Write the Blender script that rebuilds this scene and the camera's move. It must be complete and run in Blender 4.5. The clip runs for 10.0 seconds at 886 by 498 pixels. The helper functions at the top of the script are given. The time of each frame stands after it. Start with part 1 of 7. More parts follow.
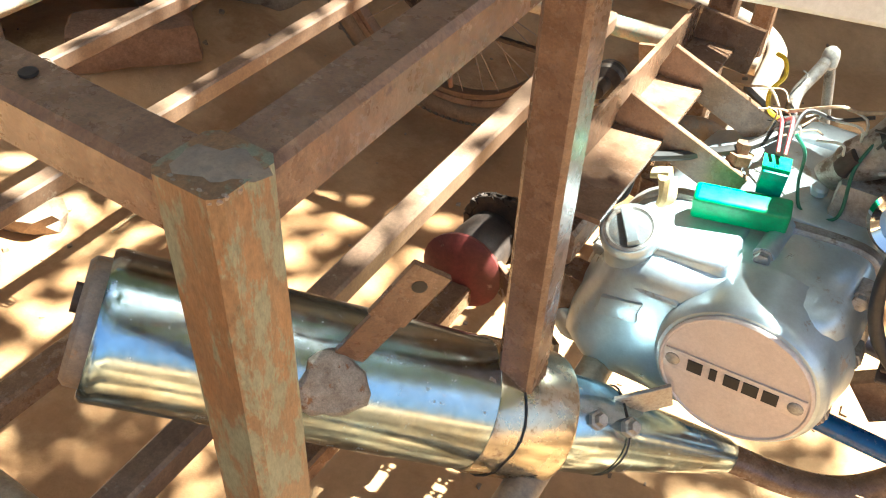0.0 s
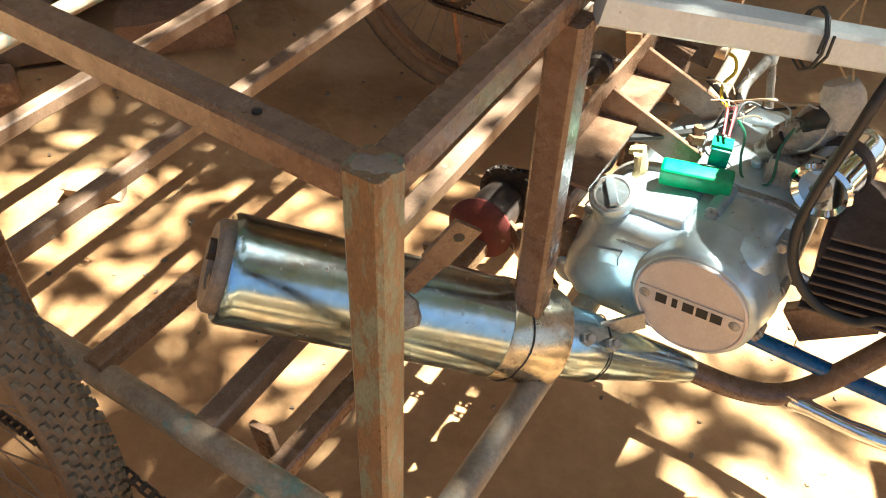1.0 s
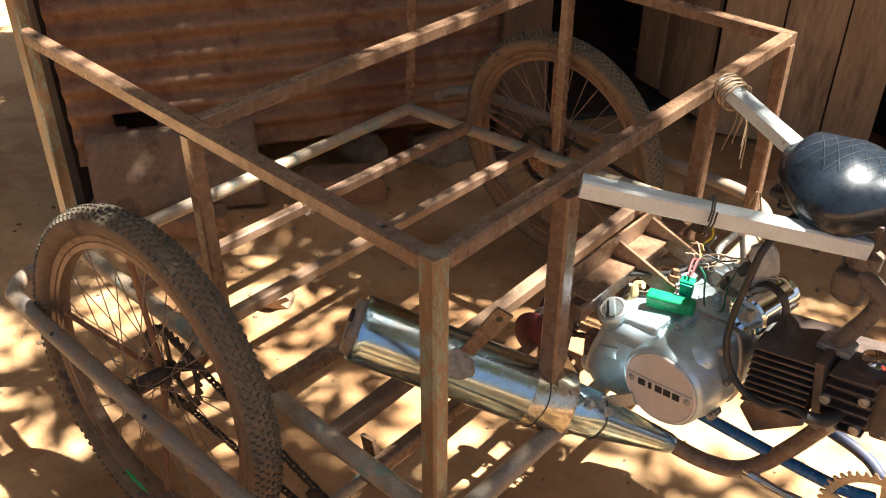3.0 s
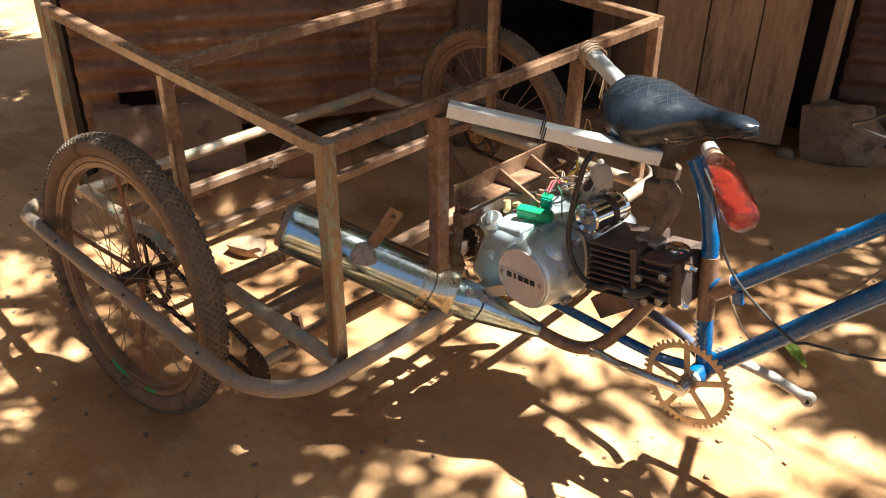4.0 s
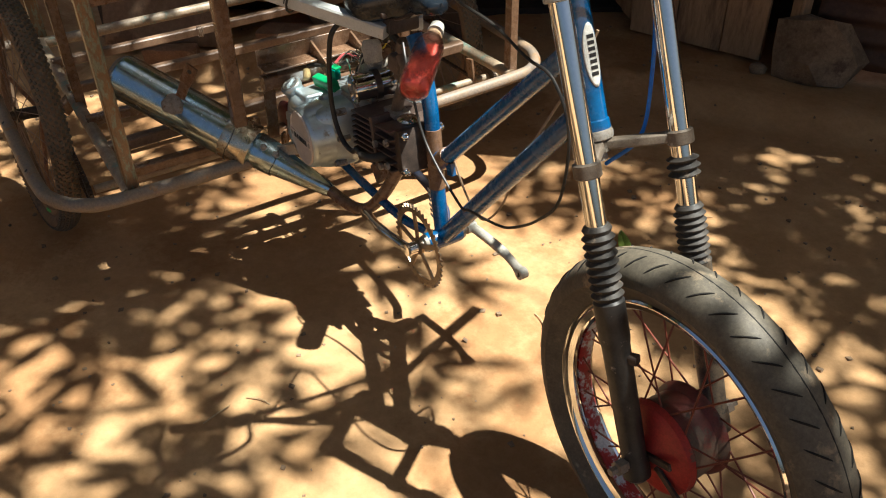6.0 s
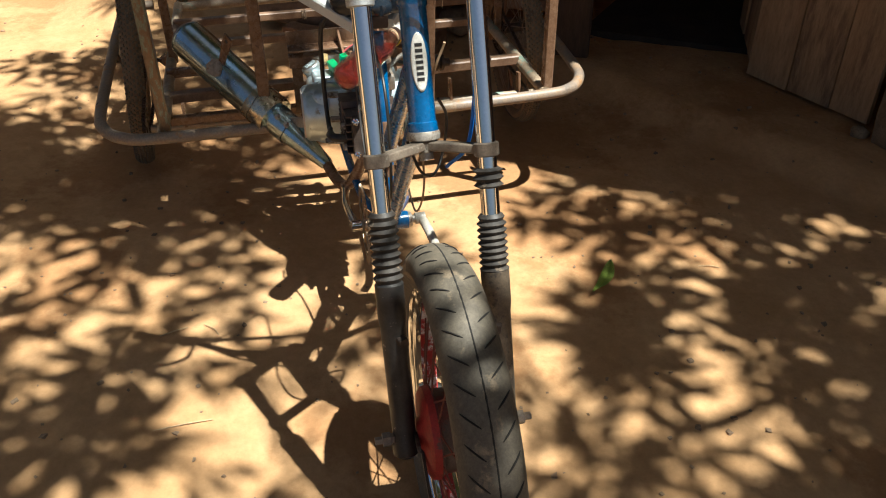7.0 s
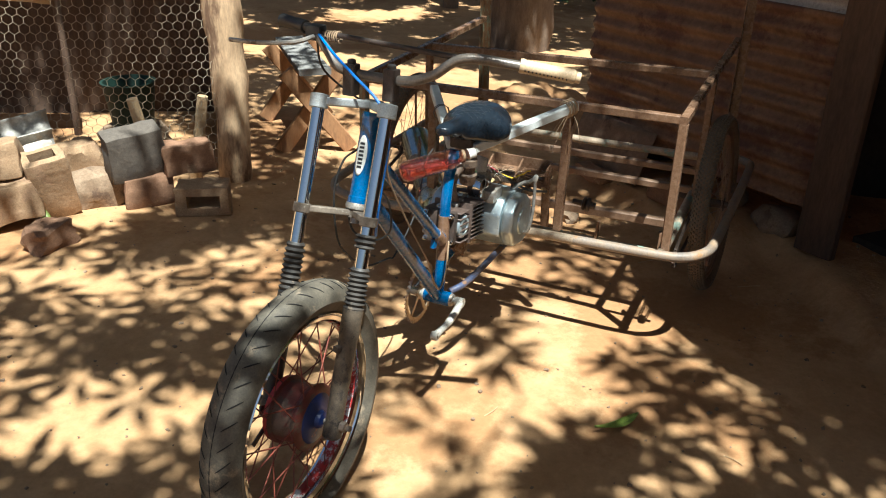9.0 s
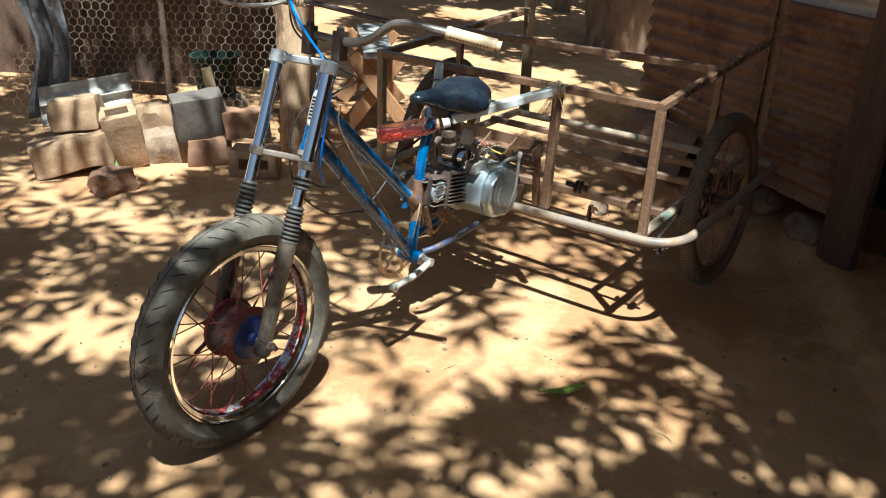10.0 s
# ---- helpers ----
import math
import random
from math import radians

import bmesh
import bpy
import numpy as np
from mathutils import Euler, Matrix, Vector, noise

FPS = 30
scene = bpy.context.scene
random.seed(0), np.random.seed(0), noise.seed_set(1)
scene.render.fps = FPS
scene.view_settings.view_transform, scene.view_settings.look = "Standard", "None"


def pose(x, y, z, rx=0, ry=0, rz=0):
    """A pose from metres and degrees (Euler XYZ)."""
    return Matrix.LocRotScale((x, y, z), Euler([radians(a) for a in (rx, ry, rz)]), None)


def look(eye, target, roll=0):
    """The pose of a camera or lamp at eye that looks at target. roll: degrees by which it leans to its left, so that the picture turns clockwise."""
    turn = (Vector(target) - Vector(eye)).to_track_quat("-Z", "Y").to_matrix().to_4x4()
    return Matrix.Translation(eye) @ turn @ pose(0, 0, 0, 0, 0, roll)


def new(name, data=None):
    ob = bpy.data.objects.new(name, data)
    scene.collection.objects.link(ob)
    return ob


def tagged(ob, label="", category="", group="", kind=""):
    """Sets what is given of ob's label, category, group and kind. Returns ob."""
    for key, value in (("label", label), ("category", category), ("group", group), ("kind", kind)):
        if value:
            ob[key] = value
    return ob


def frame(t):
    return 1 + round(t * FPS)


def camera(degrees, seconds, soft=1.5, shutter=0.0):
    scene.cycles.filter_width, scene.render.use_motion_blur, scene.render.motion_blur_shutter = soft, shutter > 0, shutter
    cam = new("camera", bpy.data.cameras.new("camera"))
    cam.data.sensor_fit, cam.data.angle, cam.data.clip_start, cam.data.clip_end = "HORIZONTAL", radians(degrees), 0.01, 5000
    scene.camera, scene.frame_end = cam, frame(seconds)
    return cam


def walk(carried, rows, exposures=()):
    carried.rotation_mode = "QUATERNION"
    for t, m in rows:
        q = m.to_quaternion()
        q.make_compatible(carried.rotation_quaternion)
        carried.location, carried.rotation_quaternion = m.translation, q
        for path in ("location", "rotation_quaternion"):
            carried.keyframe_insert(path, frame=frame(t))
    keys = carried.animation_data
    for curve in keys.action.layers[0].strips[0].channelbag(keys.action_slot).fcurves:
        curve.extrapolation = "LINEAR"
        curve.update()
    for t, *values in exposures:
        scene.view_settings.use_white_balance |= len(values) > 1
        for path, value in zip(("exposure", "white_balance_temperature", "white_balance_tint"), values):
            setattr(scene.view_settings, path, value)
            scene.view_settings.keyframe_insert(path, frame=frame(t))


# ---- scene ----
cam = camera(55.9, 10.0, soft=1.1)
PATH = [
    (0, (0.155, -0.679, 0.951), (-0.608, 0.611, -0.373), 3.3),
    (0.5, (0.177, -0.734, 1.003), (-0.572, 0.523, -0.361), 3.0),
    (1, (0.215, -0.842, 1.096), (-0.513, 0.402, -0.29), 2.8),
    (1.5, (0.247, -0.966, 1.156), (-0.532, 0.273, -0.207), 1.1),
    (2, (0.287, -1.078, 1.212), (-0.604, 0.118, -0.121), 0.7),
    (2.5, (0.357, -1.103, 1.289), (-0.674, 0.051, 0.022), -0.6),
    (2.7, (0.436, -1.116, 1.318), (-0.666, 0.079, 0.152), -0.5),
    (3.8, (0.928, -1.283, 1.356), (-0.249, -0.032, 0.331), 0.7),
    (4, (1.029, -1.324, 1.353), (-0.169, -0.087, 0.336), 0.6),
    (4.5, (1.197, -1.339, 1.368), (-0.021, -0.173, 0.293), -0.7),
    (5, (1.391, -1.218, 1.353), (0.138, -0.122, 0.243), -1.6),
    (5.5, (1.615, -1.01, 1.376), (0.341, -0.023, 0.192), -1.1),
    (5.7, (1.67, -0.924, 1.355), (0.371, 0.013, 0.158), -0.9),
    (6.8, (2.082, -0.343, 1.406), (0.501, 0.103, 0.264), -0.8),
    (7, (2.146, -0.234, 1.399), (0.553, 0.113, 0.24), -0.2),
    (7.5, (2.217, 0.038, 1.371), (0.577, 0.115, 0.229), 2.0),
    (8, (2.48, 0.384, 1.467), (0.806, 0.063, 0.421), 1.0),
    (8.5, (2.538, 0.669, 1.505), (0.881, 0.035, 0.581), -0.3),
    (9, (2.482, 0.94, 1.513), (0.847, 0.182, 0.646), 1.3),
    (9.5, (2.458, 1.245, 1.495), (0.894, 0.33, 0.648), 2.8),
    (10, (2.422, 1.481, 1.479), (0.942, 0.447, 0.619), 2.3),
]
EXPOSURES = [(0.0, 3.16, 5550, 0), (1.0, 2.68, 5750, 1), (2.0, 2.36, 5900, 4), (2.7, 2.26, 5950, 8), (3.8, 2.15, 5900, 10), (4.5, 1.6, 6050, 10), (5.0, 1.36, 5950, 7), (5.5, 1.13, 5950, 6), (7.0, 0.93, 5850, 6), (7.6, 0.70, 6050, 9), (8.2, 0.82, 5800, 7), (9.0, 1.05, 5450, 3), (10.0, 1.14, 5150, 2)]
walk(cam, [(t, look(eye, target, roll)) for t, eye, target, roll in PATH], EXPOSURES)


# ---- world, sun, exposure ----
SUN = Vector((0.28, 0.30, 1.0)).normalized()
world = bpy.data.worlds.new("sky")
scene.world = world
world.use_nodes = True
wn = world.node_tree
sky = wn.nodes.new("ShaderNodeTexSky")
sky.sky_type = "NISHITA"
sky.sun_disc = False
sky.dust_density = 5.0
sky.sun_elevation = math.asin(SUN.z)
sky.sun_rotation = math.atan2(SUN.x, SUN.y)
wn.links.new(sky.outputs[0], wn.nodes["Background"].inputs[0])
wn.nodes["Background"].inputs[1].default_value = 0.0365
sun = new("sun", bpy.data.lights.new("sun", "SUN"))
sun.data.energy = 6.6
sun.data.angle = radians(0.55)
sun.data.color = (1.0, 0.92, 0.78)
sun.matrix_world = look(SUN * 20, (0, 0, 0))


# ---- materials ----
def mat(name, a, b=None, scale=20.0, rough=0.7, metal=0.0, bump=0.2, spots=None, spot_scale=8.0, spot_at=0.58, rough_var=0.1,
        grain=None, trans=0.0, spec=0.5, coat=0.0, stretch=None, dist=0.002):
    """Two tones mixed by fine noise, a third tone in larger blotches, relief from the same noise."""
    m = bpy.data.materials.new(name)
    m.use_nodes = True
    nt = m.node_tree
    p = nt.nodes["Principled BSDF"]
    tc = nt.nodes.new("ShaderNodeTexCoord")
    src = tc.outputs["Object"]
    if stretch:
        mp = nt.nodes.new("ShaderNodeMapping")
        mp.inputs["Scale"].default_value = stretch
        nt.links.new(src, mp.inputs[0])
        src = mp.outputs[0]
    oi = nt.nodes.new("ShaderNodeObjectInfo")
    off = nt.nodes.new("ShaderNodeVectorMath")
    off.operation = "MULTIPLY_ADD"
    nt.links.new(oi.outputs["Random"], off.inputs[0])
    off.inputs[1].default_value = (7.0, 5.0, 3.0)
    nt.links.new(src, off.inputs[2])
    src = off.outputs[0]
    n1 = nt.nodes.new("ShaderNodeTexNoise")
    n1.inputs["Scale"].default_value = scale
    n1.inputs["Detail"].default_value = 8
    n1.inputs["Roughness"].default_value = 0.65
    nt.links.new(src, n1.inputs["Vector"])
    r1 = nt.nodes.new("ShaderNodeValToRGB")
    r1.color_ramp.elements[0].position, r1.color_ramp.elements[1].position = 0.35, 0.68
    r1.color_ramp.elements[0].color = (*a, 1)
    r1.color_ramp.elements[1].color = (*(b or a), 1)
    nt.links.new(n1.outputs["Fac"], r1.inputs[0])
    col = r1.outputs[0]
    n2 = nt.nodes.new("ShaderNodeTexNoise")
    n2.inputs["Scale"].default_value = spot_scale
    n2.inputs["Detail"].default_value = 9
    n2.inputs["Roughness"].default_value = 0.7
    nt.links.new(src, n2.inputs["Vector"])
    r2 = nt.nodes.new("ShaderNodeValToRGB")
    r2.color_ramp.elements[0].position, r2.color_ramp.elements[1].position = spot_at, spot_at + 0.06
    nt.links.new(n2.outputs["Fac"], r2.inputs[0])
    if spots:
        mx = nt.nodes.new("ShaderNodeMix")
        mx.data_type = "RGBA"
        nt.links.new(r2.outputs[0], mx.inputs[0])
        nt.links.new(col, mx.inputs[6])
        mx.inputs[7].default_value = (*spots, 1)
        col = mx.outputs[2]
        if metal:
            mm = nt.nodes.new("ShaderNodeMapRange")
            mm.inputs["To Min"].default_value, mm.inputs["To Max"].default_value = metal, 0.1
            nt.links.new(r2.outputs[0], mm.inputs["Value"])
            nt.links.new(mm.outputs[0], p.inputs["Metallic"])
    n3 = nt.nodes.new("ShaderNodeTexNoise")
    n3.inputs["Scale"].default_value = scale * 6.5
    n3.inputs["Detail"].default_value = 6
    n3.inputs["Roughness"].default_value = 0.8
    nt.links.new(src, n3.inputs["Vector"])
    g3 = nt.nodes.new("ShaderNodeMapRange")
    g3.inputs["From Min"].default_value, g3.inputs["From Max"].default_value = 0.32, 0.68
    g = grain if grain is not None else (0.06 if metal > 0.8 else 0.28)
    g3.inputs["To Min"].default_value, g3.inputs["To Max"].default_value = 1 - g, 1 + g
    nt.links.new(n3.outputs["Fac"], g3.inputs["Value"])
    mg = nt.nodes.new("ShaderNodeVectorMath")
    mg.operation = "SCALE"
    nt.links.new(col, mg.inputs[0])
    nt.links.new(g3.outputs[0], mg.inputs["Scale"])
    col = mg.outputs[0]
    nt.links.new(col, p.inputs["Base Color"])
    mr = nt.nodes.new("ShaderNodeMapRange")
    mr.inputs["From Min"].default_value, mr.inputs["From Max"].default_value = 0.3, 0.7
    mr.inputs["To Min"].default_value, mr.inputs["To Max"].default_value = max(rough - rough_var, 0.02), min(rough + rough_var, 1)
    nt.links.new(n2.outputs["Fac"], mr.inputs["Value"])
    nt.links.new(mr.outputs[0], p.inputs["Roughness"])
    if not (spots and metal):
        p.inputs["Metallic"].default_value = metal
    p.inputs["Specular IOR Level"].default_value = spec
    p.inputs["Coat Weight"].default_value = coat
    if bump:
        bp = nt.nodes.new("ShaderNodeBump")
        bp.inputs["Strength"].default_value = bump
        bp.inputs["Distance"].default_value = dist
        nt.links.new(n1.outputs["Fac"], bp.inputs["Height"])
        nt.links.new(bp.outputs[0], p.inputs["Normal"])
    return m


RUST = mat("rusty_steel", (0.145, 0.080, 0.046), (0.225, 0.137, 0.083), 70, 0.27, spots=(0.085, 0.042, 0.025), spot_scale=26, spot_at=0.60, bump=0.3, rough_var=0.16, grain=0.34)
RUST_OLIVE = mat("rusty_painted_steel", (0.22, 0.115, 0.05), (0.155, 0.10, 0.055), 75, 0.36, spots=(0.185, 0.195, 0.135), spot_scale=70, spot_at=0.50, bump=0.35, stretch=(1, 1, 0.35), grain=0.35)
SLAT_STEEL = mat("rusty_slat_steel", (0.17, 0.10, 0.062), (0.25, 0.16, 0.10), 40, 0.45, spots=(0.34, 0.29, 0.22), spot_scale=30, spot_at=0.63, bump=0.3)
RUST_BRIGHT = mat("orange_rusty_steel", (0.24, 0.10, 0.045), (0.34, 0.17, 0.08), 60, 0.75, spots=(0.14, 0.07, 0.045), spot_scale=25, spot_at=0.55, bump=0.4)
PALE_TUBE = mat("worn_pale_tube", (0.38, 0.31, 0.22), (0.25, 0.17, 0.11), 28, 0.45, spots=(0.20, 0.27, 0.22), spot_scale=14, spot_at=0.54, bump=0.25)
GREY_TUBE = mat("grey_rusty_tube", (0.20, 0.17, 0.145), (0.27, 0.19, 0.12), 25, 0.5, metal=0.0, spots=(0.30, 0.17, 0.08), spot_scale=15, spot_at=0.57, bump=0.25)
WHITE_PAINT = mat("chipped_white_paint", (0.66, 0.69, 0.67), (0.58, 0.60, 0.57), 35, 0.40, spots=(0.26, 0.15, 0.08), spot_scale=34, spot_at=0.635, bump=0.1, grain=0.10)
BLUE = mat("scratched_blue_paint", (0.003, 0.070, 0.20), (0.005, 0.10, 0.27), 18, 0.26, spots=(0.30, 0.33, 0.36), spot_scale=38, spot_at=0.67, bump=0.1, coat=0.3)
BLUE_DARK = mat("dirty_blue_steel", (0.03, 0.06, 0.14), (0.10, 0.07, 0.05), 25, 0.5, spots=(0.16, 0.09, 0.05), spot_scale=20, spot_at=0.55)
ALLOY = mat("cast_aluminium", (0.58, 0.67, 0.70), (0.49, 0.57, 0.60), 60, 0.36, metal=0.72, spots=(0.34, 0.31, 0.26), spot_scale=30, spot_at=0.62, bump=0.08, dist=0.001, grain=0.06)
ALLOY_DIRTY = mat("dirty_aluminium", (0.42, 0.41, 0.38), (0.30, 0.26, 0.21), 45, 0.5, metal=0.6, spots=(0.13, 0.09, 0.06), spot_scale=25, spot_at=0.56, bump=0.3)
DISC = mat("brushed_pinkish_plate", (0.66, 0.58, 0.52), (0.60, 0.52, 0.46), 50, 0.45, metal=0.25, spots=(0.42, 0.36, 0.32), spot_scale=90, spot_at=0.70, bump=0.1, dist=0.0005, grain=0.10)
CHROME = mat("chrome", (0.80, 0.81, 0.80), (0.74, 0.75, 0.74), 30, 0.06, metal=1.0, spots=(0.30, 0.20, 0.12), spot_scale=60, spot_at=0.70, bump=0.0, rough_var=0.05)
# blue first tone stands in for sky mirrored in the chrome; brown tones are stains
CHROME_MUFF = mat("worn_sky_tinted_chrome", (0.40, 0.60, 0.73), (0.46, 0.45, 0.37), 9, 0.20, metal=1.0, spots=(0.26, 0.16, 0.08), spot_scale=85, spot_at=0.64, bump=0.16, grain=0.22, rough_var=0.10, dist=0.001)
CHROME_DULL = mat("dull_scratched_chrome", (0.66, 0.60, 0.46), (0.50, 0.42, 0.30), 26, 0.27, metal=1.0, spots=(0.34, 0.23, 0.12), spot_scale=30, spot_at=0.58, bump=0.2, rough_var=0.12, dist=0.001)
RIM_RUST = mat("rusty_rim", (0.17, 0.10, 0.058), (0.24, 0.15, 0.09), 40, 0.5, metal=0.2, spots=(0.12, 0.06, 0.035), spot_scale=20, spot_at=0.55)
TYRE_SIDE = mat("mud_stained_sidewall", (0.15, 0.098, 0.058), (0.21, 0.14, 0.082), 40, 0.85, spots=(0.08, 0.062, 0.047), spot_scale=12, spot_at=0.58, bump=0.3)
KNOB = mat("tread_rubber", (0.10, 0.086, 0.064), (0.155, 0.125, 0.086), 60, 0.85, spots=(0.22, 0.155, 0.095), spot_scale=30, spot_at=0.6)
TYRE_FRONT = mat("worn_grey_rubber", (0.082, 0.072, 0.055), (0.135, 0.115, 0.084), 30, 0.66, spots=(0.25, 0.195, 0.13), spot_scale=9, spot_at=0.56, bump=0.3)
BLACK_RUB = mat("black_rubber", (0.022, 0.021, 0.02), (0.045, 0.04, 0.036), 40, 0.55, spots=(0.12, 0.085, 0.055), spot_scale=25, spot_at=0.62)
GAITER = mat("dusty_gaiter_rubber", (0.025, 0.023, 0.021), (0.06, 0.05, 0.04), 40, 0.6, spots=(0.17, 0.13, 0.09), spot_scale=30, spot_at=0.60)
TOP_YOKE = mat("dull_cast_yoke", (0.52, 0.55, 0.55), (0.40, 0.42, 0.41), 45, 0.42, metal=0.55, spots=(0.26, 0.22, 0.17), spot_scale=40, spot_at=0.62, bump=0.2)
YOKE = mat("grimy_yoke", (0.20, 0.165, 0.125), (0.13, 0.10, 0.075), 60, 0.6, metal=0.2, spots=(0.36, 0.33, 0.28), spot_scale=35, spot_at=0.6, bump=0.6)
WELD = mat("rough_weld", (0.24, 0.20, 0.16), (0.40, 0.35, 0.29), 110, 0.6, metal=0.3, spots=(0.22, 0.11, 0.05), spot_scale=60, spot_at=0.55, bump=1.0, dist=0.003)
PALE_ZINC = mat("pale_zinc_offcut", (0.28, 0.262, 0.23), (0.36, 0.34, 0.30), 14, 0.5, metal=0.2, spots=(0.36, 0.29, 0.21), spot_scale=9, spot_at=0.57, bump=0.1)
GROOVE = mat("groove_rubber", (0.012, 0.011, 0.010), (0.02, 0.018, 0.016), 40, 0.9)
CHAIN = mat("oily_chain", (0.035, 0.028, 0.024), (0.09, 0.06, 0.04), 120, 0.5, metal=0.5, bump=0.2)
DARK_METAL = mat("sooty_metal", (0.045, 0.035, 0.030), (0.085, 0.062, 0.05), 50, 0.5, metal=0.3, spots=(0.17, 0.11, 0.07), spot_scale=30, spot_at=0.62, bump=0.3)
BROWN_CAST = mat("dusty_brown_casting", (0.13, 0.092, 0.064), (0.20, 0.145, 0.10), 45, 0.7, spots=(0.07, 0.05, 0.038), spot_scale=28, spot_at=0.56, bump=0.3)
FIN = mat("brown_black_fins", (0.075, 0.053, 0.044), (0.125, 0.087, 0.069), 50, 0.5, metal=0.2, spots=(0.15, 0.10, 0.07), spot_scale=40, spot_at=0.62)
RIM_RED = mat("chrome_with_red_flakes", (0.42, 0.03, 0.025), (0.34, 0.03, 0.03), 30, 0.35, spots=(0.62, 0.62, 0.62), spot_scale=22, spot_at=0.50)
RED_PAINT = mat("chipped_red_paint", (0.46, 0.035, 0.025), (0.36, 0.03, 0.025), 30, 0.5, spots=(0.16, 0.07, 0.05), spot_scale=25, spot_at=0.58)
RED_DULL = mat("faded_red_disc", (0.17, 0.034, 0.028), (0.12, 0.03, 0.026), 30, 0.5, spots=(0.35, 0.2, 0.14), spot_scale=30, spot_at=0.62)
SPOKE_RED = mat("rust_red_spoke", (0.22, 0.045, 0.025), (0.16, 0.05, 0.03), 60, 0.55)
SPOKE = mat("rusty_spoke", (0.20, 0.125, 0.08), (0.30, 0.20, 0.13), 60, 0.5)
GREEN_BOX = mat("green_plastic", (0.012, 0.26, 0.09), (0.015, 0.31, 0.11), 25, 0.35, spots=(0.03, 0.20, 0.08), spot_scale=30, spot_at=0.62, bump=0.03)
TEAL = mat("teal_plastic", (0.0, 0.24, 0.17), (0.0, 0.29, 0.21), 25, 0.4, bump=0.03)
PINK = mat("dull_red_plastic", (0.38, 0.07, 0.07), (0.30, 0.055, 0.06), 40, 0.5)
WIRE_Y = mat("yellow_wire", (0.75, 0.50, 0.02), None, 20, 0.45, bump=0)
WIRE_B = mat("black_wire", (0.02, 0.02, 0.02), (0.04, 0.035, 0.03), 50, 0.45, bump=0)
WIRE_G = mat("green_wire", (0.02, 0.13, 0.07), None, 20, 0.5, bump=0)
WIRE_BLUE = mat("bright_blue_cable", (0.01, 0.16, 0.62), None, 20, 0.4, bump=0)
WIRE_T = mat("tan_wire", (0.42, 0.30, 0.18), (0.30, 0.2, 0.12), 60, 0.7)
VINYL = mat("black_vinyl", (0.008, 0.012, 0.018), (0.013, 0.019, 0.027), 80, 0.24, spots=(0.022, 0.022, 0.023), spot_scale=20, spot_at=0.70, bump=0.02, dist=0.001, grain=0.10, rough_var=0.06)
THREAD = mat("pale_stitching", (0.045, 0.046, 0.046), None, 20, 0.8, bump=0)
GRIP = mat("cream_plastic_grip", (0.55, 0.42, 0.26), (0.46, 0.34, 0.20), 40, 0.55)
CAP = mat("white_plastic_cap", (0.62, 0.60, 0.55), (0.55, 0.52, 0.46), 30, 0.5)
ENAMEL = mat("off_white_badge", (0.70, 0.70, 0.66), (0.60, 0.60, 0.55), 60, 0.4)
BLACK_INK = mat("black_ink", (0.015, 0.014, 0.014), None, 20, 0.5, bump=0)
CREAM_PAINT = mat("worn_cream_paint", (0.50, 0.48, 0.42), (0.40, 0.37, 0.31), 40, 0.38, spots=(0.22, 0.17, 0.12), spot_scale=40, spot_at=0.63)
TAPE = mat("yellowed_tape", (0.48, 0.36, 0.16), (0.36, 0.26, 0.12), 40, 0.7)
LEAF = mat("green_leaf", (0.19, 0.28, 0.04), (0.26, 0.34, 0.06), 40, 0.5, spots=(0.25, 0.22, 0.06), spot_scale=20, spot_at=0.66)
CANOPY = mat("canopy_leaf", (0.045, 0.085, 0.018), (0.07, 0.115, 0.025), 3, 0.5, bump=0)
BARK = mat("bark", (0.12, 0.085, 0.06), (0.22, 0.16, 0.11), 14, 0.9, bump=0.8, dist=0.01, stretch=(1, 1, 0.3))
LOG = mat("weathered_log", (0.42, 0.28, 0.16), (0.54, 0.38, 0.225), 12, 0.85, spots=(0.20, 0.12, 0.07), spot_scale=5, spot_at=0.55, bump=0.6, dist=0.006, stretch=(1, 1, 0.25))
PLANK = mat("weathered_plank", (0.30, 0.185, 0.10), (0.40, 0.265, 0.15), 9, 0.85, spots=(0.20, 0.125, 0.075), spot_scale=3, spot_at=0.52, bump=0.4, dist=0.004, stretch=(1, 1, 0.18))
# dark brown plank; inside the pen its tone also stands in for shade
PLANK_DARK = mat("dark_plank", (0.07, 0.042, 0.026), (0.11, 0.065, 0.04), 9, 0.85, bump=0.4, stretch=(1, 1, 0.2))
BAR_STEEL = mat("dull_dark_steel", (0.13, 0.115, 0.10), (0.20, 0.17, 0.14), 40, 0.38, metal=0.4, spots=(0.20, 0.13, 0.08), spot_scale=25, spot_at=0.6)
ORANGE_WOOD = mat("orange_brown_timber", (0.28, 0.14, 0.06), (0.37, 0.20, 0.09), 10, 0.8, spots=(0.22, 0.11, 0.05), spot_scale=6, spot_at=0.58, bump=0.3, stretch=(1, 1, 0.3))
GREY_BOARD = mat("grey_weathered_board", (0.20, 0.195, 0.18), (0.28, 0.27, 0.25), 9, 0.8, spots=(0.17, 0.15, 0.13), spot_scale=5, spot_at=0.56, bump=0.3)
BRICK_TAN = mat("tan_fired_brick", (0.27, 0.17, 0.09), (0.37, 0.25, 0.145), 25, 0.92, spots=(0.30, 0.19, 0.11), spot_scale=9, spot_at=0.54, bump=0.7, dist=0.005)
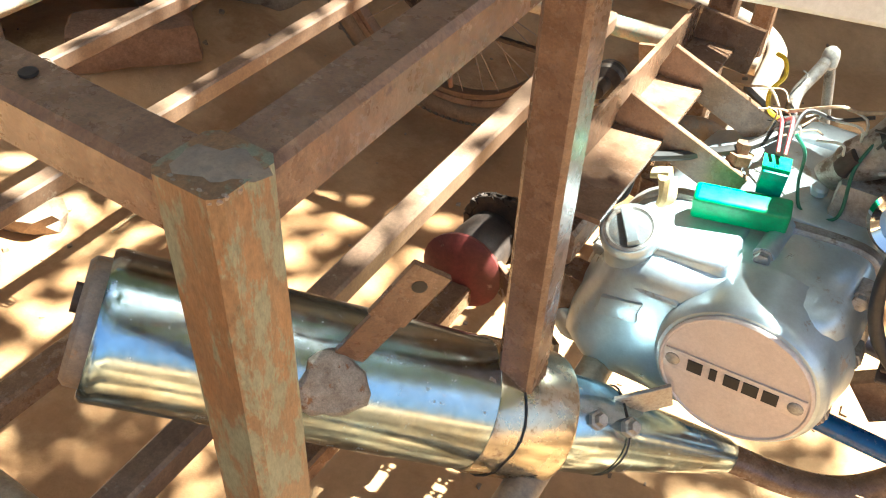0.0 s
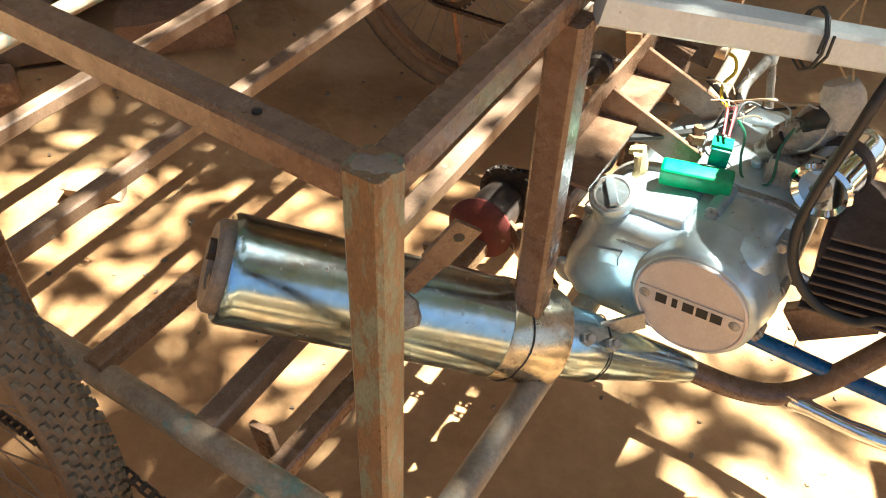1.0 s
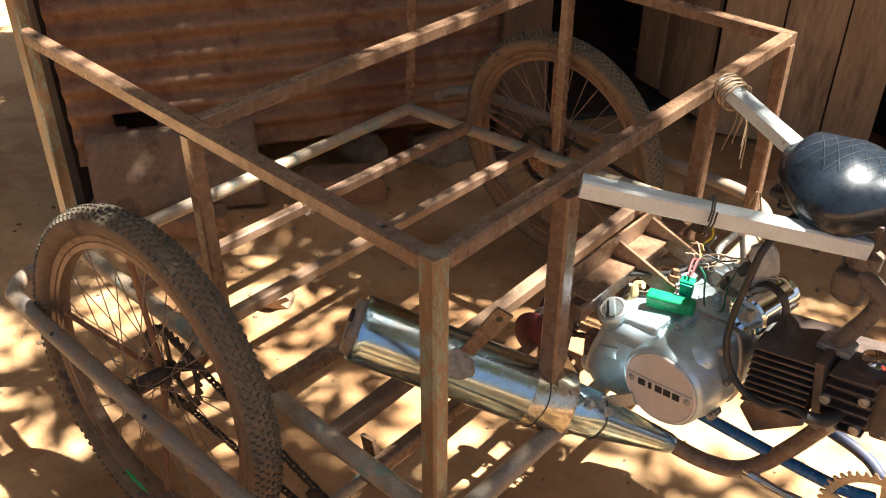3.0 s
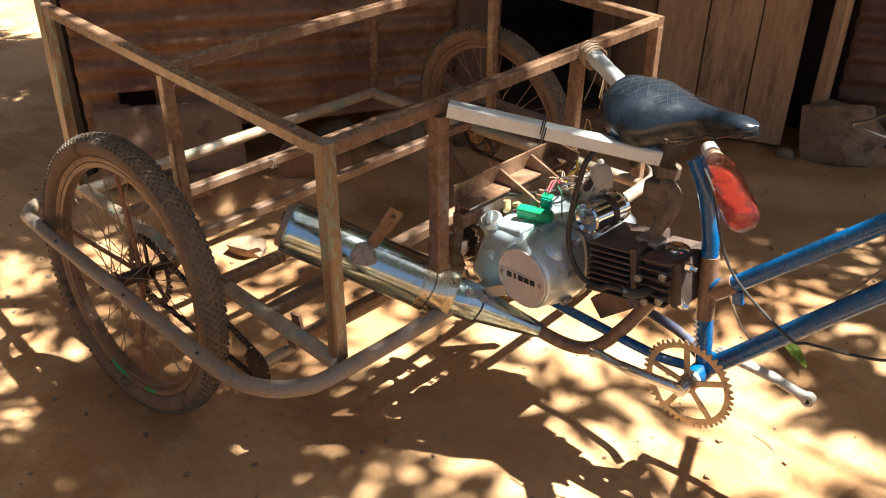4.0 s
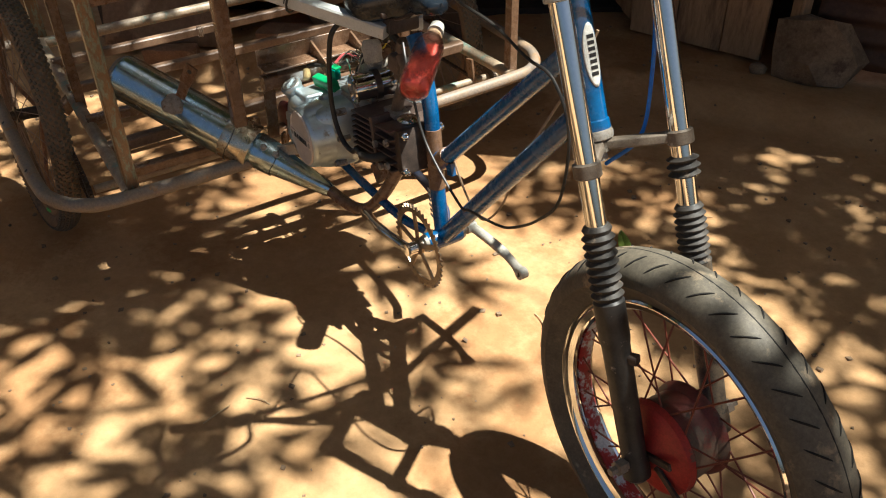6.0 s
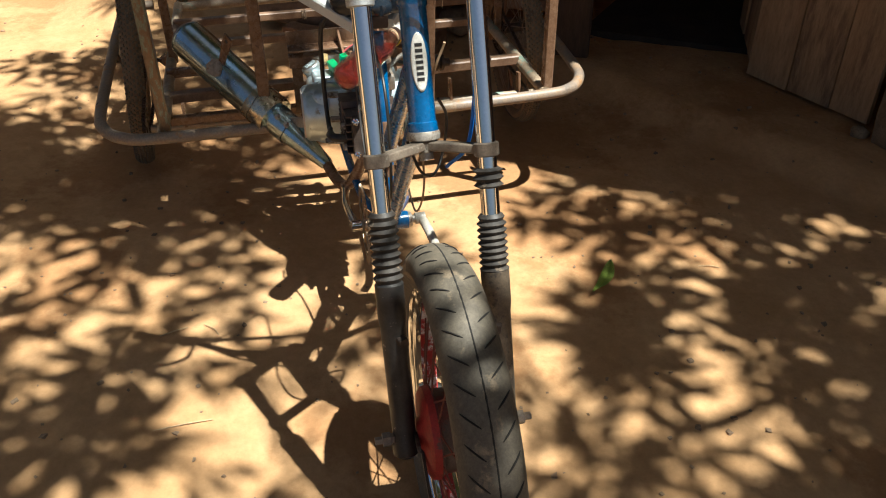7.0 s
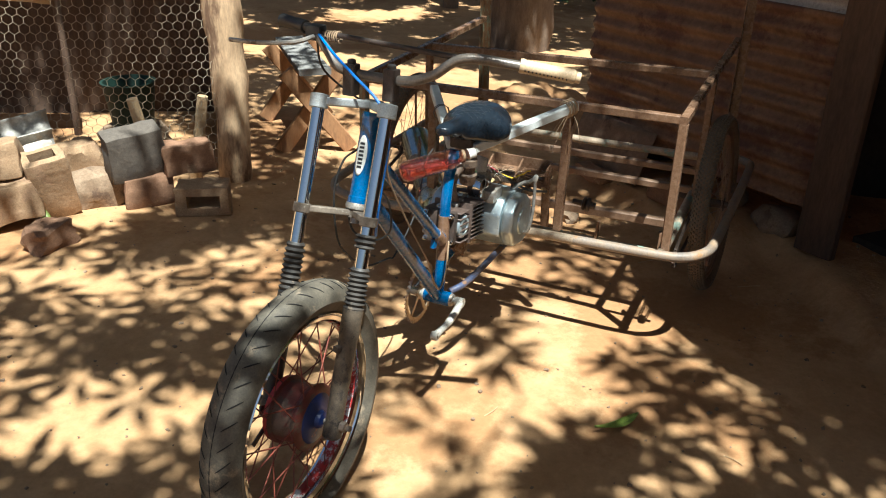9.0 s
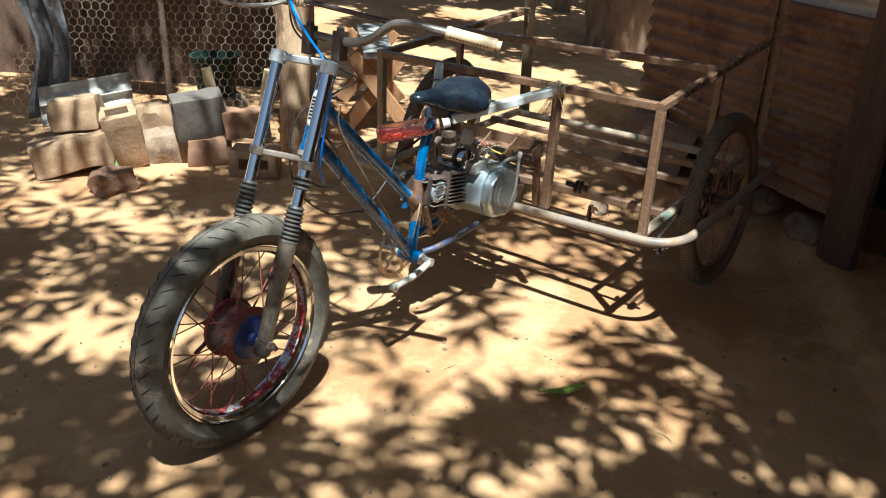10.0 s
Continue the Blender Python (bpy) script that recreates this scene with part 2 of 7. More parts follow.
BRICK_RED = mat("red_brown_brick", (0.19, 0.10, 0.055), (0.27, 0.155, 0.09), 25, 0.92, spots=(0.33, 0.22, 0.13), spot_scale=8, spot_at=0.58, bump=0.7, dist=0.005)
CONCRETE = mat("grey_concrete_block", (0.085, 0.070, 0.056), (0.125, 0.105, 0.084), 40, 0.95, spots=(0.105, 0.09, 0.077), spot_scale=9, spot_at=0.55, bump=0.7, dist=0.004)
STONE = mat("brown_stone", (0.18, 0.12, 0.073), (0.28, 0.20, 0.128), 16, 0.92, spots=(0.13, 0.085, 0.056), spot_scale=7, spot_at=0.55, bump=0.8, dist=0.006)
ZINC = mat("dull_zinc_sheet", (0.36, 0.33, 0.29), (0.46, 0.43, 0.39), 12, 0.55, metal=0.3, spots=(0.27, 0.18, 0.11), spot_scale=5, spot_at=0.56, bump=0.1)
IRON_SHEET = mat("rusty_corrugated_iron", (0.16, 0.082, 0.043), (0.225, 0.125, 0.068), 7, 0.72, spots=(0.125, 0.055, 0.032), spot_scale=3.2, spot_at=0.52, bump=0.35)
# rusty iron with the shade under the eave put into its colour
IRON_DARK = mat("shade_toned_iron", (0.09, 0.045, 0.027), (0.13, 0.068, 0.04), 7, 0.75, spots=(0.08, 0.04, 0.026), spot_scale=3, spot_at=0.5, bump=0.3)
SHEET_FLAT = mat("brown_flat_sheet", (0.16, 0.10, 0.062), (0.21, 0.135, 0.088), 8, 0.75, spots=(0.11, 0.066, 0.043), spot_scale=4, spot_at=0.54, bump=0.2)
MESH_WIRE = mat("galvanised_wire", (0.52, 0.44, 0.32), (0.40, 0.32, 0.22), 30, 0.5, metal=0.2, bump=0)
CLOTH = mat("dark_patterned_cloth", (0.13, 0.13, 0.135), (0.24, 0.24, 0.245), 30, 0.9, spots=(0.48, 0.47, 0.45), spot_scale=28, spot_at=0.60, bump=0.3)
# near-black tone puts the unlit room's shade into the colour
ROOM_SHADE = mat("room_shade_tone", (0.035, 0.025, 0.02), (0.06, 0.042, 0.03), 6, 0.95)
STRAW = mat("dry_bundle", (0.40, 0.28, 0.15), (0.52, 0.38, 0.22), 60, 0.95, bump=0.7)
GREEN_DARK = mat("dark_green_plastic", (0.004, 0.020, 0.014), (0.008, 0.030, 0.021), 20, 0.6)
PALE_WALL = mat("pale_plaster", (0.50, 0.44, 0.36), (0.58, 0.52, 0.43), 8, 0.9, spots=(0.40, 0.33, 0.25), spot_scale=4, spot_at=0.55, bump=0.3)
GREEN_PAINT = mat("bright_green_paint", (0.04, 0.42, 0.10), (0.05, 0.36, 0.09), 60, 0.6)


def glassy(name, color, rough, ior, alpha):
    m = bpy.data.materials.new(name)
    m.use_nodes = True
    p = m.node_tree.nodes["Principled BSDF"]
    p.inputs["Base Color"].default_value = (*color, 1)
    p.inputs["Roughness"].default_value = rough
    p.inputs["IOR"].default_value = ior
    p.inputs["Transmission Weight"].default_value = alpha
    n = m.node_tree.nodes.new("ShaderNodeTexNoise")
    n.inputs["Scale"].default_value, n.inputs["Detail"].default_value = 55, 4
    tc = m.node_tree.nodes.new("ShaderNodeTexCoord")
    m.node_tree.links.new(tc.outputs["Object"], n.inputs["Vector"])
    b = m.node_tree.nodes.new("ShaderNodeBump")
    b.inputs["Strength"].default_value, b.inputs["Distance"].default_value = 0.5, 0.004
    m.node_tree.links.new(n.outputs["Fac"], b.inputs["Height"])
    m.node_tree.links.new(b.outputs[0], p.inputs["Normal"])
    return m


PET = glassy("scuffed_clear_plastic", (1.0, 0.80, 0.76), 0.03, 1.36, 1.0)
LIQUID = glassy("red_liquid", (0.95, 0.24, 0.19), 0.04, 1.33, 0.92)


def ground_material():
    m = mat("dry_red_earth", (0.40, 0.232, 0.108), (0.49, 0.305, 0.155), 5.5, 0.95, spots=(0.35, 0.190, 0.086), spot_scale=1.3, spot_at=0.50, bump=0.0, spec=0.15, grain=0.12)
    nt = m.node_tree
    p = nt.nodes["Principled BSDF"]
    tc = nt.nodes.new("ShaderNodeTexCoord")
    n = nt.nodes.new("ShaderNodeTexNoise")
    n.inputs["Scale"].default_value, n.inputs["Detail"].default_value, n.inputs["Roughness"].default_value = 30, 12, 0.75
    v = nt.nodes.new("ShaderNodeTexVoronoi")
    v.inputs["Scale"].default_value = 55
    nt.links.new(tc.outputs["Object"], n.inputs["Vector"])
    nt.links.new(tc.outputs["Object"], v.inputs["Vector"])
    add = nt.nodes.new("ShaderNodeMath")
    add.operation = "MULTIPLY_ADD"
    nt.links.new(v.outputs["Distance"], add.inputs[0])
    add.inputs[1].default_value = -0.25
    nt.links.new(n.outputs["Fac"], add.inputs[2])
    b = nt.nodes.new("ShaderNodeBump")
    b.inputs["Strength"].default_value, b.inputs["Distance"].default_value = 0.42, 0.012
    nt.links.new(add.outputs[0], b.inputs["Height"])
    nt.links.new(b.outputs[0], p.inputs["Normal"])
    return m


EARTH = ground_material()


# ---- mesh helpers ----
class Shape:
    """A list of vertices and faces to which forms are added, in world metres."""

    def __init__(self):
        self.v, self.f, self.mi = [], [], []

    def add(self, verts, faces, mi=0):
        n = len(self.v)
        self.v += [tuple(p) for p in verts]
        self.f += [tuple(i + n for i in q) for q in faces]
        self.mi += [mi] * len(faces)
        return self

    def box(self, c, size, m=None, mi=0, jitter=0.0):
        c, sx, sy, sz = Vector(c), *[k / 2 for k in size]
        pts = [Vector((x, y, z)) for x in (-sx, sx) for y in (-sy, sy) for z in (-sz, sz)]
        if jitter:
            pts = [p + Vector([random.uniform(-jitter, jitter) for _ in range(3)]) for p in pts]
        if m is not None:
            pts = [m @ p for p in pts]
        return self.add([c + p for p in pts], [(0, 1, 3, 2), (4, 6, 7, 5), (0, 4, 5, 1), (2, 3, 7, 6), (0, 2, 6, 4), (1, 5, 7, 3)], mi)

    def beam(self, p, q, w, h=None, up=(0, 0, 1), mi=0, chamfer=0.12):
        """A rectangular tube from p to q with slightly rounded edges."""
        h = h or w
        p, q = Vector(p), Vector(q)
        d = (q - p).normalized()
        s = d.cross(Vector(up))
        if s.length < 1e-3:
            s = d.cross(Vector((1, 0, 0)))
        s.normalize()
        u = s.cross(d)
        k = chamfer * min(w, h)
        prof = [(w / 2, h / 2 - k), (w / 2 - k, h / 2), (-w / 2 + k, h / 2), (-w / 2, h / 2 - k), (-w / 2, -h / 2 + k), (-w / 2 + k, -h / 2), (w / 2 - k, -h / 2), (w / 2, -h / 2 + k)]
        vs = [e + s * a + u * b for e in (p, q) for a, b in prof]
        fs = [(i, (i + 1) % 8, 8 + (i + 1) % 8, 8 + i) for i in range(8)] + [tuple(range(7, -1, -1)), tuple(range(8, 16))]
        return self.add(vs, fs, mi)

    def sweep(self, pts, r, seg=10, closed=False, caps=True, mi=0):
        """A round tube along points; r is one radius or one per point."""
        pts = [Vector(p) for p in pts]
        n = len(pts)
        rs = r if isinstance(r, (list, tuple)) else [r] * n
        tang = []
        for i in range(n):
            a = pts[i - 1] if (i or closed) else pts[i]
            b = pts[(i + 1) % n] if (i < n - 1 or closed) else pts[i]
            tang.append((b - a).normalized())
        ref = Vector((0, 0, 1)) if abs(tang[0].z) < 0.9 else Vector((1, 0, 0))
        s = tang[0].cross(ref).normalized()
        vs = []
        for i in range(n):
            s = (s - tang[i] * s.dot(tang[i])).normalized()
            u = tang[i].cross(s)
            vs += [pts[i] + (s * math.cos(2 * math.pi * k / seg) + u * math.sin(2 * math.pi * k / seg)) * rs[i] for k in range(seg)]
        fs = []
        for i in range(n if closed else n - 1):
            j = (i + 1) % n
            fs += [(i * seg + k, i * seg + (k + 1) % seg, j * seg + (k + 1) % seg, j * seg + k) for k in range(seg)]
        if caps and not closed:
            fs += [tuple(range(seg - 1, -1, -1)), tuple(range((n - 1) * seg, n * seg))]
        return self.add(vs, fs, mi)

    def lathe(self, prof, origin, axis, seg=32, mi=0, closed=False, arc=None):
        """Profile (distance along axis, radius) turned round an axis."""
        o, a = Vector(origin), Vector(axis).normalized()
        ref = Vector((0, 0, 1)) if abs(a.z) < 0.9 else Vector((1, 0, 0))
        s = a.cross(ref).normalized()
        u = s.cross(a)
        vs = [o + a * d + (s * math.cos(2 * math.pi * k / seg) + u * math.sin(2 * math.pi * k / seg)) * r for d, r in prof for k in range(seg)]
        n = len(prof)
        fs = []
        for i in range(n if closed else n - 1):
            j = (i + 1) % n
            fs += [(i * seg + k, i * seg + (k + 1) % seg, j * seg + (k + 1) % seg, j * seg + k) for k in range(seg)]
        if not closed:
            fs += [tuple(range(seg - 1, -1, -1)), tuple(range((n - 1) * seg, n * seg))]
        return self.add(vs, fs, mi)

    def prism(self, poly, y0, y1, origin=(0, 0, 0), m=None, mi=0):
        """A polygon in x, z pushed out along y."""
        n = len(poly)
        vs = [Vector((x, y, z)) for y in (y0, y1) for x, z in poly]
        if m is not None:
            vs = [m @ p for p in vs]
        vs = [p + Vector(origin) for p in vs]
        fs = [(i, (i + 1) % n, n + (i + 1) % n, n + i) for i in range(n)] + [tuple(range(n - 1, -1, -1)), tuple(range(n, 2 * n))]
        return self.add(vs, fs, mi)


def make(name, shape, material, parent=None, label="", bevel=0.0, segs=2, smooth=True, angle=40):
    """Links a Shape as one mesh object, its origin at its middle, under parent."""
    pts = np.array([tuple(p) for p in shape.v])
    mid = Vector((pts.max(0) + pts.min(0)) / 2)
    me = bpy.data.meshes.new(name)
    me.from_pydata([Vector(p) - mid for p in shape.v], [], shape.f)
    for one in (material if isinstance(material, (list, tuple)) else [material]):
        me.materials.append(one)
    if len(me.materials) > 1:
        me.polygons.foreach_set("material_index", shape.mi)
    bm = bmesh.new()
    bm.from_mesh(me)
    bmesh.ops.recalc_face_normals(bm, faces=bm.faces)
    if bevel:
        edges = [e for e in bm.edges if e.is_manifold and e.calc_face_angle(0) > radians(30)]
        bmesh.ops.bevel(bm, geom=edges, offset=bevel, segments=segs, profile=0.6, affect="EDGES", clamp_overlap=True)
    bm.to_mesh(me)
    bm.free()
    if smooth:
        me.polygons.foreach_set("use_smooth", [True] * len(me.polygons))
        me.set_sharp_from_angle(angle=radians(angle))
    ob = new(name, me)
    ob.location = mid
    if parent:
        ob.parent = parent
        base = Vector((0, 0, 0))
        up = parent
        while up:
            base += up.location
            up = up.parent
        ob.location = mid - base
    if label:
        tagged(ob, label)
    return ob


def place(ob, at):
    ob.location = at
    return ob


def part(name, shape, material, parent, label="", **more):
    return make(name, shape, material, parent, label, **more)


def lerp(a, b, k):
    return Vector(a) * (1 - k) + Vector(b) * k


def curve(pts, n=8):
    """A smooth line through points (Catmull-Rom)."""
    p = [Vector(q) for q in pts]
    p = [p[0] * 2 - p[1]] + p + [p[-1] * 2 - p[-2]]
    out = []
    for i in range(1, len(p) - 2):
        for k in range(n):
            t = k / n
            out.append(0.5 * ((2 * p[i]) + (p[i + 1] - p[i - 1]) * t + (2 * p[i - 1] - 5 * p[i] + 4 * p[i + 1] - p[i + 2]) * t * t + (3 * p[i] - p[i - 1] - 3 * p[i + 1] + p[i + 2]) * t ** 3))
    return out + [p[-2]]


# ---- ground ----
def ridge(x, y):
    """Height of the trodden earth: nearly flat, a raised ledge along the house, a rough bank behind the cart."""
    z = 0.010 * noise.noise(Vector((x * 1.7, y * 1.7, 0.3))) + 0.004 * noise.noise(Vector((x * 7, y * 7, 4.1)))
    side = (x + 0.22) * -0.47 + (y - 1.33) * 0.88
    k = min(max((side + 0.02) / 0.10, 0.0), 1.0)
    if x > -1.3:
        z += 0.075 * k * k * (3 - 2 * k) + 0.012 * k * noise.noise(Vector((x * 9, y * 9, 2)))
    away, along = (x + 1.80) * 0.867 - (y + 0.22) * 0.498, (x + 1.80) * 0.498 + (y + 0.22) * 0.867
    if -0.1 < along < 1.3 and away > -0.4:
        k = min(max((0.26 - away) / 0.10, 0.0), 1.0) * min(max((along + 0.1) / 0.1, 0.0), 1.0) * min(max((1.3 - along) / 0.2, 0.0), 1.0)
        z += k * (0.075 + 0.02 * noise.noise(Vector((x * 8, y * 8, 6))))
    d = math.hypot((x + 2.55) / 0.75, (y + 0.75) / 0.62)
    if d < 1:
        z += 0.22 * (1 - d * d) ** 2 * (1 + 0.5 * noise.noise(Vector((x * 6, y * 6, 7))))
    dip = min(max((0.0 - x) / 0.45, 0.0), 1.0) * min(max((y + 1.25) / 0.35, 0.0), 1.0) * min(max((1.15 - y) / 0.3, 0.0), 1.0) * min(max((x + 1.35) / 0.3, 0.0), 1.0)
    z -= 0.034 * dip * dip * (3 - 2 * dip)
    if math.hypot(x, y) > 14:
        z = 0
    return z + 0.033 * (min(max(x, -6.0), 3.0) - 0.5) - 0.02 * (min(max(y, -5.0), 4.0) - 0.1)


def build_ground():
    def axis(lo, hi, step):
        mid = list(np.arange(lo, hi + 1e-6, step))
        out = [hi + 0.4, hi + 1, hi + 2.2, hi + 5, hi + 12, hi + 40, hi + 150, hi + 700]
        return [lo + hi - o for o in out][::-1] + mid + out
    xs, ys = axis(-4.6, 3.2, 0.045), axis(-3.8, 3.2, 0.045)
    s = Shape()
    s.v = [(x, y, ridge(x, y)) for x in xs for y in ys]
    n = len(ys)
    s.f = [(i * n + j, (i + 1) * n + j, (i + 1) * n + j + 1, i * n + j + 1) for i in range(len(xs) - 1) for j in range(n - 1)]
    s.mi = [0] * len(s.f)
    return tagged(make("ground", s, EARTH), "dry reddish trodden earth yard with dust and grit", "ground", kind="structure")


build_ground()

# ---- house front ----
A, B, D, E_, F = [Vector((x, y, 0)) for x, y in ((-1.80, -0.22), (-1.10, 1.00), (-0.68, 1.64), (-0.15, 1.82), (1.9, 2.98))]


def corrugated(a, b, z0, z1, pitch=0.078, amp=0.0115, lean=0.0, hole=None, seg=10, thick=0.0015, wobble=0.012):
    """A sheet from a to b with level corrugations between heights z0 and z1; hole is (along, height, half width, half height)."""
    s = Shape()
    d = (b - a).normalized()
    nrm = Vector((d.y, -d.x, 0))
    length = (b - a).length
    nu = max(int(length / 0.03), 4)
    nz = int((z1 - z0) / pitch * seg)
    keep = set()
    for i in range(nu + 1):
        for j in range(nz + 1):
            u, z = length * i / nu, z0 + (z1 - z0) * j / nz
            w = amp * math.sin(2 * math.pi * z / pitch) + wobble * noise.noise(Vector((u * 1.5, z * 1.2, a.x)))
            edge = 0.012 * noise.noise(Vector((u * 14, 3, 1))) if j == 0 else 0
            s.v.append(tuple(a + d * u + nrm * (w + lean * (z1 - z)) + Vector((0, 0, z + edge))))
            if hole and ((u - hole[0]) / hole[2]) ** 2 + ((z - hole[1]) / hole[3]) ** 2 + 0.5 * noise.noise(Vector((u * 20, z * 20, 0))) < 1:
                keep.add(i * (nz + 1) + j)
    for i in range(nu):
        for j in range(nz):
            q = (i * (nz + 1) + j, (i + 1) * (nz + 1) + j, (i + 1) * (nz + 1) + j + 1, i * (nz + 1) + j + 1)
            if not any(k in keep for k in q):
                s.f.append(q)
    s.mi = [0] * len(s.f)
    return s


def solid(ob, t):
    md = ob.modifiers.new("thickness", "SOLIDIFY")
    md.thickness = t
    return ob


wall_w = tagged(place(new("wall_west"), A), "rust-red corrugated iron house wall with a torn hole", "wall", kind="structure")
w_low = solid(part("iron_sheet", corrugated(A, B, 0.17, 0.97, hole=(0.185, 0.300, 0.055, 0.024)), IRON_SHEET, wall_w), 0.002)
nrm_w = Vector(((B - A).normalized().y, -(B - A).normalized().x, 0))
solid(part("upper_iron_sheet", corrugated(A - nrm_w * 0.012, B - nrm_w * 0.012, 0.93, 1.84), ZINC, wall_w, "dull grey upper corrugated sheet"), 0.002)

# flat sheet propped against the foot of the wall, and boards in front of it
s = Shape()
dw = (B - A).normalized()
for i in range(25):
    for j in range(7):
        u, k = 0.03 + 0.50 * i / 24, j / 6
        s.v.append(tuple(A + dw * u + nrm_w * (0.14 - 0.11 * k + 0.01 * noise.noise(Vector((u * 5, k * 2, 0)))) + Vector((0, 0, 0.055 + 0.22 * k + 0.016 * noise.noise(Vector((u * 7, k, 5))) - 0.05 * u * (1 - k)))))
s.f = [(i * 7 + j, (i + 1) * 7 + j, (i + 1) * 7 + j + 1, i * 7 + j + 1) for i in range(24) for j in range(6)]
s.mi = [0] * len(s.f)
solid(tagged(make("metal_sheet", s, SHEET_FLAT), "flat brown metal sheet leaning against the corrugated wall", "sheet"), 0.003)


def plank_wall(a, b, z0, z1, count, parent, material, gap=0.006, thick=0.022):
    d = (b - a).normalized()
    nr = Vector((d.y, -d.x, 0))
    L = (b - a).length
    cuts = [0.0]
    for k in range(count):
        cuts.append(cuts[-1] + random.uniform(0.75, 1.25))
    cuts = [c * L / cuts[-1] for c in cuts]
    for k in range(count):
        w = cuts[k + 1] - cuts[k] - gap
        mid = a + d * ((cuts[k] + cuts[k + 1]) / 2) + nr * random.uniform(-0.008, 0.008)
        sh = Shape()
        lean = random.uniform(-0.012, 0.012)
        lo = mid + Vector((0, 0, z0 + random.uniform(-0.01, 0.02)))
        hi = mid + d * lean + Vector((0, 0, z1 + random.uniform(-0.03, 0.03)))
        sh.beam(lo, hi, w, thick, up=nr, chamfer=0.06)
        part("plank", sh, material, parent)


wall_p = tagged(place(new("wall_north"), D), "weathered brown vertical plank wall beside a dark doorway", "wall", kind="structure")
plank_wall(D, E_, 0.02, 1.84, 3, wall_p, PLANK)
wall_f = tagged(place(new("wall_east"), E_), "rusty corrugated iron wall, toned dark for the eave shade", "wall", kind="structure")
d2 = (F - E_).normalized()
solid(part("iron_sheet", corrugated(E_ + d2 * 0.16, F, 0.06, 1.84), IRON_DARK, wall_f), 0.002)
s = Shape()
s.beam(E_ + d2 * 0.10 + Vector((0, 0, 0.0)), E_ + d2 * 0.11 + Vector((0, 0, 1.84)), 0.055, 0.05, up=(1, 0, 0))
tagged(make("door_post", s, PLANK), "brown squared timber post between planks and iron", "post")
s = Shape()
s.beam(B + Vector((0.03, 0.02, 0.0)), B + Vector((0.03, 0.02, 1.84)), 0.17, 0.045, up=nrm_w)
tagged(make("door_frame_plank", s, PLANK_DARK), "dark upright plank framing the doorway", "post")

door = tagged(place(new("door_1"), D), "dark plank door leaf standing open inwards", "door", kind="structure")
plank_wall(D + Vector((-0.03, 0.03, 0)), D + Vector((-0.42, 0.20, 0)), 0.05, 1.78, 3, door, PLANK, gap=0.004)

# room behind the doorway, floor and walls coloured dark for its shade, and the roof
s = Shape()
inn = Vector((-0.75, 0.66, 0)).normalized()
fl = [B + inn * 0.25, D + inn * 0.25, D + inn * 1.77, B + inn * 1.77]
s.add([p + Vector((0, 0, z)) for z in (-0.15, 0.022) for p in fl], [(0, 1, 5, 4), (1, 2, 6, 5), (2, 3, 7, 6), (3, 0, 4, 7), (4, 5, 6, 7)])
tagged(make("floor", s, ROOM_SHADE), "trodden floor inside the house, coloured dark as room shade", "floor", kind="structure")
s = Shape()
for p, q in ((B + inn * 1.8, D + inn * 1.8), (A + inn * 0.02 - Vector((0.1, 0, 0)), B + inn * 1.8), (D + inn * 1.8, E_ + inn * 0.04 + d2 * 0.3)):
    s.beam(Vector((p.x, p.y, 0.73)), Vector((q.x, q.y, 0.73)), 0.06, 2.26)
tagged(make("wall_inner", s, ROOM_SHADE), "inner walls of the house, coloured dark as room shade", "wall", kind="structure")
s = Shape()
eave = [(-1.70, -0.21), (-1.08, 0.76), (-0.46, 0.77), (0.12, 1.03), (0.50, 1.38), (0.64, 1.91), (1.87, 2.61)]
back = [A, B, D, E_, E_ + d2 * 0.35, E_ + d2 * 0.75, F]
vs = []
for (ex, ey), p in zip(eave, back):
    vs.append(Vector((ex, ey, 1.80)))
    vs.append(p + Vector((0, 0, 1.90)))
    vs.append(p + Vector((-0.66, 0.75, 0)) * 2.4 + Vector((0, 0, 2.15)))
s.add(vs, [(3 * i + j, 3 * i + 3 + j, 3 * i + 4 + j, 3 * i + 1 + j) for i in range(6) for j in (0, 1)])
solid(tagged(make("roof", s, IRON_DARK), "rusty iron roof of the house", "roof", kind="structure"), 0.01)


# ---- stones, bricks and blocks ----
def rock(name, c, size, material, label, category="stone", rough=0.22, seed=0, turn=0.0, sub=3, squareness=0.0, group=""):
    """An uneven lump: a sphere pushed about by noise, flattened below."""
    bm = bmesh.new()
    bmesh.ops.create_icosphere(bm, subdivisions=sub, radius=1)
    rot = Matrix.Rotation(turn, 3, "Z")
    for v in bm.verts:
        p = v.co.copy()
        if squareness:
            m = max(abs(p.x), abs(p.y), abs(p.z))
            p = p.lerp(p / m, squareness)
        k = 1 + rough * noise.noise(p * 1.3 + Vector((seed * 3.1, seed, 0))) + rough * 0.4 * noise.noise(p * 4 + Vector((0, seed, 2)))
        p *= k
        p.z = max(p.z, -0.72)
        v.co = rot @ Vector((p.x * size[0] / 2, p.y * size[1] / 2, p.z * size[2] / 2))
    me = bpy.data.meshes.new(name)
    bm.to_mesh(me)
    bm.free()
    me.materials.append(material)
    me.polygons.foreach_set("use_smooth", [True] * len(me.polygons))
    me.set_sharp_from_angle(angle=radians(32))
    ob = new(name, me)
    ob.location = (c[0], c[1], ridge(c[0], c[1]) + 0.36 * size[2] - 0.006 + c[2])
    return tagged(ob, label, category, group)


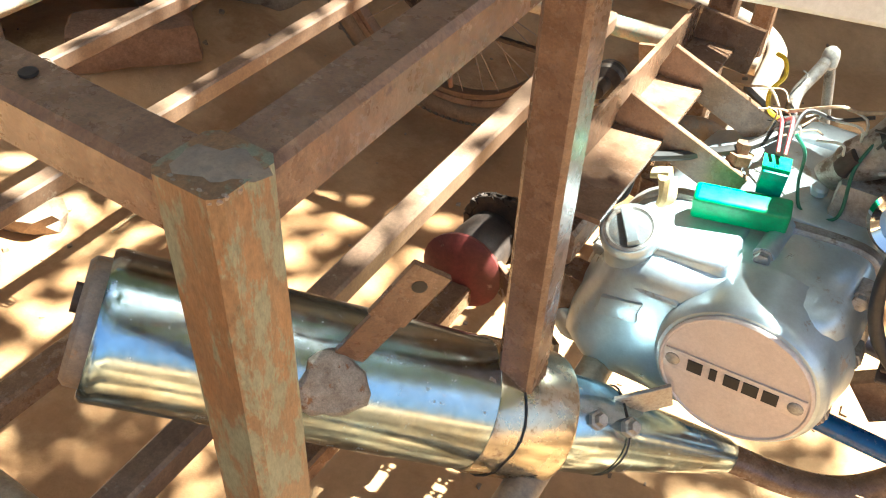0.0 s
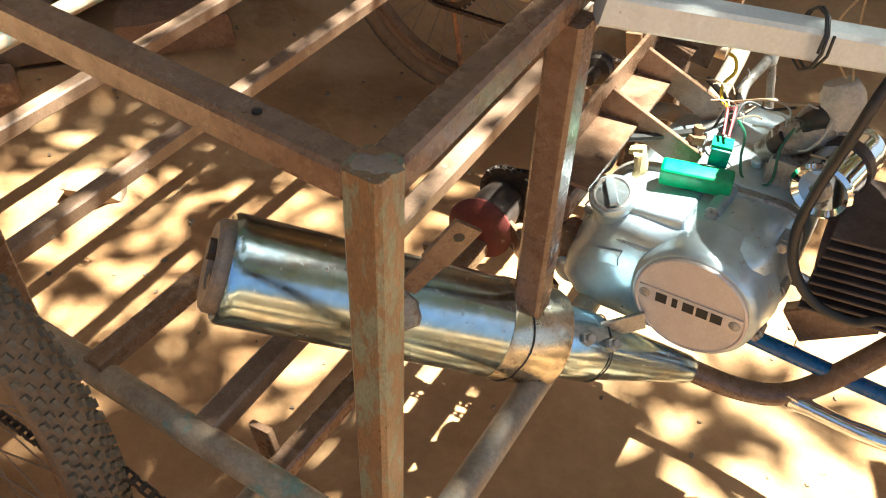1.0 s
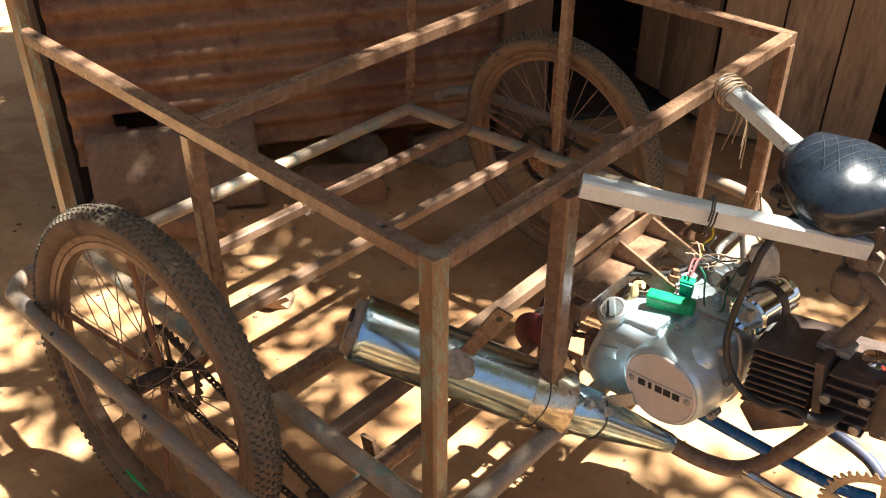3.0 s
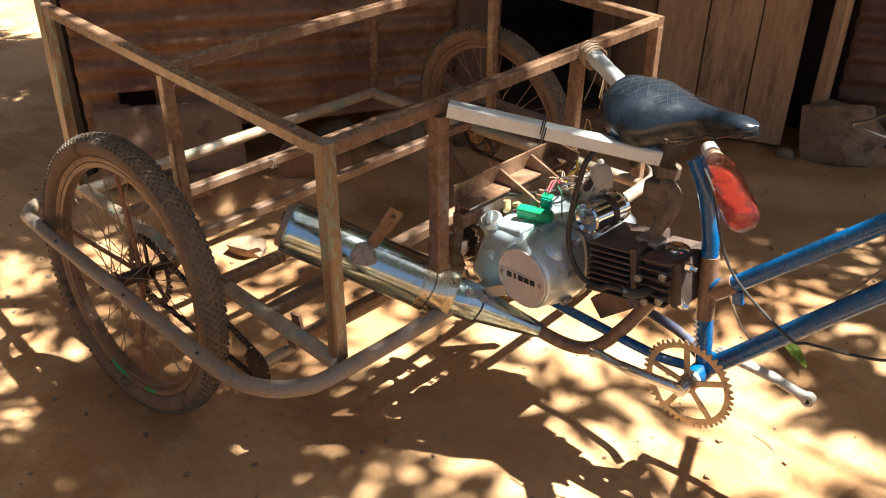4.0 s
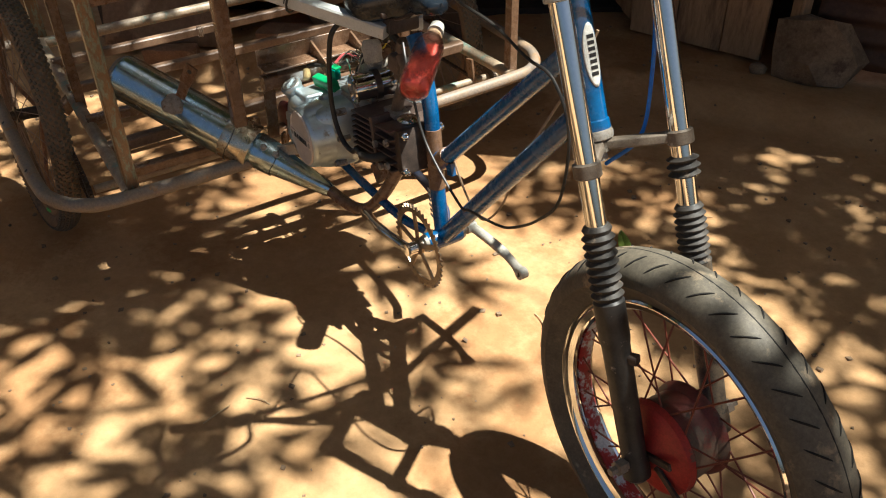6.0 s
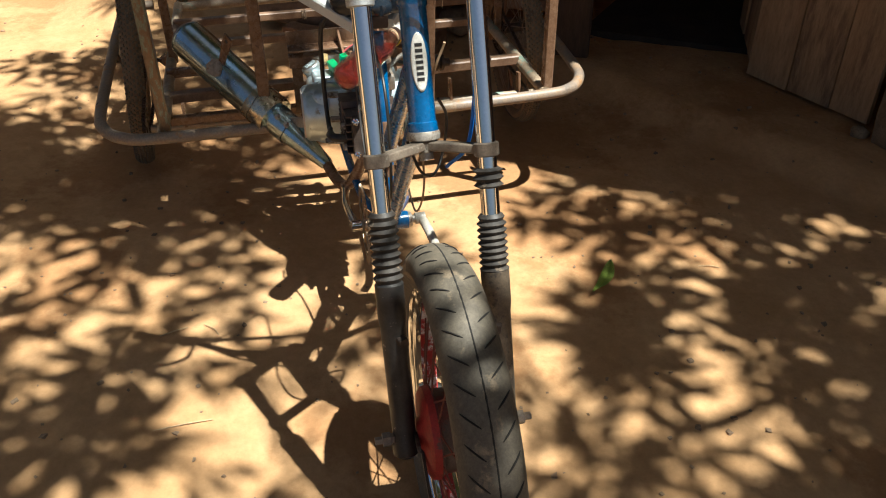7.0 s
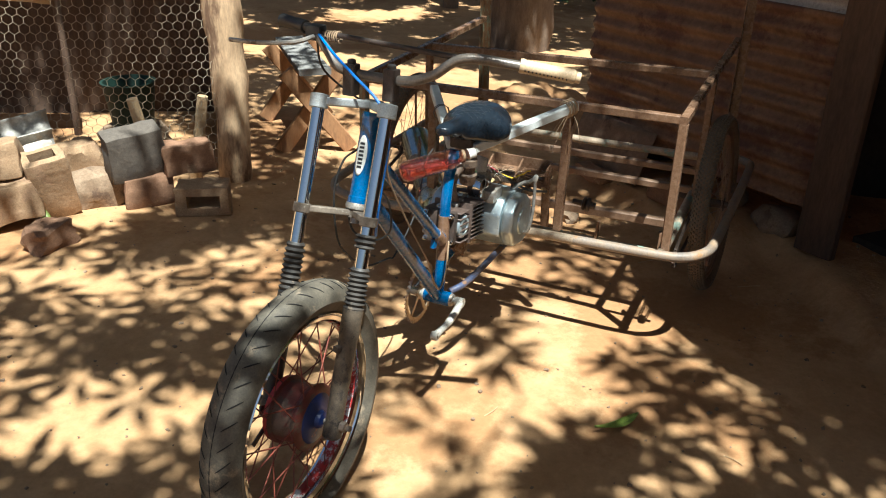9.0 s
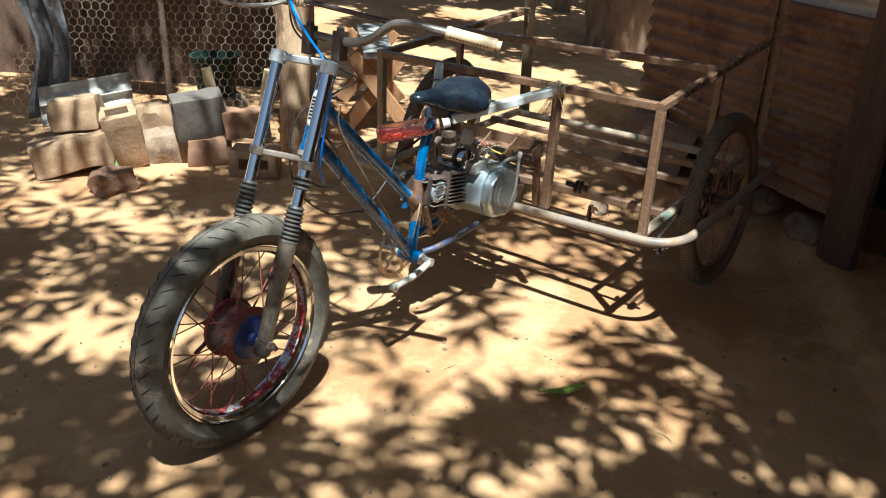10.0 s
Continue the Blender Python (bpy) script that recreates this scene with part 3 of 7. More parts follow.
def block(name, c, size, material, label, turn=0.0, tip=(0.0, 0.0), worn=0.010, holes=(), category="brick", group="", seed=1):
    """A worn brick or block; holes are (centre along, centre across, half, half) slots through its height."""
    bm = bmesh.new()
    bmesh.ops.create_cube(bm, size=1)
    for v in bm.verts:
        v.co = Vector((v.co.x * size[0], v.co.y * size[1], v.co.z * size[2]))
    bmesh.ops.bevel(bm, geom=bm.edges[:], offset=worn, segments=2, profile=0.6, affect="EDGES")
    bmesh.ops.subdivide_edges(bm, edges=[e for e in bm.edges if e.calc_length() > 0.03], cuts=4, use_grid_fill=True)
    for v in bm.verts:
        q = v.co * 22 + Vector((seed * 7.7, seed * 1.3, 0))
        v.co += Vector((noise.noise(q), noise.noise(q + Vector((9, 0, 0))), noise.noise(q + Vector((0, 9, 0))))) * worn * 0.7
        v.co += v.co.normalized() * noise.noise(v.co * 7 + Vector((seed, 0, 0))) * worn * 1.3
    me = bpy.data.meshes.new(name)
    bm.to_mesh(me)
    bm.free()
    me.materials.append(material)
    me.polygons.foreach_set("use_smooth", [True] * len(me.polygons))
    me.set_sharp_from_angle(angle=radians(35))
    ob = new(name, me)
    ob.matrix_basis = pose(*c, tip[0], tip[1], turn)
    tagged(ob, label, category, group)
    if holes:
        cut = Shape()
        for cx, cy, hx, hy in holes:
            cut.box((cx, cy, 0), (hx * 2, hy * 2, size[2] * 3))
        tool = bpy.data.meshes.new("slot")
        tool.from_pydata(cut.v, [], cut.f)
        t = bpy.data.objects.new("slot", tool)
        scene.collection.objects.link(t)
        t.matrix_basis = ob.matrix_basis
        md = ob.modifiers.new("slot", "BOOLEAN")
        md.object = t
        md.solver = "EXACT"
        dg = bpy.context.evaluated_depsgraph_get()
        dg.update()
        fresh = bpy.data.meshes.new_from_object(ob.evaluated_get(dg))
        ob.modifiers.clear()
        ob.data = fresh
        bpy.data.objects.remove(t)
    return ob


G = "bricks piled by the wire fence"


def base_z(x, y, up):
    return (x, y, ridge(x, y) + up)


block("brick", base_z(0.39, -2.09, 0.10), (0.35, 0.19, 0.16), BRICK_TAN, "long tan earth brick lying tilted on the ground", turn=-33, tip=(4, 9), worn=0.016, group=G, seed=2)
block("brick", base_z(0.30, -2.15, 0.26), (0.22, 0.17, 0.15), BRICK_TAN, "pale tan brick on top of a longer brick", turn=-46, tip=(8, 6), worn=0.014, group=G, seed=3)
block("hollow_brick", base_z(0.165, -2.00, 0.145), (0.17, 0.14, 0.29), BRICK_TAN, "tan hollow brick standing on its end", turn=-30, tip=(-12, 8), worn=0.010, holes=((0, 0, 0.052, 0.035),), group=G, seed=4)
rock("broken_brick", (0.41, -1.755, 0), (0.19, 0.14, 0.12), BRICK_RED, "broken reddish brick piece lying on the earth", "brick", 0.3, 3, 0.0, squareness=0.6, group=G)
rock("stone", (-0.04, -1.97, 0), (0.25, 0.19, 0.19), STONE, "rounded brown stone in the pile", "stone", 0.2, 5, -0.6, squareness=0.55, group=G)
rock("stone", (-0.09, -2.10, 0.12), (0.2, 0.16, 0.17), BRICK_TAN, "tan rounded stone in the pile", "stone", 0.25, 9, -0.5, squareness=0.4, group=G)
rock("stone", (0.06, -2.21, 0.14), (0.2, 0.16, 0.17), PALE_WALL, "pale chunk of plaster in the pile", "stone", 0.25, 19, -0.5, squareness=0.4, group=G)
block("brick", base_z(-0.155, -1.775, 0.068), (0.205, 0.13, 0.135), BRICK_RED, "red-brown brick lying flat under a block", turn=-34, worn=0.012, group=G, seed=6)
block("concrete_block", base_z(-0.13, -1.80, 0.245), (0.245, 0.12, 0.22), CONCRETE, "grey concrete block standing on bricks", turn=-30, tip=(-10, 5), worn=0.008, group=G, seed=7, category="block")
block("brick", base_z(-0.285, -1.635, 0.215), (0.215, 0.12, 0.14), BRICK_RED, "red-brown brick on top of a hollow brick", turn=-42, tip=(0, 3), worn=0.012, group=G, seed=8)
block("hollow_brick", base_z(-0.205, -1.49, 0.070), (0.235, 0.13, 0.14), BRICK_TAN, "tan hollow brick lying on its side with a dark slot", turn=-57, tip=(90, 0), worn=0.008, holes=((-0.005, 0.0, 0.072, 0.028),), group=G, seed=9)
rock("stone", (0.055, 1.86, 0.0), (0.30, 0.20, 0.30), STONE, "rough grey-brown stone by the iron wall", rough=0.42, seed=27, turn=0.4, sub=2, squareness=0.15)
rock("stone", (-0.10, 1.75, 0.0), (0.07, 0.06, 0.05), STONE, "small stone at the foot of the planks", seed=12)
rock("stone", (-1.10, -0.06, 0), (0.13, 0.085, 0.07), STONE, "brown stone on the ground under the cart", rough=0.4, seed=13, turn=0.6, sub=2, squareness=0.3)
rock("stone", (-1.30, 0.85, 0), (0.26, 0.18, 0.16), STONE, "rough stone lying at the foot of the iron wall", seed=14, turn=0.9)
rock("stone", (-1.45, 0.62, 0), (0.2, 0.15, 0.12), STONE, "stone lying in shade by the iron wall", seed=15, turn=0.2)
block("brick", tuple(A + dw * 0.30 + nrm_w * 0.20 + Vector((0, 0, 0.035))), (0.20, 0.09, 0.06), BRICK_RED, "flat red-brown brick before the metal sheet", turn=55, worn=0.01, seed=16)
block("brick", tuple(A + dw * 0.78 + nrm_w * 0.13 + Vector((0, 0, 0.055))), (0.26, 0.13, 0.09), BRICK_RED, "red-brown block at the foot of the wall", turn=50, worn=0.012, seed=17)

# ---- wire fence and what stands behind it ----
WA, WB = Vector((0.87, -3.54, 0)), Vector((-0.59, -1.67, 0))
fence = tagged(place(new("wire_fence"), WB), "hexagonal chicken wire stretched between posts", "fence")
s = Shape()
df = (WB - WA).normalized()
nf = Vector((df.y, -df.x, 0))
pw, ph = 0.043, 0.036
cols, rows_ = int((WB - WA).length / pw), int(1.55 / ph)


def wire_at(u, z):
    sag = 0.03 * noise.noise(Vector((u * 2, z * 2, 1.5)))
    return WA + df * (u + 0.014 * noise.noise(Vector((u * 6, z * 6, 9)))) + nf * sag + Vector((0, 0, 0.05 + z + 0.013 * noise.noise(Vector((u * 6, z * 6, 4)))))


for j in range(rows_):
    for i in range(cols):
        u0 = (i + 0.5 * (j % 2)) * pw
        z0 = j * ph
        a_ = wire_at(u0, z0)
        b_ = wire_at(u0 + pw / 2, z0 + ph * 0.36)
        c_ = wire_at(u0 - pw / 2, z0 + ph * 0.36)
        e_ = wire_at(u0 + pw / 2, z0 + ph)
        s.sweep([a_, b_], 0.0009, 3, caps=False)
        s.sweep([a_, c_], 0.0009, 3, caps=False)
        s.sweep([b_, e_], 0.0014, 3, caps=False)
tagged(part("wire_netting", s, MESH_WIRE, fence), kind="stuff")


def log(name, pts, r, material, label, category="post", lumps=0.12, seg=14):
    s = Shape()
    line = curve(pts, 6)
    rs = [r * (1 + lumps * noise.noise(Vector((i * 0.4, r * 50, 0)))) for i in range(len(line))]
    s.sweep(line, rs, seg)
    for i, p in enumerate(s.v):
        q = Vector(p)
        s.v[i] = tuple(q + Vector((noise.noise(q * 9), noise.noise(q * 9 + Vector((5, 0, 0))), 0)) * r * 0.18)
    return tagged(make(name, s, material), label, category)


log("log_post", [(-0.64, -1.665, -0.10), (-0.65, -1.655, 0.5), (-0.645, -1.66, 1.0), (-0.655, -1.67, 1.7)], 0.086, LOG, "thick pale brown log post at the end of the wire fence", lumps=0.2, seg=20)

# cloth over a post
s = Shape()
for i in range(21):
    for j in range(9):
        z = 1.5 - 1.32 * i / 20
        a2 = -0.5 + j / 8
        w = 0.135 + 0.03 * math.sin(i * 0.35)
        p = Vector((0.135 + 0.04 * i / 20, -2.555, z)) + df * (a2 * w * 1.6 + 0.03 * math.sin(i * 0.55) + 0.02 * i / 20) + nf * (0.05 + 0.045 * math.sin(j * 1.9 + i * 0.25) + 0.02 * noise.noise(Vector((i * 0.3, j * 0.5, 0))))
        s.v.append(tuple(p))
s.f = [(i * 9 + j, (i + 1) * 9 + j, (i + 1) * 9 + j + 1, i * 9 + j + 1) for i in range(20) for j in range(8)]
s.mi = [0] * len(s.f)
solid(tagged(make("hanging_cloth", s, CLOTH), "dark grey patterned cloth hanging on the wire fence", "cloth"), 0.004)

# length of zinc sheet lying on the bricks
s = Shape()
za, zb = Vector((0.37, -2.34, 0.275)), Vector((0.0, -2.13, 0.325))
dz = (zb - za).normalized()
nz_ = Vector((dz.y, -dz.x, 0))
for i in range(13):
    for j in range(25):
        k = j / 24
        p = lerp(za, zb, i / 12) + nz_ * (0.05 - 0.10 * k + 0.024 * math.sin(k * 12)) + Vector((0, 0, -0.075 + 0.16 * k + 0.024 * math.cos(k * 12)))
        s.v.append(tuple(p))
s.f = [(i * 25 + j, (i + 1) * 25 + j, (i + 1) * 25 + j + 1, i * 25 + j + 1) for i in range(12) for j in range(24)]
s.mi = [0] * len(s.f)
solid(tagged(make("corrugated_offcut", s, PALE_ZINC), "dull grey corrugated sheet offcut propped behind the bricks", "sheet"), 0.003)

# pen interior, its back wall added and toned dark in place of shade
BK = Vector((-0.788, -0.615, 0))
s = Shape()
for p, q in ((WA + BK * 1.3, WB + BK * 1.3), (WB + BK * 1.3, WB + BK * 0.25)):
    s.beam(p + Vector((0, 0, 0.9)), q + Vector((0, 0, 0.9)), 0.05, 1.9)
tagged(make("pen_wall", s, PLANK_DARK), "plank wall added behind the wire pen, coloured dark for shade", "wall", kind="structure")
# unseen roof, added only to keep sun and sky off the pen
s = Shape()
s.add([WA + BK * 0.85 + Vector((0, 0, 1.74)), WB + BK * 0.85 + Vector((0, 0, 1.74)), WB + BK * 1.45 + Vector((0, 0, 1.85)), WA + BK * 1.45 + Vector((0, 0, 1.85))], [(0, 1, 2, 3)])
solid(tagged(make("pen_roof", s, IRON_DARK), "unseen low iron roof added to shade the wire pen", "roof", kind="structure"), 0.02)
for k in range(6):
    p = WB - df * (1.05 + 0.05 * (k % 3)) + BK * (0.66 + 0.07 * (k // 2)) + Vector((0, 0, 0.80 + 0.085 * (k // 2) + 0.02 * (k % 2)))
    log("stacked_log", [p - df * 0.26, p + Vector((0, 0, 0.02)), p + df * 0.24], 0.045 + 0.012 * (k % 2), STRAW, "split pale log stacked inside the pen", "log")
for uu in (0.82, 1.28):
    c = WB - df * uu + BK * 0.80
    log("rack_post", [c + Vector((0, 0, -0.1)), c + Vector((0, 0, 0.4)), c + Vector((0, 0, 0.80))], 0.02, PLANK_DARK, "forked pole holding up stacked logs", "post")
c = WB - df * 0.50 + BK * 0.66
s = Shape()
s.lathe([(0, 0.09), (0.02, 0.11), (0.22, 0.135), (0.24, 0.145), (0.24, 0.13), (0.05, 0.10)], (c.x, c.y, ridge(c.x, c.y) + 0.10), (0, 0, 1), 24)
tagged(make("plastic_tub", s, GREEN_DARK), "dark green plastic tub in the wire pen", "tub")
rock("stone", (c.x, c.y, -0.03), (0.3, 0.3, 0.18), STONE, "flat stone under the tub", seed=41, squareness=0.5)
for uu, ang in ((0.16, 0.06), (0.34, -0.05)):
    c = WB - df * uu + BK * 0.03
    log("split_stick", [c + Vector((0, 0, -0.03)), c + df * ang * 0.6 + Vector((0, 0, 0.2)), c + df * ang * 1.3 + Vector((0, 0, 0.42))], 0.026, STRAW, "pale split stick leaning in the fence", "stick")
c0, c1 = WB - df * 1.75 + BK * 0.35, WB - df * 2.6 + BK * 0.35
s = Shape()
s.beam(c0 + Vector((0, 0, 0.2)), c1 + Vector((0, 0, 0.2)), 0.08, 0.60)
tagged(make("plastered_wall", s, PALE_WALL), "low pale plastered wall behind the fence", "wall", kind="structure")

# ---- bench with crossed legs ----
bench = tagged(place(new("bench"), (-1.38, -1.75, 0)), "grey board bench on orange-brown crossed timber legs", "bench")
bd = Vector((-0.72, -0.694, 0))
bw = Vector((-0.694, 0.72, 0))
b0 = Vector((-1.155, -1.505, -0.01))
for k in (0.08, 0.72):
    c = b0 + bd * k
    for sgn in (1, -1):
        s = Shape().beam(c - bw * 0.19 * sgn + bd * 0.02 * sgn, c + bw * 0.15 * sgn + bd * 0.02 * sgn + Vector((0, 0, 0.445)), 0.085, 0.038, up=bd)
        part("leg", s, ORANGE_WOOD, bench)
s = Shape().beam(b0 + Vector((0, 0, 0.45)), b0 + bd * 0.85 + Vector((0, 0, 0.45)), 0.17, 0.035)
part("board_top", s, GREY_BOARD, bench, "grey weathered board")

# ---- far side of the yard ----
log("tree_trunk", [(-4.9, -1.75, -0.45), (-4.9, -1.75, 0.6), (-4.95, -1.7, 2.0), (-5.0, -1.6, 3.6)], 0.30, BARK, "broad pale tree trunk at the back of the yard", "tree trunk", 0.1)
log("tree_trunk", [(-6.5, -3.2, -0.45), (-6.5, -3.2, 1.0), (-6.4, -3.3, 3.6)], 0.09, BARK, "thin dark tree trunk at the back of the yard", "tree trunk", 0.1)
log("tree_trunk", [(-6.2, -4.6, -0.45), (-6.25, -4.6, 1.0), (-6.2, -4.8, 3.6)], 0.07, BARK, "thin dark tree trunk at the back of the yard", "tree trunk", 0.1)


# ---- the motor tricycle ----
trike = tagged(place(new("motor_tricycle"), (0, 0, 0)), "home-built cargo tricycle with blue frame and rusty load bed", "tricycle")
TW = 0.026


def bar(name, p, q, w=TW, material=None, h=None, up=(0, 0, 1), label="", parent=None):
    return part(name, Shape().beam(p, q, w, h, up), material or RUST, parent or trike, label)


def rod(name, pts, r, material, label="", seg=12, smooth_line=False, parent=None):
    return part(name, Shape().sweep(curve(pts, 8) if smooth_line else pts, r, seg), material, parent or trike, label)


YR, YL = -0.537, 0.562
bar("top_rail", (-1.09, YR, 0.818), (-0.026, YR, 0.7825), label="rusty brown square tube rail")
XL = -0.042
bar("top_rail", (-1.15, YL, 0.826), (XL, YL, 0.782))
bar("top_rail", (-0.013, YR + 0.0120, 0.7825), (XL - 0.013, YL - 0.0132, 0.782))
bar("top_rail", (-0.535, YR + 0.0132, 0.7985), (-0.600, YL - 0.0132, 0.803))
bar("corner_post", (-0.0135, YR + 0.0005, 0.345), (-0.0135, YR + 0.0005, 0.7968), 0.0296, RUST_OLIVE, up=(1, 0, 0), label="corner post with worn olive paint over rust")
bar("corner_post", (-0.050, YL, 0.345), (XL - 0.013, YL, 0.7690), 0.029, up=(1, 0, 0))
bar("post", (-0.535, YR, 0.33), (-0.535, YR, 0.786), up=(1, 0, 0))
bar("post", (-0.595, YL, 0.33), (-0.600, YL, 0.79), up=(1, 0, 0))
bar("front_post", (-0.010, -0.262, 0.352), (-0.014, -0.262, 0.769), 0.032, up=(1, 0, 0))
bar("front_post", (-0.032, 0.200, 0.352), (-0.036, 0.208, 0.769), 0.029, up=(1, 0, 0))


def angle_iron(name, p, q, w, material, flip=1):
    s = Shape()
    s.beam(Vector(p), Vector(q), w, 0.004, up=(0, 1, 0), chamfer=0.1)
    s.beam(Vector(p) + Vector((-w / 2 * flip, w / 2, 0)), Vector(q) + Vector((-w / 2 * flip, w / 2, 0)), 0.004, w, up=(0, 1, 0), chamfer=0.1)
    return part(name, s, material, trike, "angle-iron upright with ochre worn edges")


angle_iron("rear_upright", (-1.115, YR - 0.012, 0.31), (-1.075, YR - 0.012, 1.25), 0.036, RUST_OLIVE)
angle_iron("rear_upright", (-1.165, YL + 0.012, 0.31), (-1.125, YL + 0.012, 1.25), 0.036, RUST)

# bed floor
rod("side_tube", [(-1.08, -0.545, 0.330), (0.0, -0.545, 0.338)], 0.017, PALE_TUBE, "pale worn round floor tube")
rod("side_tube", [(-1.13, 0.535, 0.318), (-0.035, 0.555, 0.338)], 0.017, PALE_TUBE)
rod("rear_tube", [(-1.09, -0.56, 0.322), (-1.135, 0.55, 0.318)], 0.017, PALE_TUBE)
SL = 0.026
bar("slat", (-0.845, -0.55, 0.345), (-0.89, 0.54, 0.335), SL, SLAT_STEEL, label="rusty bed slat with traces of pale paint")
bar("slat", (-0.62, -0.55, 0.348), (-0.66, 0.54, 0.338), SL, SLAT_STEEL)
bar("broken_slat", (-0.395, -0.55, 0.350), (-0.392, -0.392, 0.352), SL, RUST, label="cut short rusty slat")
bar("slat", (-0.245, -0.54, 0.335), (-0.28, 0.54, 0.345), 0.030, SLAT_STEEL)
bar("cross_member", (-0.165, -0.54, 0.300), (-0.165, -0.05, 0.300), 0.026, RUST)
wire_knot = Shape()
for k in range(3):
    wire_knot.sweep([(-0.845 + 0.017 * math.cos(a * 0.7), -0.10 + 0.006 * k, 0.344 + 0.017 * math.sin(a * 0.7)) for a in range(9)], 0.0016, 5, closed=True)
part("wire_binding", wire_knot, GREY_TUBE, trike)

# bumper tube that runs round both wheels
def side(sgn, yo):
    return [(-1.045, sgn * 0.625 + yo, 0.352), (-1.045, sgn * 0.675 + yo, 0.352), (-1.01, sgn * 0.715 + yo, 0.352), (-0.94, sgn * 0.728 + yo, 0.352),
            (-0.5, sgn * 0.725 + yo, 0.350), (-0.16, sgn * 0.718 + yo, 0.344), (-0.06, sgn * 0.698 + yo, 0.342), (0.0, sgn * 0.645 + yo, 0.341), (0.02, sgn * 0.56 + yo, 0.340)]


rod("bumper_tube", side(-1, -0.004) + [(0.02, -0.26, 0.340)], 0.0165, GREY_TUBE, "grey scuffed round bumper tube bent round the wheel", 14, True)
rod("bumper_tube", [(x - 0.034, y, z) for x, y, z in side(1, -0.018)] + [(0.002, 0.26, 0.340)], 0.0165, GREY_TUBE, "", 14, True)
rod("front_tube", [(0.02, -0.27, 0.340), (0.002, 0.27, 0.340)], 0.0163, PALE_TUBE, "pale round tube under the load bed")
for x, y, z in ((-0.80, -0.7315, 0.3515), (-0.48, -0.7285, 0.350), (-0.20, -0.7225, 0.345)):
    part("drilled_hole", Shape().lathe([(0, 0.0045), (0.0012, 0.0045)], (x, y - 0.0095, z + 0.0130), (0, -0.6, 0.8), 10), BLACK_INK, trike)
for x in (-0.10, -0.42):
    part("bolt_hole", Shape().lathe([(0, 0.0034), (0.0012, 0.0034)], (x, YR, 0.7950 - 0.033 * x), (0, 0, 1), 10), BLACK_INK, trike)
# weld seam on the corner
for k in range(9):
    c = Vector((-0.022 + 0.0025 * k + 0.0006 * math.sin(k * 3.1), YR - 0.0125 + 0.0006 * math.sin(k * 2.2), 0.7960 + 0.0004 * math.sin(k * 1.3)))
    part("weld_bead", Shape().lathe([(-0.002, 0.0014 + 0.0003 * math.sin(k * 1.9)), (0.0001, 0.0013), (0.0005, 0.0007)], c, (0.2 * math.sin(k), -0.6, 0.8), 8), GREY_TUBE, trike)
for k in range(8):
    c = Vector((0.0005 + 0.0006 * math.sin(k * 2.5), YR - 0.011 + 0.0025 * k + 0.0006 * math.sin(k * 4.1), 0.7960 + 0.0004 * math.sin(k * 1.7)))
    part("weld_bead", Shape().lathe([(-0.002, 0.0014 + 0.0003 * math.sin(k * 2.3)), (0.0001, 0.0012), (0.0005, 0.0007)], c, (0.7, 0.2 * math.sin(k), 0.7), 8), GREY_TUBE, trike)
smear = Shape()
for i in range(7):
    for j in range(18):
        a = 2 * math.pi * j / 18
        rr = i / 6 * (1 + 0.25 * math.sin(2 * a + 0.6) + 0.15 * math.sin(5 * a))
        smear.v.append((-0.0125 + 0.0135 * rr * math.cos(a), YR + 0.001 + 0.0125 * rr * math.sin(a), 0.7964 + 0.0016 * (1 - (i / 6) ** 2)))
smear.f = [(i * 18 + j, i * 18 + (j + 1) % 18, (i + 1) * 18 + (j + 1) % 18, (i + 1) * 18 + j) for i in range(6) for j in range(18)]
smear.mi = [0] * len(smear.f)
part("weld_smear", smear, GREY_TUBE, trike, "silver weld on the corner")

# painted bars from the bed to the saddle
bar("saddle_bar", (0.004, -0.255, 0.784), (0.335, -0.035, 0.722), 0.0285, WHITE_PAINT, label="chipped white square tube up to the saddle")
bar("saddle_bar", (-0.026, 0.228, 0.786), (0.335, 0.035, 0.722), 0.0285, WHITE_PAINT, label="chipped white square tube up to the saddle")


def coil(c, d, r, turns, gap, wire_r, material, name="wire_binding"):
    d = Vector(d).normalized()
    a = d.cross(Vector((0, 0, 1))).normalized()
    b = a.cross(d)
    pts = [Vector(c) + d * (gap * k / 10) + (a * math.cos(k * 0.628) + b * math.sin(k * 0.628)) * r * (1 + 0.06 * math.sin(k)) for k in range(int(turns * 10))]
    return part(name, Shape().sweep(pts, wire_r, 5), material, trike)


coil((0.150, -0.158, 0.757), (0.33, 0.22, -0.062), 0.025, 2.2, 0.004, 0.0014, WIRE_B)
coil((-0.020, 0.222, 0.786), (0.33, -0.187, -0.07), 0.026, 7, 0.006, 0.002, WIRE_T)
for k in range(6):
    p = Vector((-0.01, 0.215, 0.78))
    q = p + Vector((random.uniform(-0.05, 0.07), random.uniform(-0.05, 0.06), random.uniform(-0.14, -0.03)))
    rod("loose_wire", [p, lerp(p, q, 0.5) + Vector((0.015, 0.01, 0.015)), q], 0.0011, WIRE_T, "", 4, True)


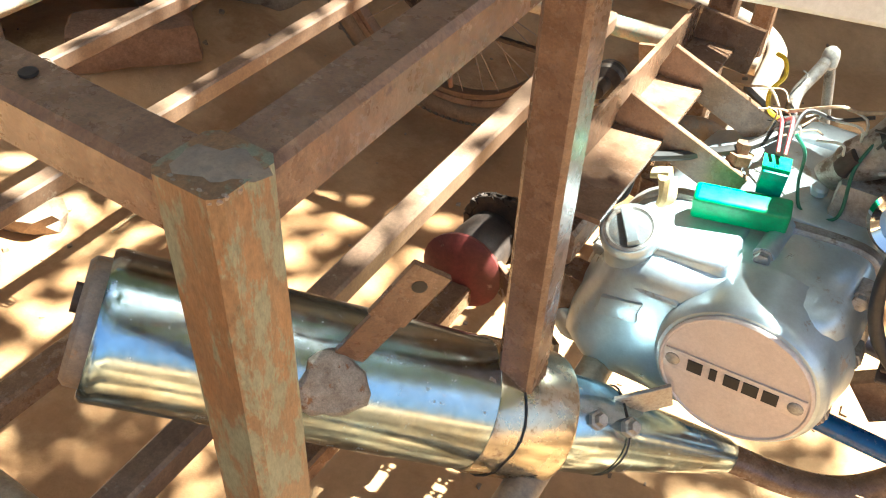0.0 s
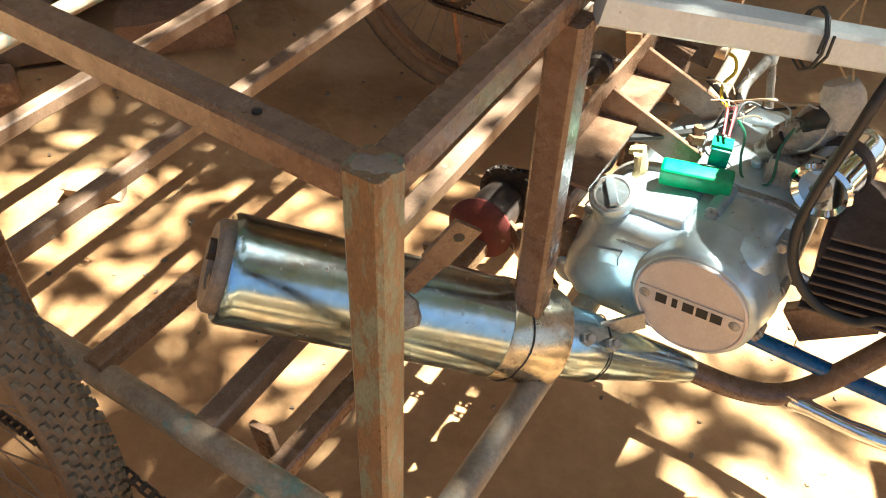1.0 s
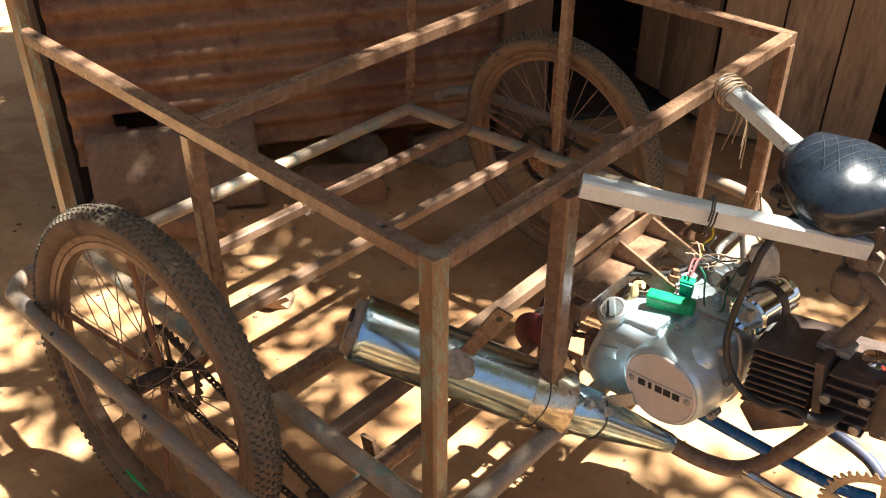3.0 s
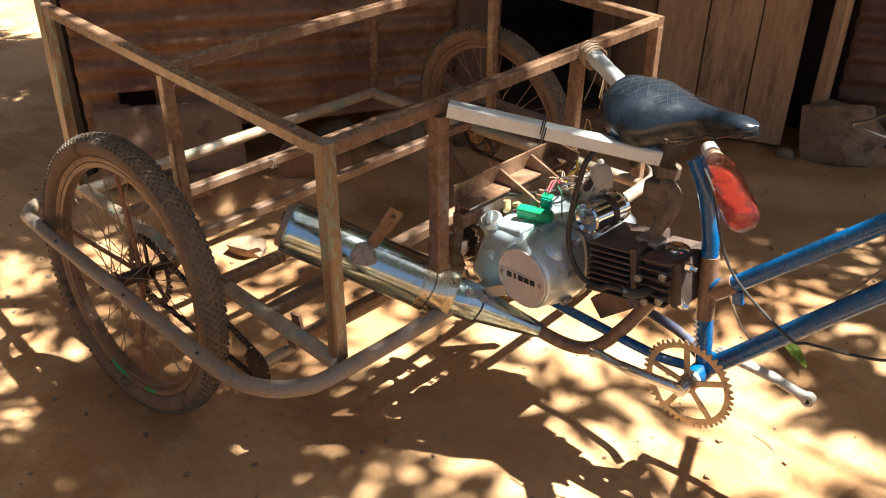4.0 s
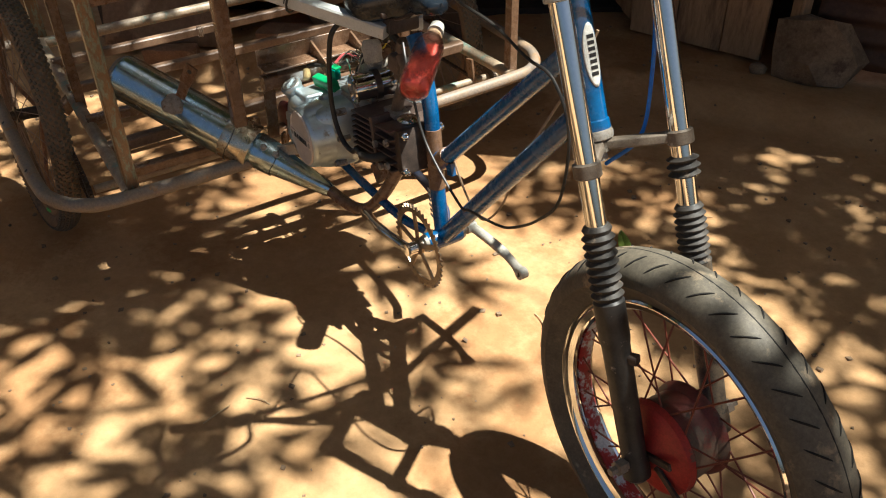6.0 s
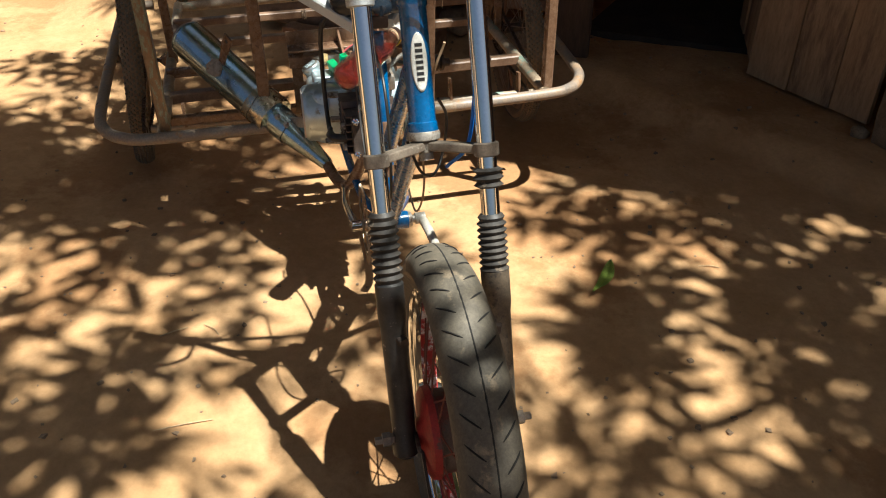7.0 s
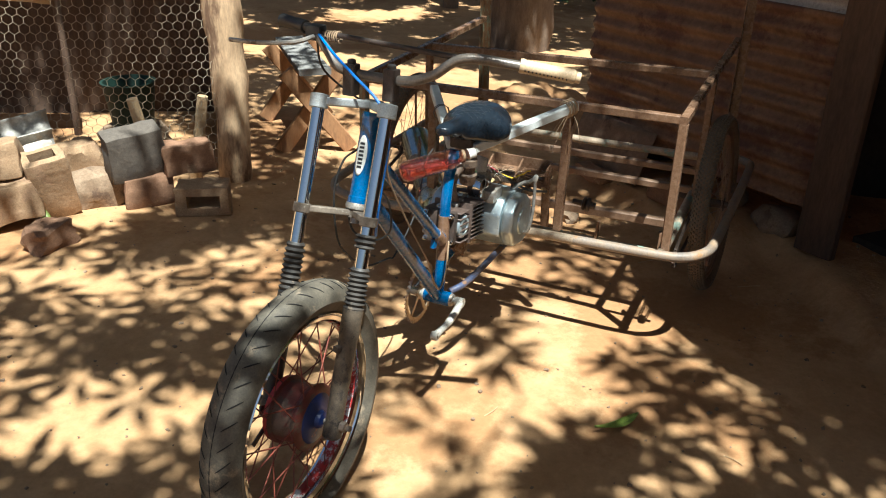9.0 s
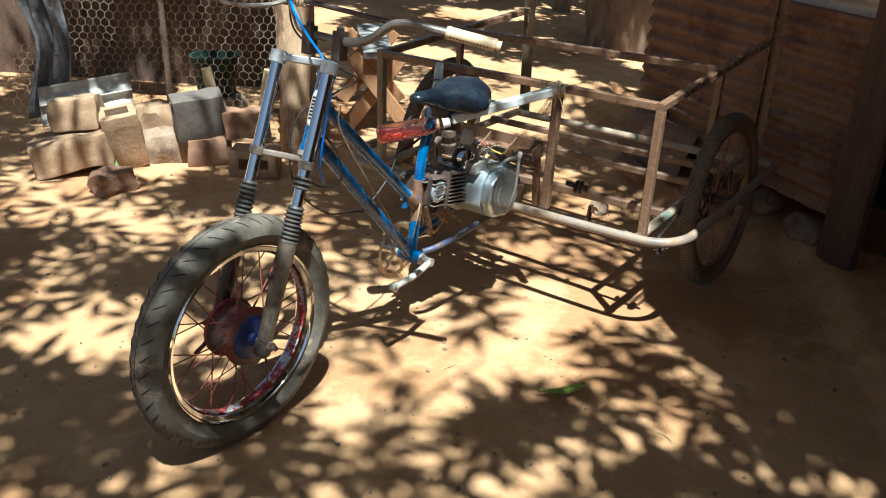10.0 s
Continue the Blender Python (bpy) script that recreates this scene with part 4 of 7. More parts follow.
# ---- wheels ----
def ring(shape, c, r, section, seg=72, mi=0):
    """A ring in the x, z plane: section is a closed list of (across y, out)."""
    n = len(section)
    vs = [(c[0] + (r + o) * math.cos(2 * math.pi * k / seg), c[1] + a, c[2] + (r + o) * math.sin(2 * math.pi * k / seg)) for k in range(seg) for a, o in section]
    fs = [(k * n + i, k * n + (i + 1) % n, ((k + 1) % seg) * n + (i + 1) % n, ((k + 1) % seg) * n + i) for k in range(seg) for i in range(n)]
    return shape.add(vs, fs, mi)


def sprocket(name, c, r, teeth, thick, parent, material, hole=0.35, arms=0, label=""):
    """A toothed plate in the x, z plane with an open middle and arms."""
    s = Shape()
    n = teeth * 4
    outer = []
    for k in range(n):
        a = 2 * math.pi * k / n
        q = r + (0.006 if k % 4 in (1, 2) else -0.002)
        outer.append((q * math.cos(a), q * math.sin(a)))
    inner = [((r - 0.013 if arms else r * hole) * math.cos(2 * math.pi * k / n), (r - 0.013 if arms else r * hole) * math.sin(2 * math.pi * k / n)) for k in range(n)]
    vs = [(c[0] + x, c[1] + y, c[2] + z) for y in (-thick / 2, thick / 2) for x, z in outer + inner]
    fs = []
    m = 2 * n
    for k in range(n):
        j = (k + 1) % n
        fs += [(k, j, n + j, n + k), (m + k, m + n + k, m + n + j, m + j), (k, m + k, m + j, j), (n + k, n + j, m + n + j, m + n + k)]
    s.add(vs, fs)
    for a in range(arms):
        t = 2 * math.pi * a / arms + 0.5
        d = Vector((math.cos(t), 0, math.sin(t)))
        s.beam(Vector(c) + d * 0.015, Vector(c) + d * (r - 0.008), 0.012, thick * 1.1, up=(0, 1, 0))
    if arms:
        s.lathe([(-thick, 0.02), (thick, 0.02)], c, (0, 1, 0), 20)
    return part(name, s, material, parent, label)


def chain_run(name, loop, y, parent, pitch=0.0127):
    """Roller chain along a closed loop of (x, z)."""
    s = Shape()
    pts = [Vector((x, y, z)) for x, z in loop]
    acc = [0]
    for i in range(len(pts)):
        acc.append(acc[-1] + (pts[(i + 1) % len(pts)] - pts[i]).length)
    n = int(acc[-1] / pitch)

    def at(d):
        d %= acc[-1]
        i = max(k for k in range(len(pts)) if acc[k] <= d)
        return lerp(pts[i], pts[(i + 1) % len(pts)], (d - acc[i]) / max(acc[i + 1] - acc[i], 1e-6))
    for k in range(n):
        p, q = at(k * acc[-1] / n), at((k + 1) * acc[-1] / n)
        o = 0.0045 if k % 2 else 0.0032
        for e in (-o, o):
            s.beam(p + Vector((0, e, 0)) - (q - p) * 0.18, q + Vector((0, e, 0)) + (q - p) * 0.18, 0.0014, 0.0085, chamfer=0.3)
        s.lathe([(-0.0055, 0.0038), (0.0055, 0.0038)], p, (0, 1, 0), 6)
    return tagged(part(name, s, CHAIN, parent), "dark oily roller chain")


def rear_wheel(cx, cy, cz, inner):
    """A bicycle wheel; inner is the side (+1 or -1 in y) on which its sprocket sits."""
    R = 0.335
    c = (cx, cy, cz)
    w = part("rear_wheel", ring(Shape(), c, R - 0.050, [(0.0, 0.0), (0.012, -0.012), (0.012, -0.022), (0.0, -0.026), (-0.012, -0.022), (-0.012, -0.012)]), RIM_RUST, trike, "rusty spoked bicycle wheel with muddy knobbly tyre")
    w.name = "rear_wheel"
    sec = [(0.029 * math.cos(t), 0.024 * math.sin(t)) for t in [2 * math.pi * k / 16 for k in range(16)]]
    part("tyre", ring(Shape(), c, R - 0.025, sec, 96), TYRE_SIDE, w, "dusty knobbly tyre with brown mud-stained sidewalls")
    rim = ring(Shape(), c, R - 0.053, [(0.014, 0.008), (0.016, 0.004), (0.013, -0.006), (0.0, -0.013), (-0.013, -0.006), (-0.016, 0.004), (-0.014, 0.008), (0, 0.0)], 96)
    part("rim", rim, RIM_RUST, w)
    kn = Shape()
    n = 124
    for k in range(n):
        for row, (ang, sx, sy) in enumerate(((0.0, 0.0048, 0.0066), (0.35, 0.0044, 0.0052), (-0.35, 0.0044, 0.0052), (0.68, 0.0046, 0.0056), (-0.68, 0.0046, 0.0056), (1.00, 0.0042, 0.0070), (-1.00, 0.0042, 0.0070))):
            t = 2 * math.pi * (k + (0.5 if row in (1, 2, 5, 6) else 0.0)) / n
            out = Vector((math.cos(t), 0, math.sin(t)))
            tan = Vector((-math.sin(t), 0, math.cos(t)))
            nrm = out * math.cos(ang) + Vector((0, 1, 0)) * math.sin(ang)
            acr = -out * math.sin(ang) + Vector((0, 1, 0)) * math.cos(ang)
            m = Matrix((tan, acr, nrm)).transposed()
            mid = Vector(c) + out * (R - 0.025) + out * math.cos(ang) * 0.0235 + Vector((0, 1, 0)) * math.sin(ang) * 0.0285
            skew = Matrix.Rotation(0.22 * (1 if row % 2 else -1) + random.uniform(-0.05, 0.05), 3, Vector((0, 0, 1)))
            kn.box(mid + nrm * 0.0014, (sx * 1.8, sy, 0.0058), m @ skew)
    tagged(part("tread_rubber", kn, KNOB, w, smooth=False), kind="stuff")
    part("hub", Shape().lathe([(-0.075, 0.006), (-0.048, 0.006), (-0.046, 0.012), (-0.036, 0.014), (-0.034, 0.026), (-0.030, 0.026), (-0.028, 0.016), (0.028, 0.016), (0.030, 0.026), (0.034, 0.026), (0.036, 0.014), (0.05, 0.012), (0.052, 0.006), (0.085, 0.006)], c, (0, 1, 0), 20), DARK_METAL, w)
    for k in range(36):
        t = 2 * math.pi * k / 36
        sd = 1 if k % 2 else -1
        t2 = t + (0.55 if (k // 2) % 2 else -0.55)
        p = Vector((cx + 0.024 * math.cos(t2), cy + sd * 0.032, cz + 0.024 * math.sin(t2)))
        q = Vector((cx + (R - 0.062) * math.cos(t), cy + sd * 0.004, cz + (R - 0.062) * math.sin(t)))
        part("spoke", Shape().sweep([p, q], 0.00115, 5), SPOKE, w)
    for t in (1.62, 1.62 + math.pi, 3.02):
        d = Vector((math.cos(t), 0, math.sin(t)))
        part("stiffening_rod", Shape().sweep([Vector(c) + d * 0.02 + Vector((0, inner * 0.03, 0)), Vector(c) + d * (R - 0.06)], 0.0055, 8), RUST_BRIGHT, w, "thick rusty stiffening rod")
    yc = cy + inner * 0.052
    sprocket("rear_sprocket", (cx, yc, cz), 0.082, 32, 0.004, w, CHAIN, arms=5)
    js = (-0.186, 0.268)
    big, small = 0.084, 0.036
    loop = []
    ang = math.atan2(js[1] - cz, js[0] - cx)
    for k in range(19):
        t = ang + math.pi / 2 + 0.12 + (math.pi - 0.24) * k / 18
        loop.append((cx + big * math.cos(t), cz + big * math.sin(t)))
    for k in range(11):
        t = ang - math.pi / 2 + math.pi * k / 10
        loop.append((js[0] + small * math.cos(t), js[1] + small * math.sin(t)))
    chain_run("drive_chain", loop, yc, trike)
    sprocket("jackshaft_sprocket", (js[0], yc, js[1]), 0.034, 14, 0.006, trike, CHAIN, hole=0.3)
    return w


RRC, RLC = Vector((-0.606, -0.667, 0.317)), Vector((-0.645, 0.632, 0.306))
wr = rear_wheel(*RRC, 1)
for t0, t1 in ((4.35, 4.62), (4.85, 5.05)):
    pts = [(RRC.x + 0.281 * math.cos(t0 + (t1 - t0) * k / 8), RRC.y - 0.0145, RRC.z + 0.281 * math.sin(t0 + (t1 - t0) * k / 8)) for k in range(9)]
    gp = Shape().sweep(pts, [0.001, 0.004, 0.003, 0.006, 0.003, 0.005, 0.004, 0.002, 0.001], 6)
    part("green_paint_mark", gp, GREEN_PAINT, wr, "bright green paint smear on the rim")
wr.rotation_euler = (-0.094, 0, 0.086)
wl = rear_wheel(*RLC, -1)
wl.rotation_euler = (0.06, 0, -0.03)
rod("axle_stay", [RRC - Vector((0, 0.05, 0)), (RRC.x, -0.727, 0.355)], 0.010, RUST)
rod("axle_stay", [RLC + Vector((0, 0.05, 0)), (RLC.x, 0.705, 0.345)], 0.010, RUST)
bar("axle_bracket", (RRC.x, -0.58, 0.300), (RRC.x, -0.545, 0.330), 0.035, RUST)
bar("axle_bracket", (RLC.x, 0.56, 0.280), (RLC.x, 0.54, 0.325), 0.035, RUST)

# jackshaft with its centre sprocket and flange
rod("jackshaft", [(-0.186, -0.60, 0.268), (-0.186, 0.61, 0.268)], 0.011, PALE_TUBE, "pale worn steel jackshaft", 14)
for y in (-0.50, -0.16, 0.30, 0.52):
    bar("bearing_hanger", (-0.186, y, 0.268), (-0.20, y, 0.335), 0.008, RUST, 0.030, up=(1, 0, 0))
part("flange_disc", Shape().lathe([(-0.012, 0.016), (-0.010, 0.028), (-0.002, 0.046), (0.003, 0.047), (0.006, 0.042), (0.010, 0.02)], (-0.17, -0.085, 0.325), (0.1, -1, 0.1), 28), RED_DULL, trike, "faded red flange disc")
part("drum", Shape().lathe([(-0.03, 0.030), (0.0, 0.034), (0.02, 0.034), (0.03, 0.03)], (-0.17, -0.045, 0.33), (0.1, -1, 0.1), 24), DARK_METAL, trike)
sprocket("centre_sprocket", (-0.165, -0.012, 0.335), 0.042, 18, 0.005, trike, CHAIN, hole=0.3)
bar("mounting_lug", (-0.13, -0.075, 0.330), (-0.02, -0.16, 0.345), 0.006, RUST, 0.038)
loop = []
for k in range(13):
    t = math.pi / 2 + math.pi * k / 12
    loop.append((-0.165 + 0.043 * math.cos(t), 0.335 + 0.043 * math.sin(t)))
for k in range(9):
    t = -math.pi / 2 + math.pi * k / 8
    loop.append((0.055 + 0.026 * math.cos(t), 0.40 + 0.026 * math.sin(t)))
chain_run("engine_chain", loop, -0.012, trike)
part("shaft_coupling", Shape().lathe([(-0.03, 0.012), (-0.012, 0.014), (-0.010, 0.024), (-0.002, 0.025), (0.003, 0.019), (0.008, 0.025), (0.014, 0.022), (0.018, 0.010), (0.05, 0.009)], (-0.165, 0.26, 0.405), (0.1, -1, 0.1), 20), CHAIN, trike)

# ---- engine ----
engine = part("engine", Shape().prism([(-0.02, 0.36), (-0.012, 0.44), (0.02, 0.495), (0.06, 0.512), (0.185, 0.515), (0.215, 0.47), (0.218, 0.40), (0.17, 0.350), (0.03, 0.340)], -0.044, 0.085), ALLOY, trike, "silver horizontal single-cylinder motorbike engine", bevel=0.008)
# clutch cover: outlines that close in as they come forward, with a broad rounded shoulder
OUTLINE = [(-0.040, 0.356), (-0.036, 0.392), (-0.021, 0.440), (-0.003, 0.480), (0.030, 0.498), (0.102, 0.503), (0.180, 0.510), (0.204, 0.488), (0.214, 0.425), (0.210, 0.378), (0.172, 0.346), (0.120, 0.332), (0.050, 0.330), (-0.012, 0.330)]


def outline_ring(y, k, grow=0.0):
    line = curve([(x, 0, z) for x, z in OUTLINE] + [(OUTLINE[0][0], 0, OUTLINE[0][1])], 5)[:-1]
    mid = Vector((0.095, 0, 0.415))
    return [mid + (p - mid) * k + (p - mid).normalized() * grow + Vector((0, y, 0)) for p in line]


def rings(levels):
    s = Shape()
    n = len(levels[0])
    fs = [(r * n + i, r * n + (i + 1) % n, (r + 1) * n + (i + 1) % n, (r + 1) * n + i) for r in range(len(levels) - 1) for i in range(n)]
    return s.add([p for level in levels for p in level], fs + [tuple(range(n - 1, -1, -1)), tuple((len(levels) - 1) * n + i for i in range(n))])


part("clutch_cover", rings([outline_ring(y, k) for y, k in ((-0.050, 1.0), (-0.080, 0.99), (-0.100, 0.97), (-0.118, 0.935), (-0.132, 0.89), (-0.141, 0.83), (-0.146, 0.76), (-0.148, 0.60))]), ALLOY, engine, "bare cast aluminium clutch cover")
part("cover_gasket_edge", rings([outline_ring(y, 1.0, g) for y, g in ((-0.043, 0.002), (-0.044, 0.0045), (-0.054, 0.0045), (-0.056, 0.002))]), ALLOY_DIRTY, engine)
DC = Vector((0.1352, -0.165, 0.4275))
PX, PZ = Vector((0.9955, -0.03, 0.09)).normalized(), Vector((-0.09, 0, 0.9955)).normalized()
FACE = PX.cross(PZ).normalized()
part("clutch_bulge", Shape().lathe([(-0.052, 0.080), (-0.036, 0.0765), (-0.022, 0.0740), (-0.010, 0.0722), (-0.004, 0.0705), (0.0, 0.0670), (0.0, 0.0630)], DC, FACE * (1 if FACE.y < 0 else -1), 64), ALLOY, engine)
FACE = FACE * (1 if FACE.y < 0 else -1)
disc = part("cover_plate", Shape().lathe([(-0.003, 0.0640), (0.003, 0.0640), (0.0045, 0.0625), (0.0045, 0.0612), (0.0032, 0.0602), (0.0032, 0.001)], DC, FACE, 64), DISC, engine, "round pinkish metal plate with black lettering bars")
facing = Matrix((PX, -FACE, PZ)).transposed()
part("name_band", Shape().box(DC + FACE * 0.0038, (0.117, 0.0022, 0.021), facing), DISC, disc, bevel=0.0006)
for k, x in enumerate((-0.0315, -0.0160, -0.0005, 0.0150, 0.0310)):
    part("lettering_bar", Shape().box(DC + FACE * 0.0052 + PX * x, (0.0126 if k != 1 else 0.006, 0.0012, 0.0122), facing), BLACK_INK, disc)
for x in (-0.0510, 0.0510):
    part("plate_screw", Shape().lathe([(-0.002, 0.0064), (0.001, 0.0064), (0.002, 0.005)], DC + FACE * 0.0045 + PX * x, FACE, 14), ALLOY_DIRTY, disc)
part("cover_panel", Shape().prism([(0.003, 0.414), (0.006, 0.437), (0.044, 0.448), (0.041, 0.434), (0.043, 0.424)], -0.1505, -0.138), ALLOY, engine, bevel=0.002)
part("cover_rib", Shape().sweep(curve([(-0.006, -0.122, 0.456), (0.03, -0.143, 0.459), (0.072, -0.148, 0.463)]), 0.0035, 8), ALLOY, engine)
part("cover_ledge", Shape().prism([(0.018, 0.462), (0.026, 0.498), (0.096, 0.507), (0.106, 0.470)], -0.131, -0.052), ALLOY, engine, bevel=0.007, segs=3)
FILL, CAPD = Vector((0.013, -0.131, 0.504)), Vector((-0.08, -0.42, 0.90)).normalized()
cap = part("oil_filler", Shape().lathe([(-0.045, 0.026), (-0.012, 0.0235), (-0.008, 0.0262), (0.0, 0.0262), (0.003, 0.0240)], FILL, CAPD, 28), ALLOY, engine)
part("filler_cap", Shape().lathe([(0.000, 0.0225), (0.004, 0.0225), (0.005, 0.020), (0.003, 0.018), (0.003, 0.001)], FILL, CAPD, 28), ALLOY_DIRTY, cap)
part("cap_grip", Shape().beam(FILL + CAPD * 0.006 + Vector((-0.010, 0.014, 0.004)), FILL + CAPD * 0.006 + Vector((0.010, -0.014, -0.004)), 0.010, 0.007, up=CAPD), ALLOY, cap)
part("drain_boss", Shape().lathe([(-0.03, 0.021), (0.020, 0.019), (0.024, 0.014), (0.024, 0.001)], (-0.024, -0.098, 0.352), (-0.15, -1, 0), 22), ALLOY, engine)
part("screw_boss", Shape().sweep([(0.120, -0.050, 0.507), (0.117, -0.096, 0.502)], 0.0095, 14), ALLOY, engine)
for x, y, z in ((-0.018, -0.098, 0.448), (0.117, -0.096, 0.502), (0.196, -0.098, 0.500), (0.210, -0.100, 0.440), (0.207, -0.112, 0.378), (0.055, -0.11, 0.334)):
    part("cover_bolt", Shape().lathe([(-0.02, 0.0085), (0.002, 0.0085), (0.0025, 0.0068), (0.008, 0.0068), (0.009, 0.0050)], (x, y, z), (0, -1, 0.05), 6), ALLOY_DIRTY, engine)
part("left_cover", Shape().prism([(0.045, 0.40), (0.055, 0.48), (0.10, 0.515), (0.17, 0.515), (0.215, 0.485), (0.225, 0.42), (0.20, 0.365), (0.12, 0.350), (0.07, 0.360)], 0.087, 0.132), ALLOY, engine, bevel=0.014, segs=3)
part("left_cover_boss", Shape().lathe([(0, 0.045), (0.006, 0.043), (0.008, 0.036)], (0.14, 0.131, 0.435), (0, 1, 0), 32), ALLOY, engine)
# cylinder with fins, head and caps
ax0, ax1 = Vector((0.232, -0.022, 0.466)), Vector((0.440, -0.022, 0.500))
axd = (ax1 - ax0).normalized()
rotc = Matrix.Rotation(-math.atan2(axd.z, axd.x), 3, "Y")
cyl = part("cylinder", Shape().lathe([(0, 0.040), (0.12, 0.040)], ax0, axd, 28), FIN, engine, "brown-black finned cylinder")
for k in range(9):
    part("fin", Shape().box(ax0 + axd * 0.052 + Vector((0, 0, -0.054 + 0.0132 * k)), (0.098, 0.122, 0.0048), rotc), FIN, cyl, bevel=0.0014, segs=1)
part("barrel_flange", Shape().box(ax0 + axd * 0.112, (0.014, 0.126, 0.122), rotc), FIN, cyl, bevel=0.003)
head_ = part("cylinder_head", Shape().box(ax0 + axd * 0.155, (0.060, 0.092, 0.096), rotc), FIN, engine, bevel=0.008)
for k in range(6):
    part("fin", Shape().box(ax0 + axd * 0.152 + Vector((0, 0, -0.047 + 0.0185 * k)), (0.068, 0.122, 0.0042), rotc), FIN, head_, bevel=0.0012, segs=1)
part("head_cover", Shape().box(ax0 + axd * 0.196, (0.026, 0.100, 0.100), rotc), DARK_METAL, engine, bevel=0.008)
for dy, dz_ in ((-0.042, 0.042), (0.042, 0.042), (-0.042, -0.042), (0.042, -0.042)):
    part("head_nut", Shape().lathe([(0, 0.0085), (0.010, 0.0085), (0.011, 0.006), (0.020, 0.005), (0.021, 0.003)], ax0 + axd * 0.208 + Vector((0, dy, dz_)), axd, 6), CHROME, engine)
part("valve_cap", Shape().lathe([(0, 0.024), (0.008, 0.024), (0.011, 0.019), (0.014, 0.012), (0.014, 0.001)], ax0 + axd * 0.165 + Vector((0, -0.004, 0.050)), (0, 0, 1), 24), CHROME, engine, "chrome valve cap")
part("valve_cap", Shape().lathe([(0, 0.024), (0.008, 0.024), (0.012, 0.015)], ax0 + axd * 0.165 + Vector((0, 0, -0.050)), (0, 0, -1), 24), ALLOY_DIRTY, engine)
part("cam_cover", Shape().lathe([(0, 0.036), (0.010, 0.036), (0.014, 0.030), (0.014, 0.022), (0.008, 0.020), (0.008, 0.001)], ax0 + axd * 0.155 + Vector((0, 0.046, 0)), (0, 1, 0), 28), ALLOY, engine, "round alloy cam cover")
for dx, dz_ in ((-0.03, 0.0), (0.02, 0.025), (0.02, -0.03), (-0.01, -0.045)):
    part("head_bolt", Shape().lathe([(0, 0.008), (0.007, 0.008), (0.008, 0.005)], ax0 + axd * 0.155 + Vector((dx, -0.062, dz_)), (0, -1, 0), 8), ALLOY_DIRTY, engine)
part("spark_plug_cap", Shape().sweep(curve([ax0 + axd * 0.15 + Vector((0, -0.045, -0.02)), ax0 + axd * 0.14 + Vector((0, -0.085, -0.018)), ax0 + axd * 0.115 + Vector((0, -0.095, -0.016))]), 0.010, 10), WIRE_B, engine, "black rubber spark plug cap")
plug_wire = curve([ax0 + axd * 0.12 + Vector((0, -0.095, -0.016)), (0.314, -0.112, 0.466), (0.290, -0.112, 0.450), (0.249, -0.112, 0.453), (0.217, -0.112, 0.484), (0.203, -0.112, 0.530), (0.204, -0.112, 0.586), (0.214, -0.110, 0.657), (0.220, -0.10, 0.70), (0.232, -0.06, 0.735), (0.25, -0.03, 0.745)], 10)
part("ignition_lead", Shape().sweep(plug_wire, 0.0056, 10), WIRE_B, engine, "thick black rubber lead looping in front of the fins")
# starter motor and the grimy wrapped parts beside it
SM, SD = Vector((0.2065, -0.062, 0.551)), Vector((0.16, 1, 0.05)).normalized()
starter = part("starter_motor", Shape().lathe([(0.005, 0.004), (0.005, 0.024), (0.0, 0.0295), (0.003, 0.0335), (0.007, 0.0335), (0.009, 0.0305), (0.080, 0.0305), (0.083, 0.032), (0.095, 0.032), (0.098, 0.02)], SM, SD, 40), CHROME, engine, "chrome starter motor")
part("end_bolt", Shape().lathe([(-0.001, 0.012), (0.003, 0.012), (0.005, 0.008), (0.011, 0.007)], SM + SD * 0.004, -SD, 6), ALLOY_DIRTY, starter)
part("clamp_band", Shape().lathe([(0.050, 0.031), (0.050, 0.0335), (0.064, 0.0335), (0.064, 0.031)], SM, SD, 40), DARK_METAL, starter)
part("starter_mount", Shape().box((0.185, 0.02, 0.528), (0.08, 0.09, 0.040)), ALLOY_DIRTY, engine, bevel=0.008)


def crumpled(name, pts, radii, material, parent, label, amp=0.25, seg=18):
    """A wrapped, creased bundle along a line."""
    s = Shape()
    line = curve(pts, 6)
    rs = [radii[0] + (radii[-1] - radii[0]) * i / (len(line) - 1) if len(radii) == 2 else np.interp(i / (len(line) - 1), np.linspace(0, 1, len(radii)), radii) for i in range(len(line))]
    s.sweep(line, [float(r) for r in rs], seg)
    for i, p in enumerate(s.v):
        q = Vector(p)
        k = amp * float(np.mean(radii))
        s.v[i] = tuple(q + Vector((noise.noise(q * 55), noise.noise(q * 55 + Vector((7, 0, 0))), noise.noise(q * 55 + Vector((0, 9, 0))))) * k)
    return part(name, s, material, parent, label, angle=30)


crumpled("wrapped_solenoid", [(0.134, 0.005, 0.530), (0.152, 0.004, 0.556), (0.178, 0.006, 0.584), (0.198, 0.012, 0.602)], [0.012, 0.020, 0.023, 0.014], ALLOY_DIRTY, engine, "dirty grey wrapped solenoid beside the starter")
crumpled("black_tape", [(0.165, -0.006, 0.588), (0.178, -0.008, 0.604), (0.190, -0.004, 0.622)], [0.010, 0.013, 0.008], WIRE_B, engine, "wad of black tape", 0.4)
crumpled("rubber_boot", [(0.142, -0.012, 0.553), (0.150, -0.014, 0.570)], [0.008, 0.007], DARK_METAL, engine, "", 0.3)
part("clip", Shape().lathe([(0, 0.0075), (0.006, 0.0075), (0.008, 0.005)], (0.133, -0.002, 0.518), (0, -0.2, 1), 8), ALLOY, engine)
